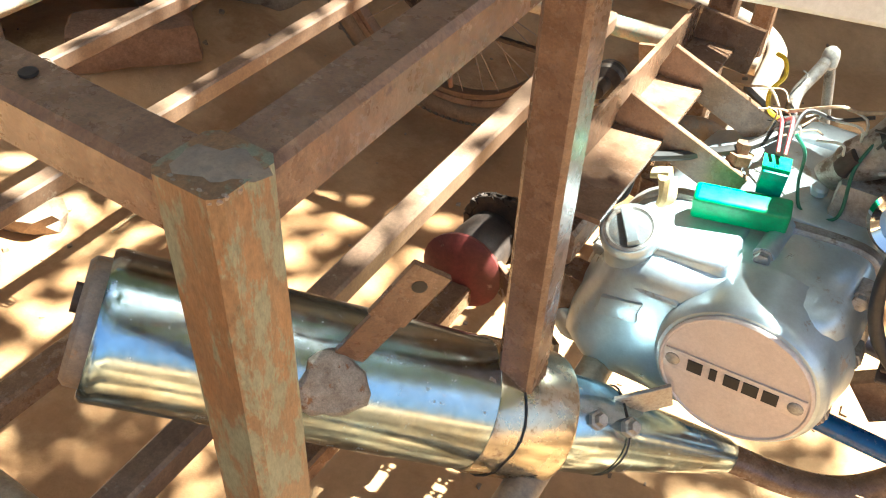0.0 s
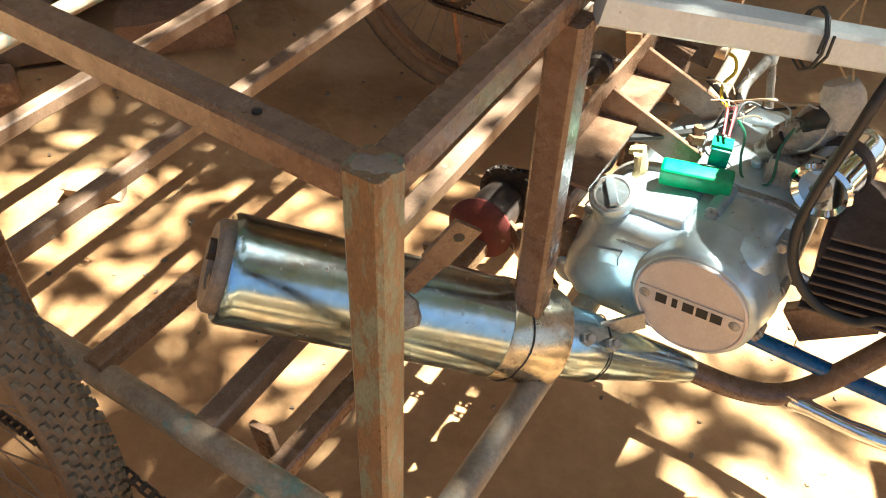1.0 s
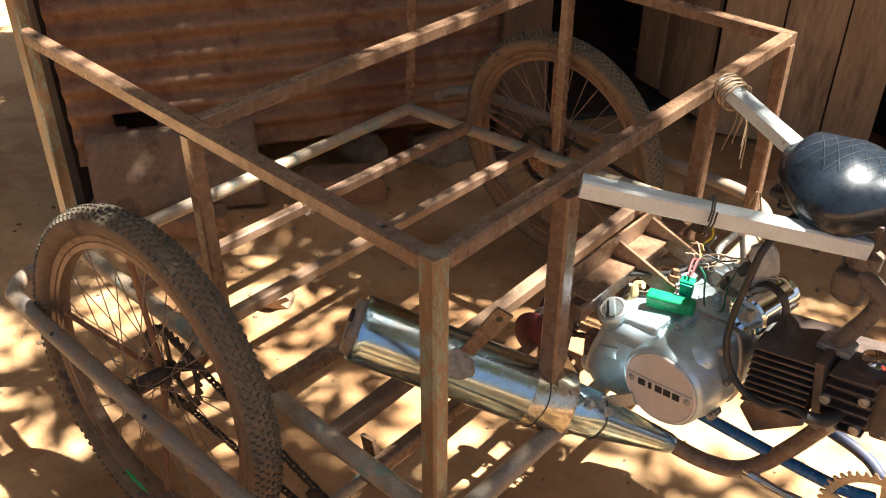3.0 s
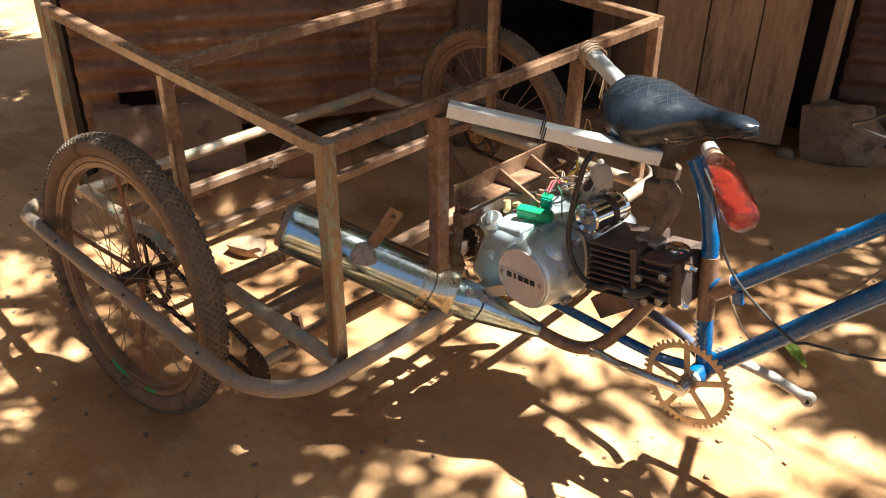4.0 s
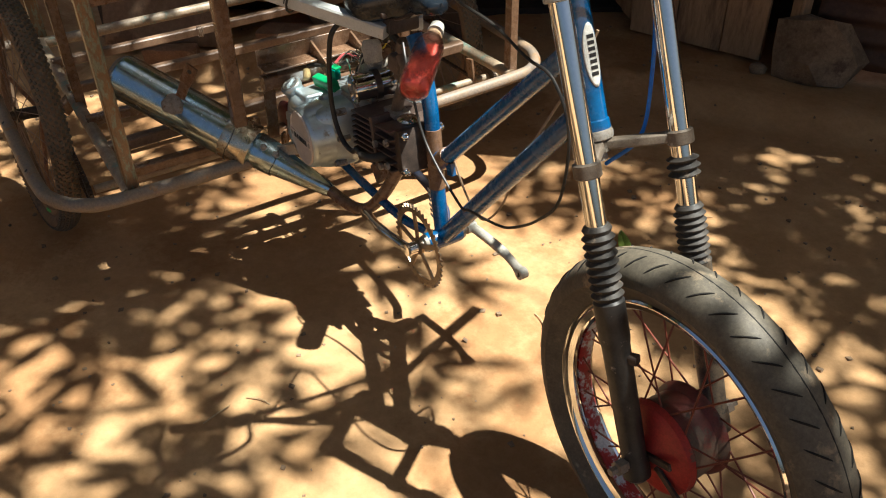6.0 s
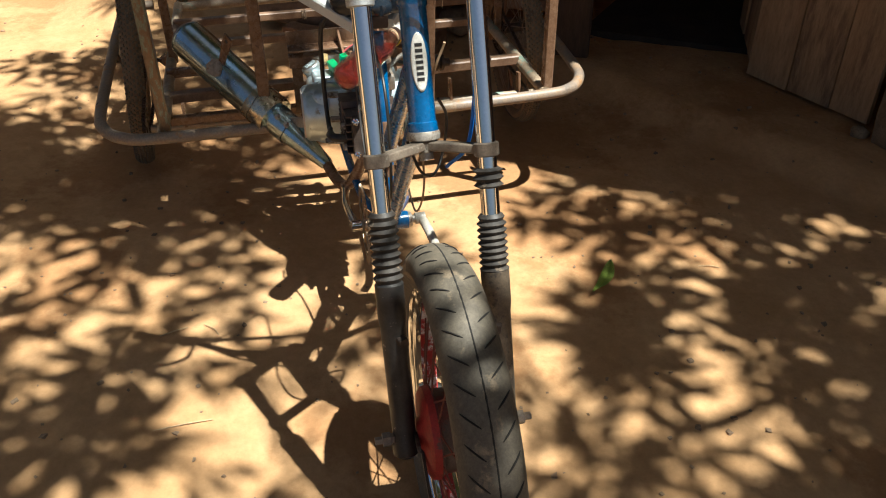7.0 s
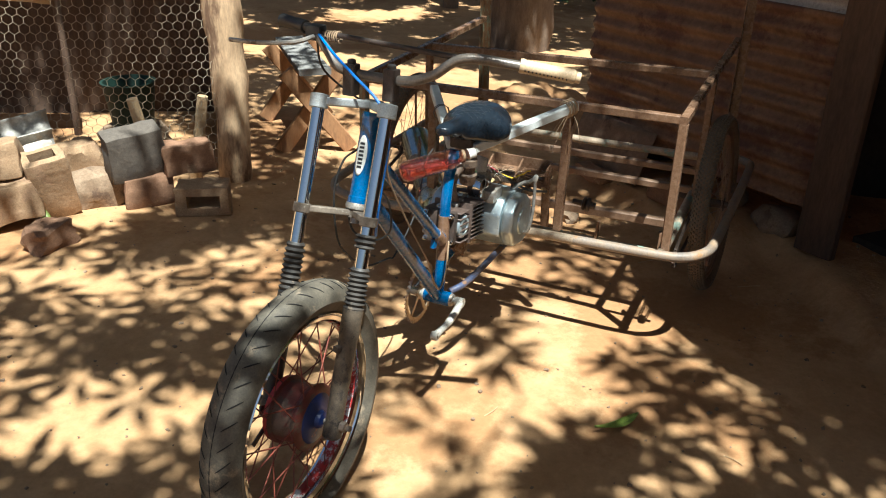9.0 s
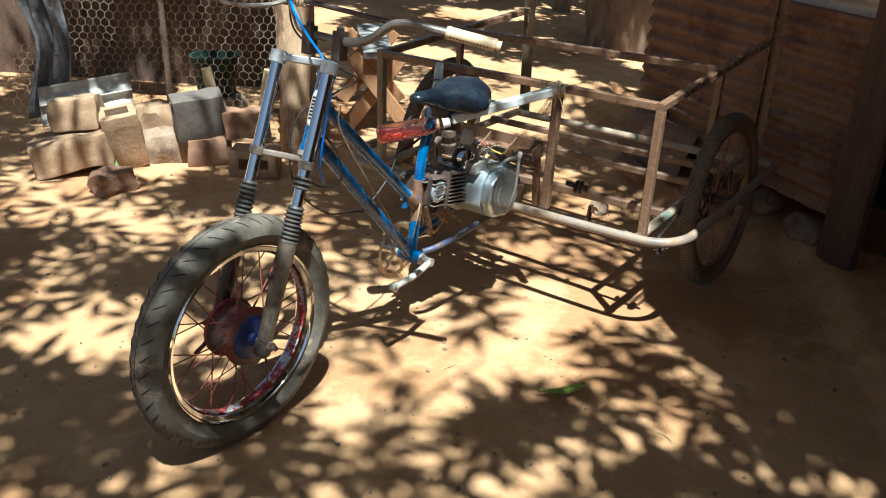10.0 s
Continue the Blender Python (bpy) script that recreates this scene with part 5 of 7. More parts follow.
# carburettor, intake and filter
part("carburettor", Shape().lathe([(0, 0.024), (0.03, 0.027), (0.035, 0.020), (0.055, 0.020), (0.06, 0.026), (0.08, 0.024)], (0.318, 0.012, 0.606), (0.1, 0.1, 1), 20), BROWN_CAST, engine, "grimy brown carburettor")
part("float_bowl", Shape().box((0.318, 0.004, 0.640), (0.044, 0.046, 0.040)), BROWN_CAST, engine, bevel=0.012, segs=3)
part("intake_pipe", Shape().sweep(curve([(0.335, -0.020, 0.545), (0.346, -0.020, 0.572), (0.360, -0.018, 0.602), (0.367, -0.012, 0.630), (0.355, -0.005, 0.650), (0.330, 0.0, 0.656)]), 0.0130, 14), BROWN_CAST, engine, "brown-stained intake elbow")
part("intake_flange", Shape().box((0.335, -0.020, 0.541), (0.05, 0.04, 0.012)), ALLOY_DIRTY, engine, bevel=0.003)
crumpled("plastic_can", [(0.180, 0.004, 0.642), (0.185, 0.003, 0.634), (0.192, 0.002, 0.618), (0.197, 0.002, 0.600)], [0.017, 0.021, 0.022, 0.021], CREAM_PAINT, engine, "stained off-white plastic can tied into the wiring", 0.12, 24)
part("choke_tube", Shape().sweep(curve([(0.26, 0.0, 0.67), (0.275, 0.0, 0.69), (0.30, 0.01, 0.68), (0.31, 0.01, 0.655)]), 0.008, 8), BLACK_RUB, engine)
# wiring, connector blocks and tape
part("connector_block", Shape().box((0.0840, -0.0700, 0.5210), (0.079, 0.022, 0.026), Matrix.Rotation(0.20, 3, "Z") @ Matrix.Rotation(-0.06, 3, "Y") @ Matrix.Rotation(0.22, 3, "X")), GREEN_BOX, engine, "bright green plastic connector block", bevel=0.0045, segs=3)
plug = part("relay_plug", Shape().box((0.0975, -0.050, 0.5455), (0.021, 0.015, 0.025), Matrix.Rotation(0.2, 3, "Z") @ Matrix.Rotation(0.12, 3, "X")), TEAL, engine, "teal plastic plug", bevel=0.002)
part("plug_collar", Shape().box((0.0965, -0.048, 0.5595), (0.0225, 0.0165, 0.004), Matrix.Rotation(0.2, 3, "Z") @ Matrix.Rotation(0.12, 3, "X")), GREEN_BOX, plug)
part("red_connector", Shape().box((-0.050, -0.052, 0.444), (0.030, 0.015, 0.016), Matrix.Rotation(0.45, 3, "Z") @ Matrix.Rotation(-0.5, 3, "Y")), PINK, engine, "small dull red plug", bevel=0.002)
part("taped_lead", Shape().sweep(curve([(-0.040, -0.062, 0.540), (-0.027, -0.067, 0.530), (0.0, -0.056, 0.532), (0.035, -0.040, 0.540), (0.065, -0.025, 0.550), (0.084, -0.005, 0.560)]), 0.0048, 8), WIRE_B, engine, "taped black wire bundle")
KNOT = Vector((0.082, 0.020, 0.560))
for mt, r, pts in (
        (WIRE_Y, 0.0022, [KNOT, (0.063, 0.062, 0.543), (0.056, 0.080, 0.552), (0.062, 0.098, 0.562), (0.056, 0.110, 0.572), (0.046, 0.118, 0.572)]),
        (WIRE_G, 0.0016, [(0.100, -0.02, 0.575), (0.112, -0.02, 0.560), (0.116, -0.02, 0.530), (0.128, -0.03, 0.512), (0.155, -0.03, 0.518), (0.152, -0.02, 0.560), (0.158, -0.01, 0.585)]),
        (WIRE_T, 0.0016, [KNOT + Vector((0, 0, 0.01)), (0.121, 0.0, 0.599), (0.141, 0.0, 0.601), (0.178, -0.01, 0.622), (0.19, -0.015, 0.64)]),
        (WIRE_T, 0.0013, [KNOT, (0.06, 0.05, 0.57), (0.03, 0.09, 0.545), (-0.01, 0.13, 0.52), (-0.04, 0.16, 0.50)]),
        (WIRE_B, 0.0016, [(0.098, -0.04, 0.572), (0.100, -0.01, 0.592), (0.125, 0.0, 0.588), (0.15, 0.0, 0.60)]),
        (WIRE_B, 0.0042, [KNOT, (0.090, 0.04, 0.555), (0.080, 0.075, 0.535), (0.06, 0.12, 0.51), (0.02, 0.17, 0.50)]),
        (WIRE_B, 0.0022, [(-0.048, -0.045, 0.450), (-0.036, -0.03, 0.468), (-0.038, -0.01, 0.485), (-0.045, 0.0, 0.488)]),
        (WIRE_B, 0.0022, [(-0.044, -0.048, 0.446), (-0.025, -0.035, 0.462), (-0.028, -0.015, 0.48), (-0.045, 0.0, 0.484)]),
        (PINK, 0.0016, [(0.094, -0.048, 0.570), (0.086, -0.02, 0.582), (0.080, 0.01, 0.566), KNOT]),
        (PINK, 0.0016, [(0.100, -0.048, 0.570), (0.094, -0.02, 0.585), (0.088, 0.01, 0.57), KNOT]),
        (CREAM_PAINT, 0.0016, [(0.190, -0.02, 0.612), (0.186, -0.03, 0.59), (0.178, -0.03, 0.575), (0.170, -0.03, 0.57)]),
        (WIRE_T, 0.0012, [(0.185, -0.02, 0.66), (0.165, -0.03, 0.69), (0.16, -0.03, 0.72), (0.17, -0.04, 0.75)]),
        (WIRE_T, 0.0012, [(0.192, -0.02, 0.66), (0.185, -0.035, 0.69), (0.178, -0.03, 0.72), (0.175, -0.04, 0.75)])):
    part("wire", Shape().sweep(curve(pts), r, 6), mt, engine)
for k in range(11):
    p = KNOT + Vector((random.uniform(-0.012, 0.02), random.uniform(-0.03, 0.03), random.uniform(-0.012, 0.014)))
    q = p + Vector((random.uniform(-0.03, 0.03), random.uniform(-0.03, 0.03), random.uniform(-0.01, 0.025)))
    part("wire", Shape().sweep(curve([p, lerp(p, q, 0.5) + Vector((0.006, 0, 0.008)), q], 4), 0.0009, 5), random.choice([WIRE_T, WIRE_T, CREAM_PAINT, WIRE_B, DARK_METAL]), engine)
for k in range(8):
    p = Vector((0.165, 0.0, 0.575)) + Vector((random.uniform(-0.03, 0.05), random.uniform(-0.035, 0.0), random.uniform(-0.03, 0.03)))
    q = p + Vector((random.uniform(-0.04, 0.04), random.uniform(-0.02, 0.02), random.uniform(-0.02, 0.03)))
    part("wire", Shape().sweep(curve([p, lerp(p, q, 0.5) + Vector((0.008, -0.01, 0.012)), q], 4), 0.0012, 5), random.choice([WIRE_T, CREAM_PAINT, WIRE_B, DARK_METAL]), engine)
crumpled("tape_scrap", [(0.024, -0.096, 0.512), (0.026, -0.092, 0.524), (0.022, -0.088, 0.537)], [0.006, 0.008, 0.010], TAPE, engine, "", 0.5, 10)
crumpled("tape_scrap", [(0.012, -0.030, 0.500), (-0.008, -0.030, 0.496)], [0.007, 0.005], TAPE, engine, "", 0.5, 10)
crumpled("tape_scrap", [(-0.018, 0.150, 0.478), (-0.003, 0.150, 0.495), (0.010, 0.148, 0.504)], [0.003, 0.009, 0.003], TAPE, engine, "", 0.5, 12)
# rusty engine carrier
carrier = part("engine_carrier", Shape().beam((-0.046, -0.185, 0.562), (-0.050, 0.158, 0.562), 0.005, 0.040).beam((-0.022, -0.185, 0.5425), (-0.026, 0.158, 0.5425), 0.048, 0.005), RUST, trike, "rusty angle-iron engine carrier")
part("lower_bar", Shape().beam((-0.030, -0.185, 0.505), (-0.034, 0.158, 0.505), 0.030, 0.034), RUST, carrier)
part("end_plate", Shape().beam((-0.047, 0.160, 0.553), (0.020, 0.162, 0.545), 0.006, 0.052), RUST, carrier)
for y in (-0.047, 0.060):
    part("strap", Shape().beam((-0.043, y, 0.564), (0.072, y + 0.006, 0.516), 0.006, 0.034), RUST, carrier)
for y in (-0.165, 0.145):
    part("hanger", Shape().beam((-0.040, y, 0.545), (-0.062, y, 0.34), 0.028, 0.010), RUST, carrier)
part("bolt", Shape().lathe([(-0.03, 0.006), (0.0, 0.006), (0.001, 0.012), (0.010, 0.012), (0.011, 0.007), (0.02, 0.007)], (0.064, -0.030, 0.536), (0, 0.2, 1), 6), RUST, carrier)
rod("breather_hose", [(-0.050, 0.09, 0.455), (-0.035, 0.09, 0.468), (-0.018, 0.09, 0.479), (0.002, 0.09, 0.484), (0.022, 0.09, 0.479), (0.038, 0.09, 0.462), (0.045, 0.088, 0.44)], 0.0115, GREY_TUBE, "grey rubber breather hose", 12, True)
rod("kick_lever", [(0.085, 0.060, 0.500), (0.080, 0.085, 0.525), (0.076, 0.110, 0.540), (0.079, 0.128, 0.547), (0.084, 0.138, 0.556), (0.089, 0.150, 0.568)], 0.0064, ALLOY_DIRTY, "dull alloy kick lever", 10, True)
lever = rod("gear_lever", [(0.134, 0.128, 0.395), (0.134, 0.150, 0.400), (0.118, 0.158, 0.454), (0.106, 0.156, 0.50), (0.096, 0.153, 0.545), (0.090, 0.151, 0.566)], 0.0052, ALLOY_DIRTY, "dull alloy gear lever", 10, True)
part("knob", Shape().lathe([(-0.010, 0.004), (-0.006, 0.0080), (0.004, 0.0085), (0.010, 0.0070), (0.013, 0.003)], (0.090, 0.151, 0.566), (-0.1, 0.2, 1), 16), CREAM_PAINT, lever, "off-white knob")
bar("carrier_leg", (-0.03, -0.10, 0.36), (-0.03, -0.10, 0.41), 0.03, RUST)
bar("carrier_leg", (-0.03, 0.09, 0.35), (-0.03, 0.09, 0.41), 0.03, RUST)
bar("front_mount", (0.24, -0.03, 0.34), (0.31, -0.03, 0.40), 0.02, RUST, 0.05)

# ---- exhaust ----
M0, M1 = Vector((-0.259, -0.458, 0.508)), Vector((0.160, -0.113, 0.276))
md_ = (M1 - M0).normalized()
muf = part("muffler", Shape().lathe([(0.006, 0.048), (0.0, 0.054), (0.004, 0.0565), (0.012, 0.0565), (0.30, 0.0565), (0.370, 0.0565), (0.374, 0.055), (0.376, 0.042)], M0, md_, 56), CHROME_MUFF, trike, "worn chrome muffler with brown heat stains")
part("end_cap", Shape().lathe([(0.004, 0.0480), (-0.010, 0.047), (-0.014, 0.043), (-0.012, 0.026), (-0.002, 0.022), (-0.002, 0.001)], M0, md_, 40), GREY_TUBE, muf, "dull grey end cap")
part("outlet", Shape().lathe([(-0.018, 0.008), (-0.018, 0.011), (0.0, 0.011)], M0 + Vector((0, 0.008, 0.014)), md_, 16), DARK_METAL, muf)
part("outlet", Shape().lathe([(-0.018, 0.006), (-0.018, 0.009), (0.0, 0.009)], M0 + Vector((0.01, -0.008, -0.012)), md_, 16), DARK_METAL, muf)
part("muffler_sleeve", Shape().lathe([(0.300, 0.0572), (0.302, 0.0578), (0.370, 0.0578), (0.374, 0.056)], M0, md_, 56), CHROME_DULL, muf, "scratched dull sleeve")
part("cone", Shape().lathe([(0.370, 0.0430), (0.376, 0.0440), (0.428, 0.0415), (0.442, 0.0370), (0.545, 0.0225), (0.575, 0.0185), (0.585, 0.015)], M0, md_, 48), CHROME_MUFF, muf, "chrome cone")


def around(d, r, n=28, wob=0.0):
    a = md_.cross(Vector((0, 0, 1))).normalized()
    b = a.cross(md_)
    return [M0 + md_ * (d + wob * math.sin(k * 0.7)) + (a * math.cos(2 * math.pi * k / n) + b * math.sin(2 * math.pi * k / n)) * r for k in range(n)]


part("binding_wire", Shape().sweep(around(0.322, 0.0585, 28, 0.004), 0.0011, 5, closed=True), WIRE_B, muf)
part("binding_wire", Shape().sweep(around(0.436, 0.0405, 28, 0.003), 0.0011, 5, closed=True), WIRE_B, muf)
sidev = md_.cross(Vector((0, 0, 1))).normalized()
upv = sidev.cross(md_).normalized()
for k, dd in enumerate((0.400, 0.434)):
    part("nut", Shape().lathe([(-0.002, 0.0085), (0.006, 0.0085), (0.007, 0.006), (0.012, 0.005)], M0 + md_ * dd + (sidev * 0.55 + upv * 0.82).normalized() * 0.0415, sidev * 0.55 + upv * 0.82, 6), ALLOY_DIRTY, muf)
# welded patch and bracket
pc = Shape()
for i in range(9):
    for j in range(20):
        rr = i / 8
        a = 2 * math.pi * j / 20
        rag = 1 + 0.10 * math.sin(3 * a + 1) + 0.06 * math.sin(7 * a)
        al, ac = 0.027 * rr * rag * math.cos(a), 0.45 * rr * rag * math.sin(a) + 0.90
        pc.v.append(tuple(M0 + md_ * (0.165 + al) + (sidev * math.sin(ac) + upv * math.cos(ac)) * (0.0572 + 0.0022 * (1 if 0.7 < rr < 1 else 0.5 if rr < 1 else 0) + 0.0008 * random.random())))
pc.f = [(i * 20 + j, i * 20 + (j + 1) % 20, (i + 1) * 20 + (j + 1) % 20, (i + 1) * 20 + j) for i in range(8) for j in range(20)]
pc.mi = [0] * len(pc.f)
solid(part("weld_patch", pc, WELD, muf, "dull grey weld patch"), 0.003)
br0 = M0 + md_ * 0.172 + upv * 0.050 + sidev * 0.026
br1 = br0 + Vector((0.050, 0.030, 0.090))
part("bracket", Shape().beam(br0, lerp(br0, br1, 0.45) + Vector((0.003, 0, 0.004)), 0.024, 0.005, up=sidev).beam(lerp(br0, br1, 0.43) + Vector((0.003, 0, 0.004)), br1, 0.030, 0.005, up=sidev), RUST, muf, "rusty flat bracket with a bolt hole")
hp = lerp(br0, br1, 0.85)
part("bracket_hole", Shape().lathe([(-0.0035, 0.0055), (0.0035, 0.0055)], hp, sidev, 12), BLACK_INK, muf)
part("tab", Shape().beam(M0 + md_ * 0.43 + upv * 0.03, M0 + md_ * 0.47 + upv * 0.062, 0.028, 0.004, up=sidev), ALLOY_DIRTY, muf)
rod("exhaust_pipe", [tuple(M1 - md_ * 0.012), (0.205, -0.105, 0.268), (0.25, -0.090, 0.268), (0.285, -0.075, 0.288), (0.325, -0.055, 0.345), (0.365, -0.038, 0.42), (0.378, -0.032, 0.450)], 0.0145, RUST, "rusty bent exhaust pipe", 14, True)

# ---- blue bicycle frame ----
BB = Vector((0.482, 0.0, 0.290))
rod("seat_tube", [BB, (0.462, 0.0, 0.42)], 0.0165, BLUE, "bright blue seat tube", 16)
rod("seat_tube_sleeve", [(0.463, 0.0, 0.41), (0.450, 0.0, 0.545)], 0.0175, RUST, "rust-brown sleeve on the seat tube", 16)
rod("upper_seat_tube", [(0.450, 0.0, 0.535), (0.440, 0.0, 0.60), (0.418, 0.0, 0.67), (0.385, 0.0, 0.725)], 0.0165, BLUE, "bright blue seat tube", 16, True)
dec = Shape()
for k in range(6):
    dec.box((0.4655 - 0.0022 * k, -0.0166, 0.345 + 0.012 * k), (0.011 - 0.002 * (k % 2), 0.0012, 0.006), Matrix.Rotation(0.3, 3, "Y"))
part("lettering_bar", dec, ENAMEL, trike, "worn white lettering")
rod("frame_tube", [(0.470, 0.0, 0.482), (0.515, 0.0, 0.514), (0.868, 0.0, 0.866)], 0.0165, BLUE, "scratched bright blue frame tube", 16)
rod("frame_tube", [tuple(BB), (0.905, 0.0, 0.782)], 0.0185, BLUE, "scratched bright blue frame tube", 16)
part("lug", Shape().lathe([(-0.025, 0.019), (0.020, 0.0195), (0.026, 0.018)], (0.490, 0.0, 0.492), (0.353, 0, 0.352), 16), RUST, trike)
bar("lug_tab", (0.515, 0.0, 0.495), (0.522, 0.0, 0.470), 0.012, BLUE, 0.02)
for y in (-0.055, 0.055):
    rod("chain_stay", [(0.455, y * 0.45, 0.300), (0.38, y, 0.312), (0.12, y * 1.3, 0.332), (0.02, y * 1.4, 0.345)], 0.0105, BLUE if y < 0 else BLUE_DARK, "blue chain stay tube", 14, True)
part("bottom_bracket", Shape().lathe([(-0.042, 0.021), (-0.036, 0.022), (0.036, 0.022), (0.042, 0.021)], BB, (0, 1, 0), 24), BLUE, trike)
part("bearing_cup", Shape().lathe([(0.040, 0.0205), (0.050, 0.018), (0.052, 0.010), (0.070, 0.009)], BB, (0, 1, 0), 24), ALLOY_DIRTY, trike)
part("bearing_cup", Shape().lathe([(0.040, 0.0205), (0.050, 0.018), (0.052, 0.010), (0.078, 0.009)], BB, (0, -1, 0), 24), CREAM_PAINT, trike)
sprocket("chainring", (BB.x, -0.062, BB.z), 0.092, 44, 0.0035, trike, mat("tarnished_chainring", (0.42, 0.34, 0.24), (0.32, 0.22, 0.13), 40, 0.35, metal=0.7, spots=(0.20, 0.11, 0.06), spot_scale=30, spot_at=0.58), arms=5, label="tarnished steel chainring without a chain")


def crank(end, y, material, label):
    s = Shape()
    c, e = Vector((BB.x, y, BB.z)), Vector(end)
    pts = [c, lerp(c, e, 0.12) + Vector((0, 0.006 if y > 0 else -0.006, 0)), lerp(c, e, 0.6) + Vector((0, 0.010 if y > 0 else -0.010, 0)), e]
    s.sweep(curve(pts, 6), [0.0125] * 3 + [0.011] * 10 + [0.0095] * 4 + [0.0115, 0.012], 12)
    s.lathe([(-0.012, 0.014), (0.012, 0.014)], c, (0, 1, 0), 16)
    s.lathe([(-0.0095, 0.0125), (0.0095, 0.0125)], e, (0, 1, 0), 16)
    ob = part("crank_arm", s, material, trike, label)
    part("pedal_hole", Shape().lathe([(-0.0102, 0.0062), (0.0102, 0.0062)], e, (0, 1, 0), 12), BLACK_INK, ob)


crank((0.275, -0.085, 0.272), -0.082, CHROME, "chrome crank arm without a pedal")
crank((0.668, 0.080, 0.276), 0.072, CREAM_PAINT, "worn off-white crank arm without a pedal")

# ---- saddle ----
saddle = None
s = Shape()
NS, NR = 36, 28
SX, SLN = 0.178, 0.312
KT = ((0.0, 0.806, 0.028), (0.10, 0.832, 0.056), (0.30, 0.838, 0.078), (0.45, 0.830, 0.086), (0.60, 0.824, 0.072), (0.75, 0.824, 0.050), (0.90, 0.826, 0.036), (1.0, 0.820, 0.022))


def seat_line(t):
    """Height of the saddle's top and its depth at t along its length."""
    for (t0, a0, h0), (t1, a1, h1) in zip(KT, KT[1:]):
        if t <= t1:
            k = (t - t0) / (t1 - t0)
            k = k * k * (3 - 2 * k)
            return a0 + (a1 - a0) * k, h0 + (h1 - h0) * k
    return KT[-1][1:]


for i in range(NS + 1):
    t = i / NS
    x = SX + SLN * t
    if t < 0.30:
        w = 0.104 * math.sqrt(max(0.03, 1 - ((0.30 - t) / 0.305) ** 2))
    else:
        w = 0.104 - 0.079 * (1 - math.cos(min(1, (t - 0.3) / 0.42) * math.pi)) / 2
    if t > 0.93:
        w *= math.sqrt(max(0.02, 1 - ((t - 0.93) / 0.072) ** 2))
    top, hgt = seat_line(t)
    yaw = 0.022 - 0.022 * t
    for k in range(NR):
        a = 2 * math.pi * k / NR
        yy = math.cos(a)
        zz = math.sin(a)
        y = w * (abs(yy) ** 0.85) * (1 if yy > 0 else -1)
        z = top - hgt / 2 + (hgt / 2) * (abs(zz) ** (0.7 if zz > 0 else 0.6)) * (1 if zz > 0 else -1.0) - 0.030 * (abs(y) / 0.1) ** 2
        s.v.append((x, y + yaw, z + 0.0008 * noise.noise(Vector((x * 14, y * 14, 2)))))
for i in range(NS):
    for k in range(NR):
        s.f.append((i * NR + k, (i + 1) * NR + k, (i + 1) * NR + (k + 1) % NR, i * NR + (k + 1) % NR))
s.f += [tuple(range(NR)), tuple(range(NS * NR, (NS + 1) * NR))]
s.mi = [0] * len(s.f)
saddle = part("saddle", s, VINYL, trike, "black padded vinyl bicycle saddle with crossed stitching", angle=60)
st = Shape()


def seat_top(x, y):
    return seat_line((x - SX) / SLN)[0] - 0.030 * (abs(y) / 0.1) ** 2 - 0.010 * (abs(y) / 0.09) ** 3 + 0.0004


for k in range(7):
    for sg in (1, -1):
        pts = []
        for j in range(9):
            x = 0.200 + 0.019 * k + 0.055 * j / 8
            y = sg * (0.062 - 0.124 * j / 8) * (1 - 0.45 * max(0, (x - 0.26) / 0.11))
            pts.append((x, y + 0.012, seat_top(x, y)))
        st.sweep(pts, 0.00022, 4)
part("stitching", st, THREAD, saddle)
part("saddle_pan", Shape().box((0.27, 0.0, 0.760), (0.16, 0.10, 0.012)), DARK_METAL, saddle, bevel=0.004)
for y in (-0.022, 0.022):
    part("saddle_rail", Shape().sweep(curve([(0.20, y * 2, 0.772), (0.24, y, 0.750), (0.34, y, 0.748), (0.42, y * 0.4, 0.785)]), 0.0042, 8), DARK_METAL, saddle)
part("seat_clamp", Shape().box((0.325, 0, 0.735), (0.05, 0.07, 0.035)), DARK_METAL, saddle, bevel=0.006)
for y in (-0.035, 0.035):
    part("saddle_spring", Shape().sweep([(0.215 + 0.012 * math.cos(k * 0.8), y + 0.012 * math.sin(k * 0.8), 0.735 + 0.0011 * k) for k in range(36)], 0.0022, 6), DARK_METAL, saddle)

# ---- front fork, bars ----
RK = Vector((0.370, 0, -0.929))
FR, FL = Vector((1.021, -0.094, 0.771)), Vector((1.021, 0.081, 0.771))


def on(leg, z):
    return leg + RK * ((leg.z - z) / 0.929)


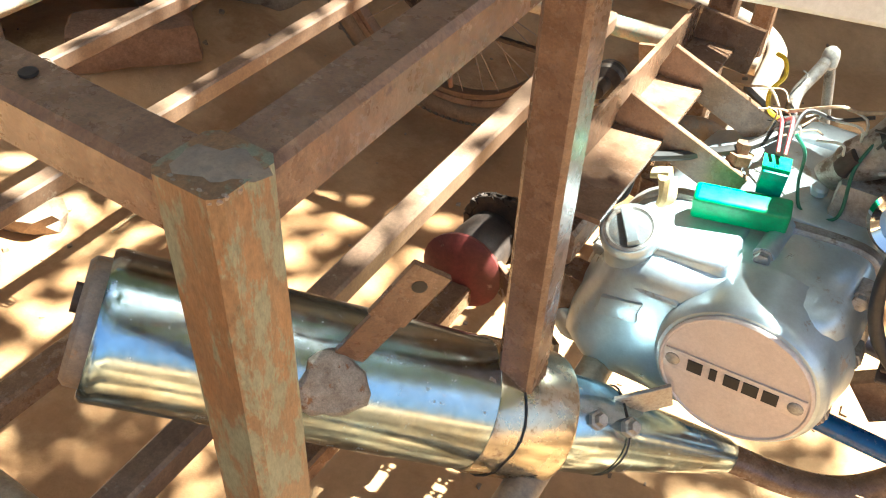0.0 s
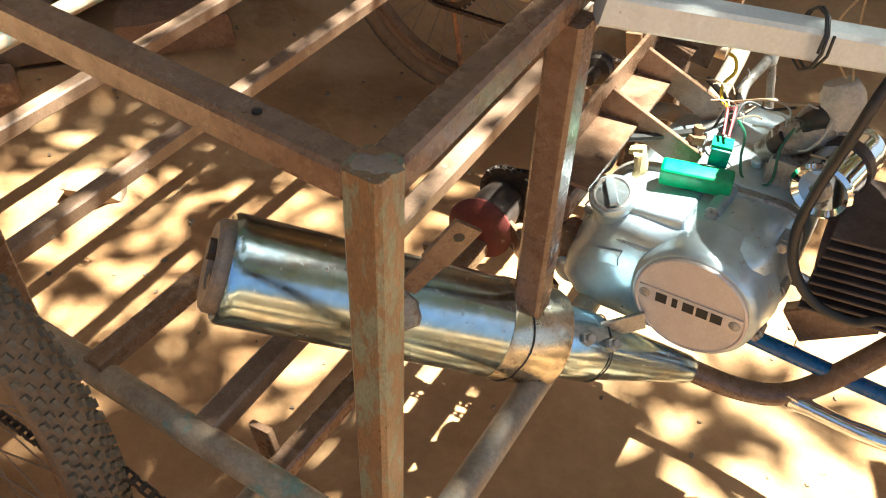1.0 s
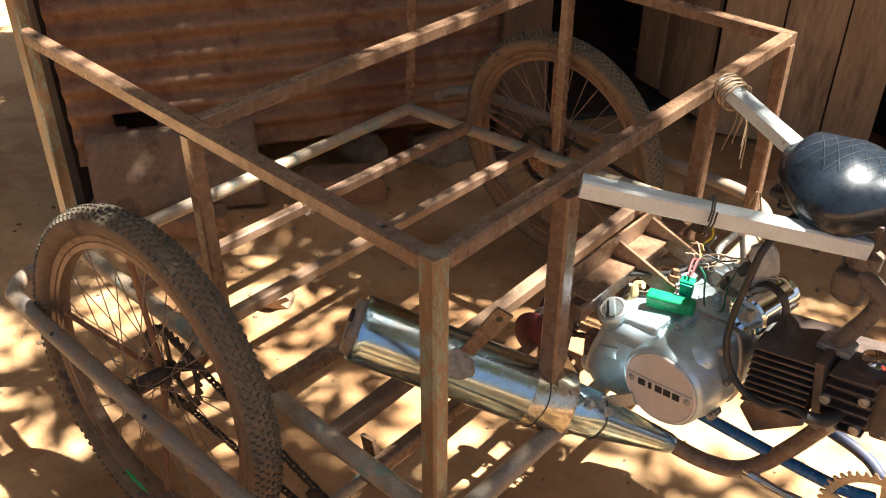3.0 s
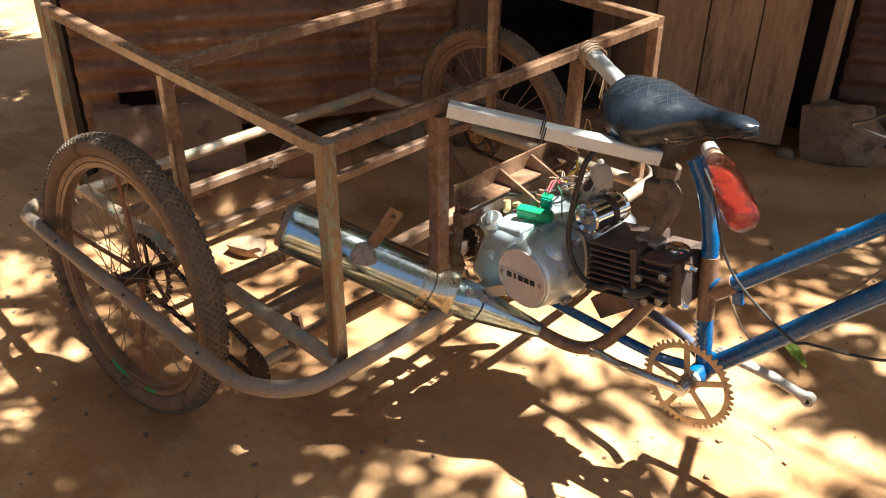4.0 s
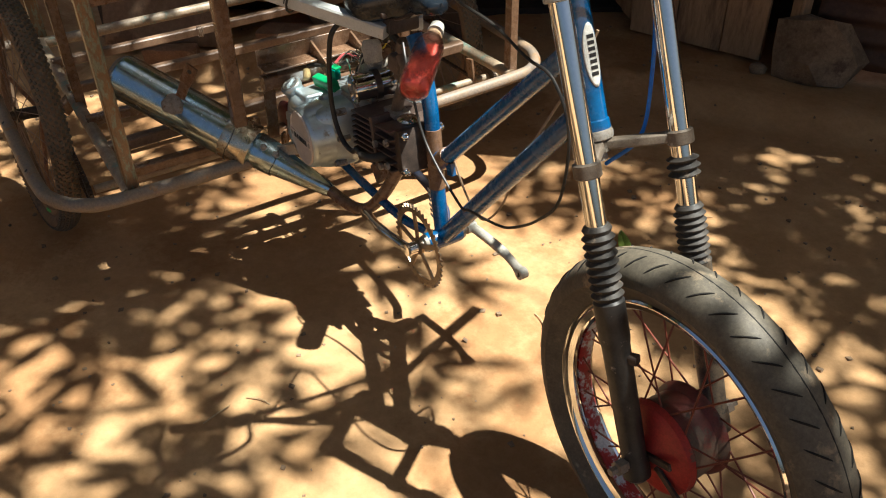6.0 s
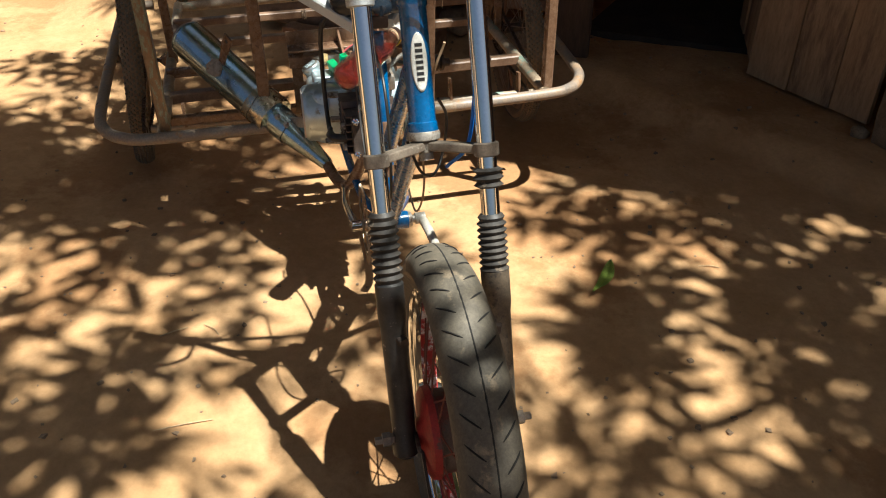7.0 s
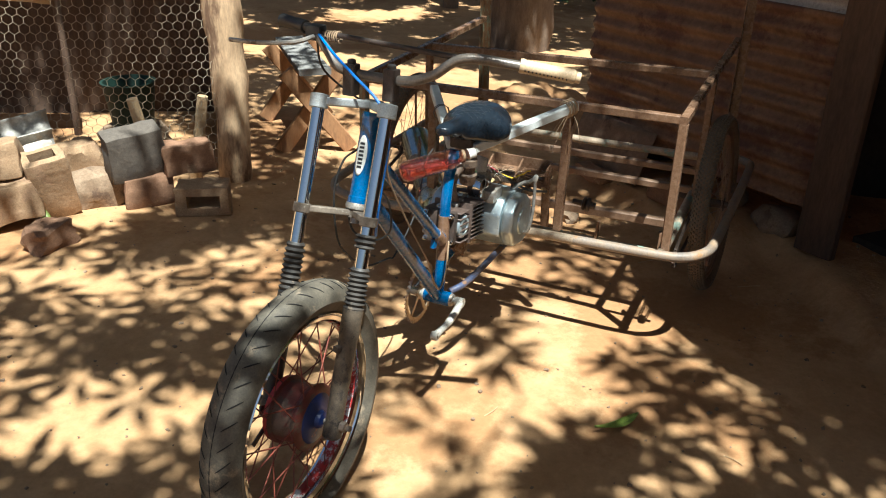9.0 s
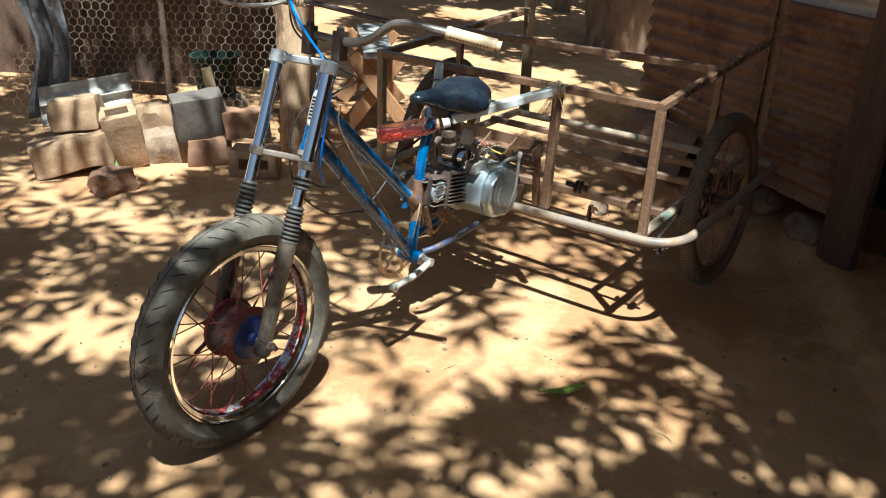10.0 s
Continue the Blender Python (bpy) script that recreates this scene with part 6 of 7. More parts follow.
for leg, sgn, col in ((FR, -1, BLACK_RUB), (FL, 1, GREY_TUBE)):
    part("fork_tube", Shape().sweep([on(leg, 1.0), on(leg, 0.58)], 0.0152, 20), CHROME, trike, "polished chrome fork tube")
    s = Shape()
    z0, z1, n = (0.690, 0.585, 9) if sgn < 0 else (0.668, 0.578, 9)
    prof = []
    for k in range(n):
        zz = (z0 - z1) / 0.929 * k / n
        step = (z0 - z1) / 0.929 / n
        prof += [(zz, 0.0185), (zz + step * 0.45, 0.0245 if k else 0.022)]
    prof += [((z0 - z1) / 0.929, 0.0205)]
    s.lathe(prof, on(leg, z0), RK, 24)
    part("fork_gaiter", s, GAITER, trike, "dusty black ribbed rubber gaiter")
    if sgn > 0:
        s = Shape().lathe([(0, 0.017), (0.004, 0.024), (0.010, 0.018), (0.016, 0.025), (0.022, 0.018), (0.028, 0.024), (0.032, 0.017)], on(leg, 0.738), RK, 24)
        part("dust_ring", s, GAITER, trike)
    part("fork_leg", Shape().lathe([(0, 0.0195), (0.004, 0.0235), (0.06, 0.0235), (0.075, 0.0215), (0.20, 0.0205), (0.265, 0.0195), (0.278, 0.022), (0.300, 0.022), (0.306, 0.016)], on(leg, 0.585), RK, 24), mat("flaking_black_leg", (0.018, 0.018, 0.018), (0.04, 0.037, 0.034), 40, 0.42, spots=(0.34, 0.31, 0.26), spot_scale=38, spot_at=0.64, bump=0.3) if sgn < 0 else mat("grey_worn_leg", (0.17, 0.135, 0.095), (0.09, 0.07, 0.052), 60, 0.5, metal=0.2, spots=(0.06, 0.05, 0.042), spot_scale=45, spot_at=0.53, bump=0.4), trike, "flaking black fork leg" if sgn < 0 else "worn grey fork leg")
    part("leg_lug", Shape().beam(on(leg, 0.50) + Vector((0.0, 0, 0)), on(leg, 0.50) + Vector((0.030, sgn * -0.012, 0.006)), 0.016, 0.014), DARK_METAL, trike)
    for z in (0.765, 0.992):
        part("clamp_ring", Shape().lathe([(-0.011, 0.0180), (-0.009, 0.0202), (0.009, 0.0202), (0.011, 0.0180)] if z < 0.9 else [(-0.016, 0.0195), (-0.014, 0.0215), (0.014, 0.0215), (0.016, 0.0195)], on(leg, z), RK, 24), YOKE if z < 0.9 else TOP_YOKE, trike)
    part("fork_cap", Shape().lathe([(0.0, 0.015), (0.008, 0.015), (0.011, 0.010)], on(leg, 0.998), -RK, 20), ALLOY, trike)
HT0, HT1 = Vector((0.928, -0.002, 0.765)), Vector((0.854, -0.002, 0.950))
hd = (HT1 - HT0).normalized()
part("head_tube", Shape().lathe([(-0.010, 0.024), (-0.006, 0.0255), (0.008, 0.0245), (0.010, 0.0225), (0.190, 0.0225), (0.194, 0.025), (0.205, 0.024)], HT0, hd, 28), BLUE, trike, "glossy deep blue head tube with an oval badge")
part("headset_cup", Shape().lathe([(-0.024, 0.018), (-0.020, 0.027), (-0.012, 0.028), (-0.006, 0.026)], HT0, hd, 24), ALLOY_DIRTY, trike)
for z, mt, cc in ((0.765, YOKE, HT0 - hd * 0.030), (0.992, TOP_YOKE, HT1 + hd * 0.025)):
    for leg in (FR, FL):
        part("fork_yoke", Shape().beam(cc, on(leg, z), 0.026 if z < 0.9 else 0.034, 0.015 if z < 0.9 else 0.020, up=hd).lathe([(-0.011, 0.022), (0.011, 0.022)], cc, hd, 20), mt, trike, "cast alloy fork yoke", bevel=0.003)
rod("steerer_rod", [tuple(HT0 - hd * 0.03), (0.950, 0.0, 0.715)], 0.012, ALLOY_DIRTY)
# badge with lettering bars
fwd = Vector((0.929, 0, 0.370))
bc = HT0 + hd * 0.105
s = Shape()
for r_i in range(9):
    for k in range(28):
        rr = r_i / 8
        a = 2 * math.pi * k / 28
        yy, hh = 0.0135 * rr * math.cos(a), 0.047 * rr * math.sin(a)
        s.v.append(tuple(bc + hd * hh + Vector((0, yy, 0)) + fwd * (math.sqrt(0.0232 ** 2 - yy ** 2) + 0.0006)))
for r_i in range(8):
    for k in range(28):
        s.f.append((r_i * 28 + k, r_i * 28 + (k + 1) % 28, (r_i + 1) * 28 + (k + 1) % 28, (r_i + 1) * 28 + k))
s.mi = [0] * len(s.f)
badge = solid(part("badge", s, ENAMEL, trike, "oval off-white head badge with dark lettering bars"), 0.001)
for k in range(7):
    part("lettering_bar", Shape().box(bc + hd * (0.027 - 0.009 * k) + fwd * 0.0236, (0.0014, 0.0115, 0.0055), Matrix.Rotation(-math.atan2(0.370, 0.929), 3, "Y")), BLACK_INK, badge)
# handlebar
HB = [(0.745, -0.315, 1.120), (0.772, -0.250, 1.119), (0.794, -0.192, 1.115), (0.822, -0.140, 1.080), (0.846, -0.09, 1.048), (0.855, 0.0, 1.042), (0.858, 0.09, 1.044), (0.852, 0.150, 1.062), (0.840, 0.217, 1.104), (0.798, 0.318, 1.094), (0.740, 0.449, 1.070)]
rod("handlebar", HB, 0.0112, BAR_STEEL, "dull grey steel motocross handlebar", 14, True)
rod("crossbar", [(0.796, -0.188, 1.114), (0.818, 0.0, 1.110), (0.838, 0.212, 1.104)], 0.0065, DARK_METAL, "dark crossbar of the handlebar", 10, True)
for y in (-0.052, 0.052):
    part("riser", Shape().beam((0.866, y, 0.995), (0.858, y, 1.066), 0.030, 0.034, up=(1, 0, 0)), DARK_METAL, trike, "dark handlebar riser", bevel=0.004)
    part("riser_bolt", Shape().lathe([(0, 0.010), (0.010, 0.010), (0.012, 0.007)], (0.858, y, 1.064), (0, 0, 1), 12), BLACK_RUB, trike)
g0, g1 = Vector((0.792, 0.328, 1.0935)), Vector((0.742, 0.445, 1.0708))
gd = (g1 - g0).normalized()
prof = [(0, 0.0150), (0.006, 0.0165)]
for k in range(14):
    prof += [(0.010 + 0.0075 * k, 0.0158), (0.0137 + 0.0075 * k, 0.0147)]
prof += [(0.118, 0.0162), (0.122, 0.0152), (0.124, 0.0125), (0.134, 0.0125)]
part("grip", Shape().lathe(prof, g0, gd, 22), GRIP, trike, "cream ribbed plastic grip")
for k in range(12):
    part("grip_hole", Shape().lathe([(-0.0035, 0.0019), (0.0006, 0.0019)], g0 + gd * (0.012 + 0.0083 * k) + Vector((0.85, 0.35, -0.38)).normalized() * 0.0158, (0.85, 0.35, -0.38), 8), BLACK_INK, trike)
h0, h1 = Vector((0.783, -0.222, 1.1180)), Vector((0.745, -0.316, 1.1200))
part("grip", Shape().lathe([(0, 0.016), (0.03, 0.017), (0.05, 0.0155), (0.10, 0.0165), (0.104, 0.012)], h0, (h1 - h0), 20), BLACK_RUB, trike, "black rubber throttle grip")
part("lever_clamp", Shape().box((0.796, -0.186, 1.112), (0.034, 0.042, 0.036)), BLACK_RUB, trike, bevel=0.006)
rod("brake_lever", [(0.815, -0.180, 1.106), (0.858, -0.205, 1.098), (0.868, -0.300, 1.088), (0.843, -0.405, 1.080)], 0.0058, ALLOY_DIRTY, "dark brake lever with bright tip", 8, True)
coil((0.802, -0.150, 1.108), (0, 1, 0.05), 0.012, 6, 0.006, 0.0016, WIRE_T)
rod("throttle_cable", [(0.808, -0.172, 1.112), (0.86, -0.10, 1.085), (0.90, -0.02, 1.05), (0.925, 0.06, 1.0), (0.935, 0.085, 0.93), (0.955, 0.078, 0.83), (0.960, 0.066, 0.74), (0.92, 0.04, 0.68)], 0.0033, WIRE_BLUE, "bright blue control cable", 8, True)
rod("brake_cable", [(0.812, -0.175, 1.108), (0.79, -0.17, 1.02), (0.70, -0.11, 0.925), (0.66, -0.07, 0.888), (0.745, -0.06, 0.874), (0.83, -0.06, 0.852), (0.895, -0.06, 0.842), (0.940, -0.06, 0.775), (0.932, -0.06, 0.655), (0.88, -0.06, 0.585), (0.815, -0.06, 0.533), (0.77, -0.06, 0.512), (0.68, -0.06, 0.492), (0.645, -0.06, 0.486), (0.545, -0.06, 0.545), (0.498, -0.06, 0.602), (0.460, -0.06, 0.70), (0.43, -0.05, 0.735)], 0.0027, WIRE_B, "black looping brake cable", 8, True)
rod("gear_cable", [(0.935, -0.03, 0.745), (0.94, -0.01, 0.69), (0.90, 0.02, 0.655), (0.86, 0.045, 0.67), (0.875, 0.05, 0.75), (0.90, 0.03, 0.80)], 0.0026, WIRE_B, "", 8, True)
rod("clutch_cable", [(0.86, 0.05, 0.88), (0.84, 0.03, 0.80), (0.73, 0.035, 0.62), (0.66, 0.05, 0.50), (0.62, 0.05, 0.42), (0.57, 0.045, 0.37), (0.52, 0.04, 0.40), (0.48, 0.03, 0.48)], 0.0024, WIRE_T, "", 8, True)

# ---- front wheel ----
FC = Vector((1.196, -0.009, 0.333))
RF = 0.316
fw = part("front_wheel", Shape().lathe([(-0.10, 0.0065), (0.10, 0.0065)], FC, (0, 1, 0), 14), ALLOY_DIRTY, trike, "spoked motorbike wheel with worn road tyre")
sec = []
for k in range(20):
    t = 2 * math.pi * k / 20
    sec.append((0.0475 * math.cos(t) * (1.0 if math.sin(t) > -0.3 else 0.82), 0.042 * math.sin(t)))
part("tyre", ring(Shape(), FC, RF - 0.042, sec, 110), TYRE_FRONT, fw, "worn dusty grey-black road tyre")
gv = Shape()
n = 46
for k in range(n):
    for sg in (1, -1):
        pts = []
        for j in range(7):
            ang = sg * (0.28 + 0.62 * j / 6)
            t = 2 * math.pi * (k + (0.5 if sg > 0 else 0)) / n + 0.055 * (j / 6) * 1.5
            rr = RF - 0.042 + 0.0422 * math.cos(ang)
            pts.append(FC + Vector((rr * math.cos(t), 0.0477 * math.sin(ang), rr * math.sin(t))))
        gv.sweep(pts, [0.0006, 0.0014, 0.0016, 0.0016, 0.0016, 0.0012, 0.0005], 5)
gv2 = ring(gv, FC, RF - 0.0003, [(0.0016, 0), (0, 0.0007), (-0.0016, 0), (0, -0.001)], 100)
tagged(part("tread_pattern", gv2, GROOVE, fw), kind="stuff")
part("rim", ring(Shape(), FC, 0.236, [(0.030, 0.010), (0.033, 0.007), (0.030, 0.002), (0.026, 0.000), (0.022, -0.010), (0.0, -0.016), (-0.022, -0.010), (-0.026, 0.000), (-0.030, 0.002), (-0.033, 0.007), (-0.030, 0.010), (0, -0.004)], 110), CHROME, fw, "chrome rim with flaking red paint")
part("rim_band", ring(Shape(), FC, 0.2195, [(0.014, 0.0015), (0.010, -0.0012), (-0.010, -0.0012), (-0.014, 0.0015), (0, 0.002)], 110), RIM_RED, fw, "flaking red paint band")
part("hub", Shape().lathe([(-0.045, 0.060), (-0.043, 0.078), (-0.034, 0.080), (-0.030, 0.072), (0.02, 0.070), (0.028, 0.078), (0.036, 0.080), (0.040, 0.074), (0.044, 0.060)], FC, (0, 1, 0), 44), mat("rusty_red_drum", (0.17, 0.034, 0.026), (0.115, 0.034, 0.026), 40, 0.55, spots=(0.11, 0.07, 0.05), spot_scale=16, spot_at=0.50), fw, "rusty red brake drum")
part("brake_plate", Shape().lathe([(0.036, 0.080), (0.048, 0.078), (0.054, 0.068), (0.058, 0.034), (0.064, 0.024), (0.064, 0.004)], FC, (0, -1, 0), 44), RED_PAINT, fw, "chipped red brake plate")
part("hub_cover", Shape().lathe([(0.036, 0.066), (0.044, 0.060), (0.050, 0.050), (0.052, 0.022), (0.062, 0.018), (0.066, 0.006)], FC, (0, 1, 0), 40), mat("dark_blue_hub_paint", (0.012, 0.03, 0.15), (0.02, 0.035, 0.11), 30, 0.45, spots=(0.25, 0.12, 0.08), spot_scale=22, spot_at=0.62), fw, "blue painted hub cover")
for k in range(36):
    t = 2 * math.pi * k / 36
    sd = 1 if k % 2 else -1
    t2 = t + (0.42 if (k // 2) % 2 else -0.42)
    p = FC + Vector((0.077 * math.cos(t2), sd * 0.036, 0.077 * math.sin(t2)))
    q = FC + Vector((0.222 * math.cos(t), sd * 0.006, 0.222 * math.sin(t)))
    part("spoke", Shape().sweep([p, q], 0.0017, 6), SPOKE_RED, fw)
for sgn in (-1, 1):
    part("axle_nut", Shape().lathe([(0.083, 0.010), (0.108, 0.010), (0.109, 0.0125), (0.122, 0.0125), (0.123, 0.007), (0.135, 0.007)], FC, (0, sgn, 0), 6), GREY_TUBE, fw)
part("brake_arm", Shape().beam(FC + Vector((0.0, -0.066, 0)), FC + Vector((0.055, -0.070, 0.025)), 0.012, 0.006, up=(0, 1, 0)), DARK_METAL, fw)
part("torque_stay", Shape().beam(FC + Vector((0.0, -0.060, 0.0)), FC + Vector((0.10, -0.062, -0.045)), 0.012, 0.005, up=(0, 1, 0)), DARK_METAL, fw)

# ---- bottle of red fuel tied below the saddle ----
bt0, bt1 = Vector((0.388, 0.050, 0.724)), Vector((0.532, -0.088, 0.690))
bd_ = (bt1 - bt0).normalized()
LB = (bt1 - bt0).length + 0.012
bottle = tagged(place(new("plastic_bottle"), tuple(bt0)), "clear crumpled plastic bottle half full of red fuel", "bottle")
prof = [(0.0, 0.0125), (0.018, 0.0125), (0.022, 0.015), (0.045, 0.0235), (0.062, 0.0290), (0.075, 0.0300), (0.079, 0.0280), (0.085, 0.0300), (0.120, 0.0300), (0.125, 0.0283), (0.131, 0.0300), (0.165, 0.0300), (0.170, 0.0283), (0.176, 0.0300), (LB - 0.014, 0.0295), (LB - 0.004, 0.024), (LB, 0.014), (LB - 0.004, 0.004)]
solid(part("bottle_body", Shape().lathe(prof, bt0, bd_, 32), PET, bottle, "scuffed clear plastic"), 0.0007)
ins = [(d + (0.002 if k else 0) - (0.004 if d > LB - 0.02 else 0), max(r - 0.0028, 0.002)) for k, (d, r) in enumerate(prof[2:])]
liq = Shape().lathe(ins, bt0, bd_, 28)
lv = 0.7060
liq.v = [(x, y, min(z, lv + 0.0)) for x, y, z in liq.v]
part("red_fuel", liq, LIQUID, bottle, "red liquid")
part("cap", Shape().lathe([(-0.014, 0.012), (-0.013, 0.0145), (0.004, 0.0150), (0.006, 0.0165), (0.009, 0.0165)], bt0, bd_, 24), CAP, bottle, "white screw cap")
coil(tuple(bt0 + bd_ * 0.02), bd_, 0.016, 3, 0.004, 0.0015, WIRE_T, "tie_wire").parent = trike

# ---- litter on the ground ----
def fallen_leaf(p, q, w, material, label, curl=0.01):
    s = Shape()
    p, q = Vector(p), Vector(q)
    d = (q - p)
    sd = Vector((-d.y, d.x, 0)).normalized()
    n = 12
    for i in range(n + 1):
        t = i / n
        ww = w * math.sin(math.pi * min(1, t * 1.02) ** 0.8) ** 0.9 + 0.0008
        c = lerp(p, q, t) + sd * 0.012 * math.sin(t * 3)
        up = curl * (t - 0.5) ** 2 * 4
        s.v += [tuple(c + sd * ww + Vector((0, 0, 0.006 + up + 0.006))), tuple(c + Vector((0, 0, 0.004 + up))), tuple(c - sd * ww + Vector((0, 0, 0.006 + up + 0.004)))]
    for i in range(n):
        for j in (0, 1):
            s.f.append((i * 3 + j, i * 3 + 3 + j, i * 3 + 4 + j, i * 3 + 1 + j))
    s.mi = [0] * len(s.f)
    ob = make("fallen_leaf", s, material)
    return solid(tagged(ob, label, "leaf"), 0.0008)


fallen_leaf((0.405, 0.625, 0.003), (0.525, 0.525, 0.003), 0.017, LEAF, "curled green fallen leaf on the earth")
fallen_leaf((0.28, -1.93, 0.10), (0.34, -1.86, 0.01), 0.016, LEAF, "yellow-green leaf against a hollow brick")
grit = Shape()
for k in range(900):
    x, y = random.uniform(-2.2, 1.9), random.uniform(-1.9, 1.7)
    r = random.choice((0.002, 0.003, 0.003, 0.004, 0.006))
    grit.box((x, y, ridge(x, y) + r * 0.3), (r * 2, r * 1.6, r * 1.2), Matrix.Rotation(random.random() * 3, 3, "Z"), jitter=r * 0.5)
tagged(make("grit", grit, STONE, smooth=False), "small pebbles and grit scattered on the earth", "gravel", kind="stuff")
for k in range(16):
    x, y = random.uniform(-1.8, 1.7), random.uniform(-1.6, 1.5)
    a, L = random.random() * 6.28, random.uniform(0.04, 0.14)
    z = ridge(x, y) + 0.003
    s = Shape().sweep(curve([(x, y, z), (x + L * 0.5 * math.cos(a), y + L * 0.5 * math.sin(a) + 0.006, z + 0.003), (x + L * math.cos(a), y + L * math.sin(a), z)], 4), 0.0016, 5)
    tagged(make("twig", s, STRAW), "thin dry twig lying on the earth", "twig", "twigs on the ground")

# ---- shade tree over the yard ----
tree = tagged(place(new("shade_tree"), (2.6, 4.4, 0)), "broad mango tree shading the yard", "tree")
s = Shape()
s.sweep(curve([(2.6, 4.4, -0.1), (2.55, 4.3, 1.2), (2.5, 4.1, 2.4), (2.3, 3.7, 3.4)], 6), [0.26 - 0.004 * k for k in range(19)], 14)
part("trunk", s, BARK, tree)
limbs = Shape()
tips = []
for k in range(9):
    a = -2.6 + k * 0.34
    L = random.uniform(1.6, 2.6)
    p0 = Vector((2.4, 3.9, 3.0))
    p2 = p0 + Vector((math.cos(a) * L, math.sin(a) * L, random.uniform(0.9, 1.7)))
    mid = lerp(p0, p2, 0.5) + Vector((random.uniform(-0.4, 0.4), random.uniform(-0.4, 0.4), 0.5))
    line = curve([p0, mid, p2], 8)
    limbs.sweep(line, [0.085 * (1 - 0.85 * i / (len(line) - 1)) for i in range(len(line))], 8)
    for j in range(5):
        b0_ = line[random.randint(8, len(line) - 1)]
        b2_ = b0_ + Vector((random.uniform(-1, 1), random.uniform(-1, 1), random.uniform(-0.1, 0.4)))
        limbs.sweep(curve([b0_, lerp(b0_, b2_, 0.5) + Vector((0, 0, 0.1)), b2_], 4), [0.018, 0.016, 0.014, 0.012, 0.011, 0.010, 0.008, 0.006, 0.005], 6)
part("limbs", limbs, BARK, tree)

# gaps in the crown, given by where the sun reaches the earth: x, y, half sizes, openness
GAPS = [(-0.63, -3.10, 0.45, 0.35, 0.9), (-0.27, -0.78, 0.18, 0.07, 0.85), (-0.24, -0.62, 0.06, 0.16, 0.75), (0.46, 0.575, 0.08, 0.07, 1.0), (-0.04, -0.25, 0.22, 0.13, 1.0), (0.10, 0.38, 0.45, 0.20, 1.0), (0.75, 0.12, 0.40, 0.22, 1.0), (0.45, -0.42, 0.36, 0.30, 0.9), (0.35, -0.80, 0.40, 0.20, 0.6), (0.95, -0.45, 0.14, 0.20, 0.75), (0.90, -0.86, 0.12, 0.12, 0.5),
        (-0.32, 0.58, 0.20, 0.10, 0.85), (0.74, 0.64, 0.13, 0.11, 0.7), (0.98, 0.70, 0.17, 0.13, 0.75), (0.98, 0.37, 0.14, 0.10, 0.8), (0.20, 0.88, 0.24, 0.12, 0.6), (0.36, 1.05, 0.22, 0.14, 0.55), (0.55, 0.85, 0.14, 0.12, 0.5), (1.15, 0.42, 0.18, 0.16, 0.6),
        (-0.60, 0.08, 0.24, 0.16, 0.75), (-0.85, -0.22, 0.22, 0.14, 0.6), (-0.32, -0.12, 0.26, 0.12, 0.9), (-0.10, 0.14, 0.22, 0.14, 0.9), (0.12, -0.12, 0.26, 0.20, 0.9), (-0.22, -0.36, 0.12, 0.06, 0.5),
        (0.12, -0.93, 0.30, 0.18, 0.85), (1.25, -1.05, 0.35, 0.5, 0.4), (0.60, -1.30, 0.45, 0.25, 0.6), (0.15, -2.15, 0.65, 0.35, 0.9), (-1.35, -0.72, 0.30, 0.16, 0.8),
        (-2.5, -1.65, 1.2, 0.70, 1.0), (-1.6, -1.55, 0.55, 0.35, 1.0), (-0.25, -2.0, 0.3, 0.2, 0.6), (-0.10, -1.86, 0.45, 0.24, 0.85), (-0.88, -1.92, 0.24, 0.22, 1.0), (-0.72, -1.74, 0.20, 0.16, 1.0), (-0.35, -1.66, 0.30, 0.16, 0.8), (-1.35, -0.46, 0.20, 0.12, 0.9), (-1.52, -0.38, 0.14, 0.10, 0.8), (-0.90, 0.08, 0.18, 0.10, 0.9), (-0.80, 0.03, 0.12, 0.10, 0.9), (0.62, 0.28, 0.26, 0.16, 1.0), (0.42, -0.02, 0.25, 0.14, 0.9), (0.47, -1.15, 0.30, 0.25, 0.6), (-0.65, -2.65, 0.45, 0.3, 0.9), (-2.1, -1.2, 0.5, 0.4, 1.0)]
SHADE = [(-3.3, 0.2, 0.7, 0.6), (-0.88, -0.93, 0.20, 0.15), (0.74, -0.66, 0.12, 0.08), (0.65, -0.88, 0.15, 0.10), (0.98, -0.86, 0.12, 0.10), (-0.5, -1.0, 0.25, 0.12), (-0.28, -1.06, 0.20, 0.10), (-2.85, -0.15, 0.6, 0.4), (-2.3, -0.35, 0.4, 0.3), (0.66, 1.08, 0.22, 0.16), (1.0, 1.05, 0.3, 0.2), (-1.75, -0.08, 0.36, 0.36), (-2.5, 0.0, 0.55, 0.5), (-0.40, 1.15, 0.50, 0.28), (-1.2, 0.32, 0.36, 0.26), (-0.46, -0.80, 0.36, 0.26), (-0.22, -0.50, 0.24, 0.16), (-1.5, 1.0, 0.7, 0.5), (1.4, -0.35, 0.2, 0.2), (-0.45, -1.3, 0.5, 0.25), (1.9, 1.0, 0.6, 0.5), (0.55, 0.60, 0.12, 0.12), (0.10, 0.66, 0.10, 0.08)]


def deep_here(gx, gy):
    return max(math.exp(-(((gx - x) / a) ** 2 + ((gy - y) / b) ** 2) ** 2 * 0.7) for x, y, a, b in SHADE)


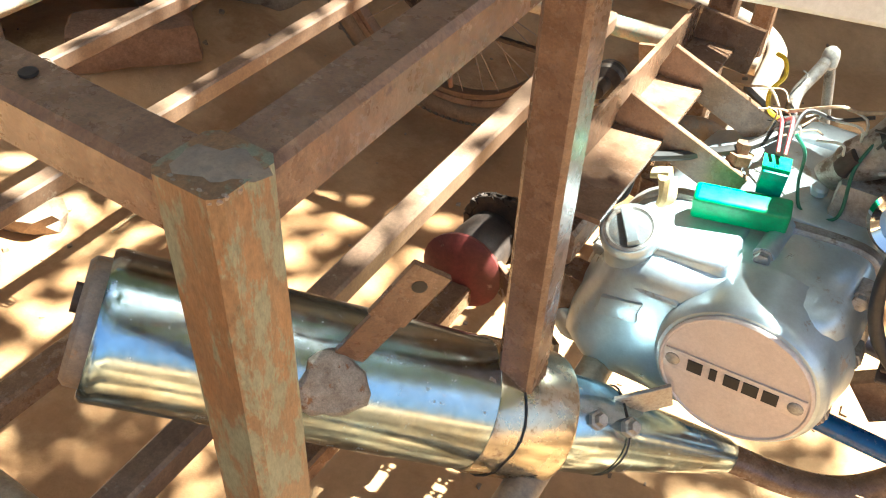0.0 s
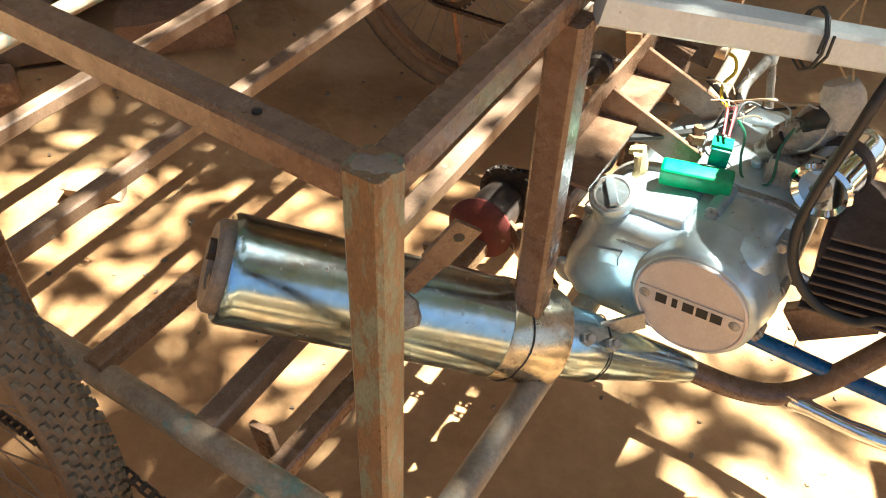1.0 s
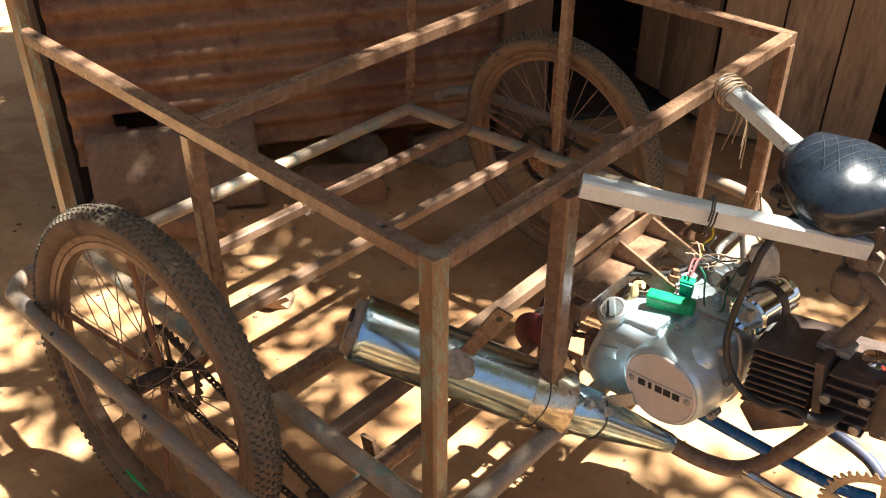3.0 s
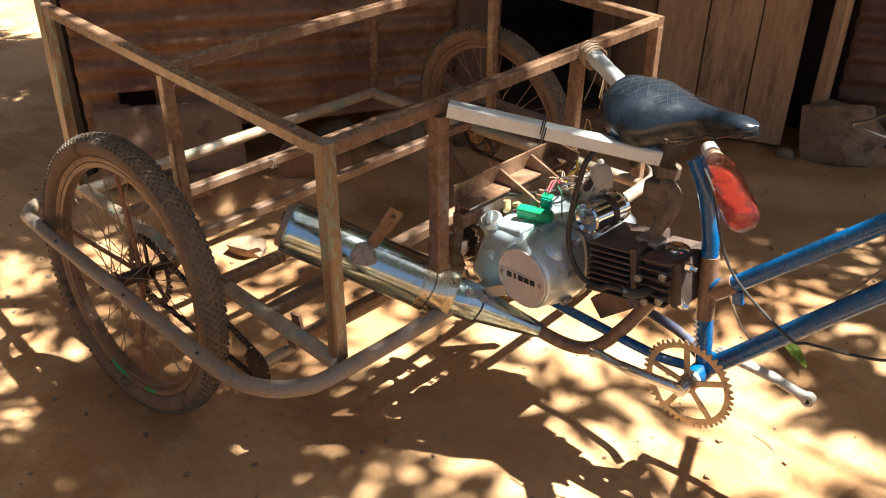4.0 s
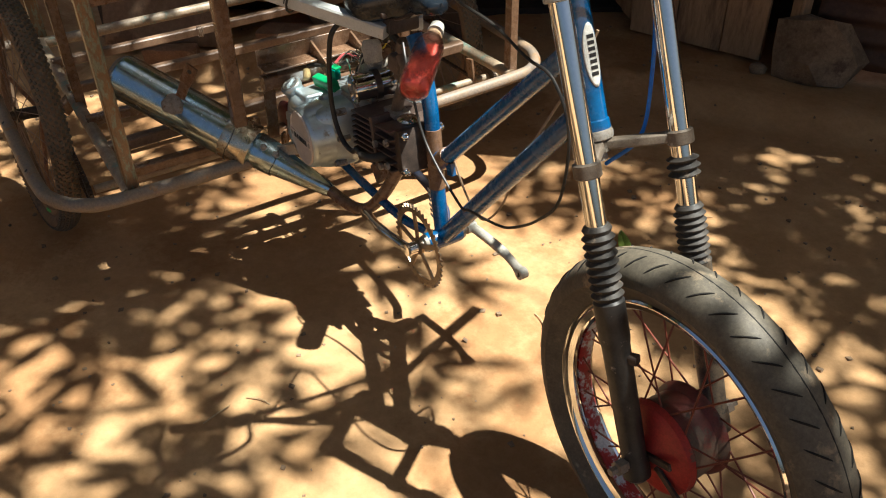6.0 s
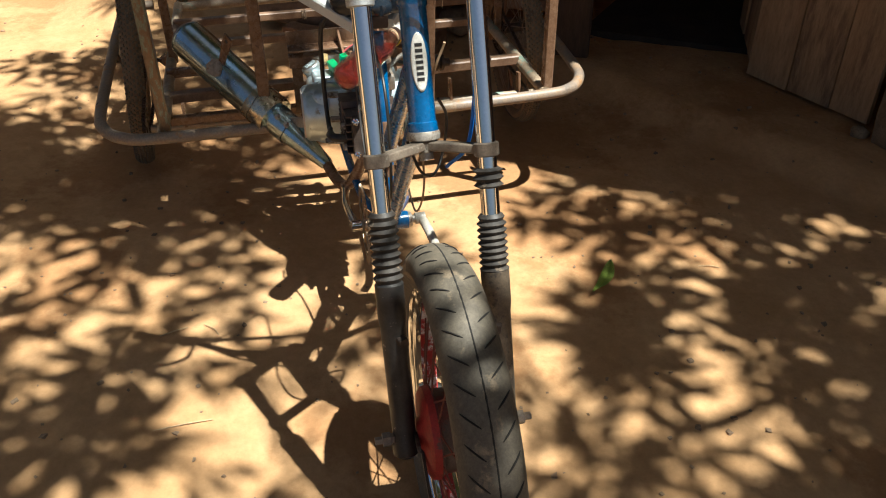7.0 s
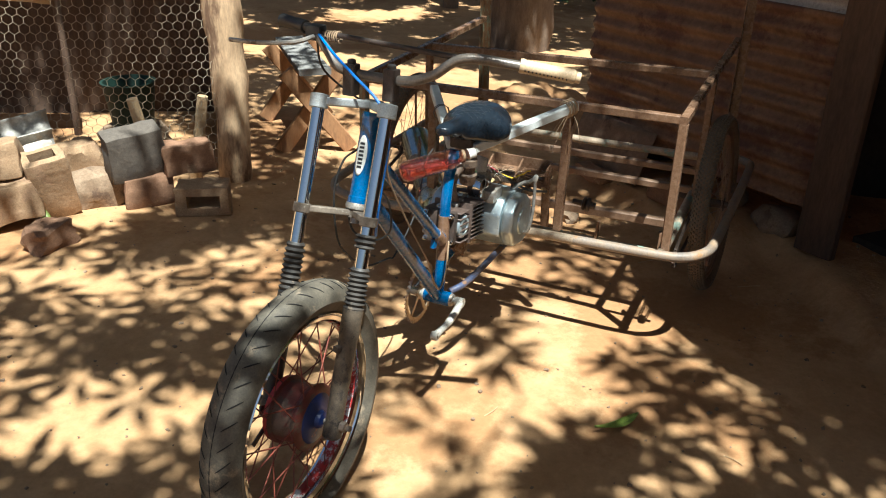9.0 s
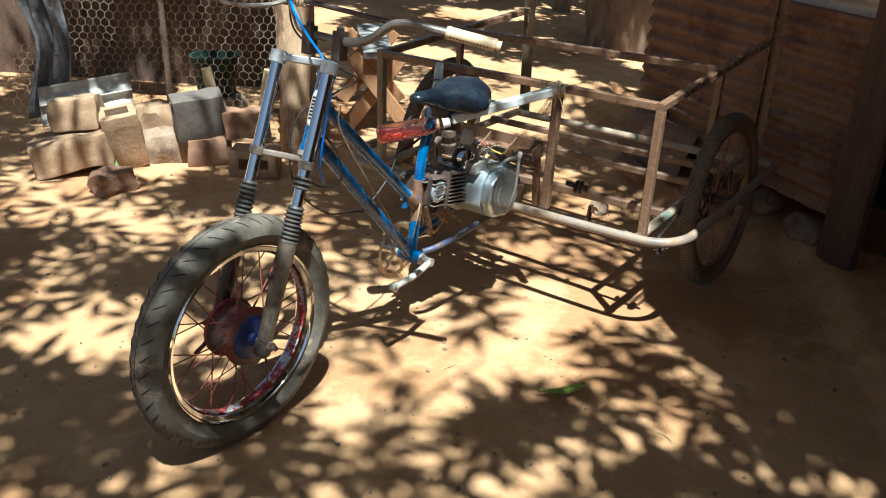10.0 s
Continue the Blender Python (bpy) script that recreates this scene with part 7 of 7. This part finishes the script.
def open_here(gx, gy):
    o = 0.0
    for x, y, a, b, k in GAPS:
        d = ((gx - x) / a) ** 2 + ((gy - y) / b) ** 2
        o = max(o, 0.93 * k * math.exp(-d * d * 0.7))
    return o


crown = Shape()
rng = random.Random(5)
slope = Vector((SUN.x / SUN.z, SUN.y / SUN.z, 0))
made = 0
while made < 13600:
    gx, gy = rng.uniform(-4.2, 4.2), rng.uniform(-4.0, 4.2)
    house_side = gy > 1.75 or gx > 2.6
    if gx < -3.0 and gy < -0.8:
        made += 1
        continue
    patch = noise.noise(Vector((gx * 1.9, gy * 1.9, 3.3))) + 0.6 * noise.noise(Vector((gx * 4.5, gy * 4.5, 1.3)))
    if house_side and rng.random() > 0.60:
        made += 1
        continue
    if not house_side and (rng.random() > 0.42 + 0.5 * patch + 0.6 * deep_here(gx, gy) or rng.random() < open_here(gx, gy)):
        made += 1
        continue
    made += 1
    h = rng.uniform(3.5, 5.6)
    c = Vector((gx, gy, 0)) + slope * h + Vector((0, 0, h))
    nl = rng.randint(6, 9)
    tilt = Vector((rng.uniform(-0.5, 0.5), rng.uniform(-0.5, 0.5), 1)).normalized()
    t0 = rng.random() * 6.28
    ax_ = tilt.cross(Vector((1, 0, 0))).normalized()
    ay_ = tilt.cross(ax_)
    for k in range(nl):
        a = t0 + 2 * math.pi * k / nl + rng.uniform(-0.25, 0.25)
        d = (ax_ * math.cos(a) + ay_ * math.sin(a) + tilt * rng.uniform(-0.5, 0.1)).normalized()
        sd = d.cross(tilt).normalized()
        L, w = rng.uniform(0.13, 0.24), rng.uniform(0.017, 0.028)
        p = c + d * 0.015
        crown.add([p, p + d * L * 0.4 + sd * w, p + d * L, p + d * L * 0.4 - sd * w], [(0, 1, 2), (0, 2, 3)])
for k in range(4600):
    gx, gy = rng.uniform(-9.5, -3.6), rng.uniform(-7.5, 0.5)
    if gy < -0.6 and (noise.noise(Vector((gx * 1.2, gy * 1.2, 8.3))) > 0.28 or open_here(gx, gy) > 0.5):
        continue
    h = rng.uniform(3.6, 5.4)
    c = Vector((gx, gy, 0)) + slope * h + Vector((0, 0, h))
    for j in range(8):
        a = rng.random() * 6.28
        d = Vector((math.cos(a), math.sin(a), rng.uniform(-0.5, 0.2))).normalized()
        sd = d.cross(Vector((0, 0, 1))).normalized()
        L, w = rng.uniform(0.16, 0.26), rng.uniform(0.025, 0.04)
        crown.add([c, c + d * L * 0.4 + sd * w, c + d * L, c + d * L * 0.4 - sd * w], [(0, 1, 2), (0, 2, 3)])
tagged(part("crown", crown, CANOPY, tree, smooth=False), kind="stuff")

# ---- bushes at the back of the yard ----
def bush(c, size, n, seed):
    r2 = random.Random(seed)
    s = Shape()
    for k in range(n):
        v = Vector((r2.gauss(0, 1), r2.gauss(0, 1), r2.gauss(0, 1))).normalized() * (0.55 + 0.45 * r2.random())
        p = Vector(c) + Vector((v.x * size[0], v.y * size[1], (v.z + 0.9) * size[2]))
        d = Vector((r2.uniform(-1, 1), r2.uniform(-1, 1), r2.uniform(-0.7, 0.5))).normalized()
        sd = d.cross(Vector((0.2, 0.1, 1))).normalized()
        L, w = r2.uniform(0.10, 0.2), r2.uniform(0.02, 0.045)
        s.add([p, p + d * L * 0.45 + sd * w, p + d * L, p + d * L * 0.45 - sd * w], [(0, 1, 2), (0, 2, 3)])
    return s


for k, (x, y, sx, sz) in enumerate(((-8.2, -2.2, 1.5, 1.1), (-8.6, -4.6, 1.6, 1.3), (-7.6, -6.6, 1.5, 1.2), (-5.6, -7.4, 1.4, 1.1), (-9.0, 0.4, 1.6, 1.4), (-3.2, -7.2, 1.5, 1.3))):
    b = tagged(place(new("bush"), (x, y, 0)), "dark leafy bush at the back of the yard", "bush", "bushes at the back")
    part("stem", Shape().sweep(curve([(x, y, -0.35), (x + 0.05, y, 0.5), (x, y + 0.1, 1.2)], 4), 0.05, 7), BARK, b)
    tagged(part("foliage", bush((x, y, -0.15), (sx, sx, sz), 2600, k), CANOPY, b, smooth=False), kind="stuff")
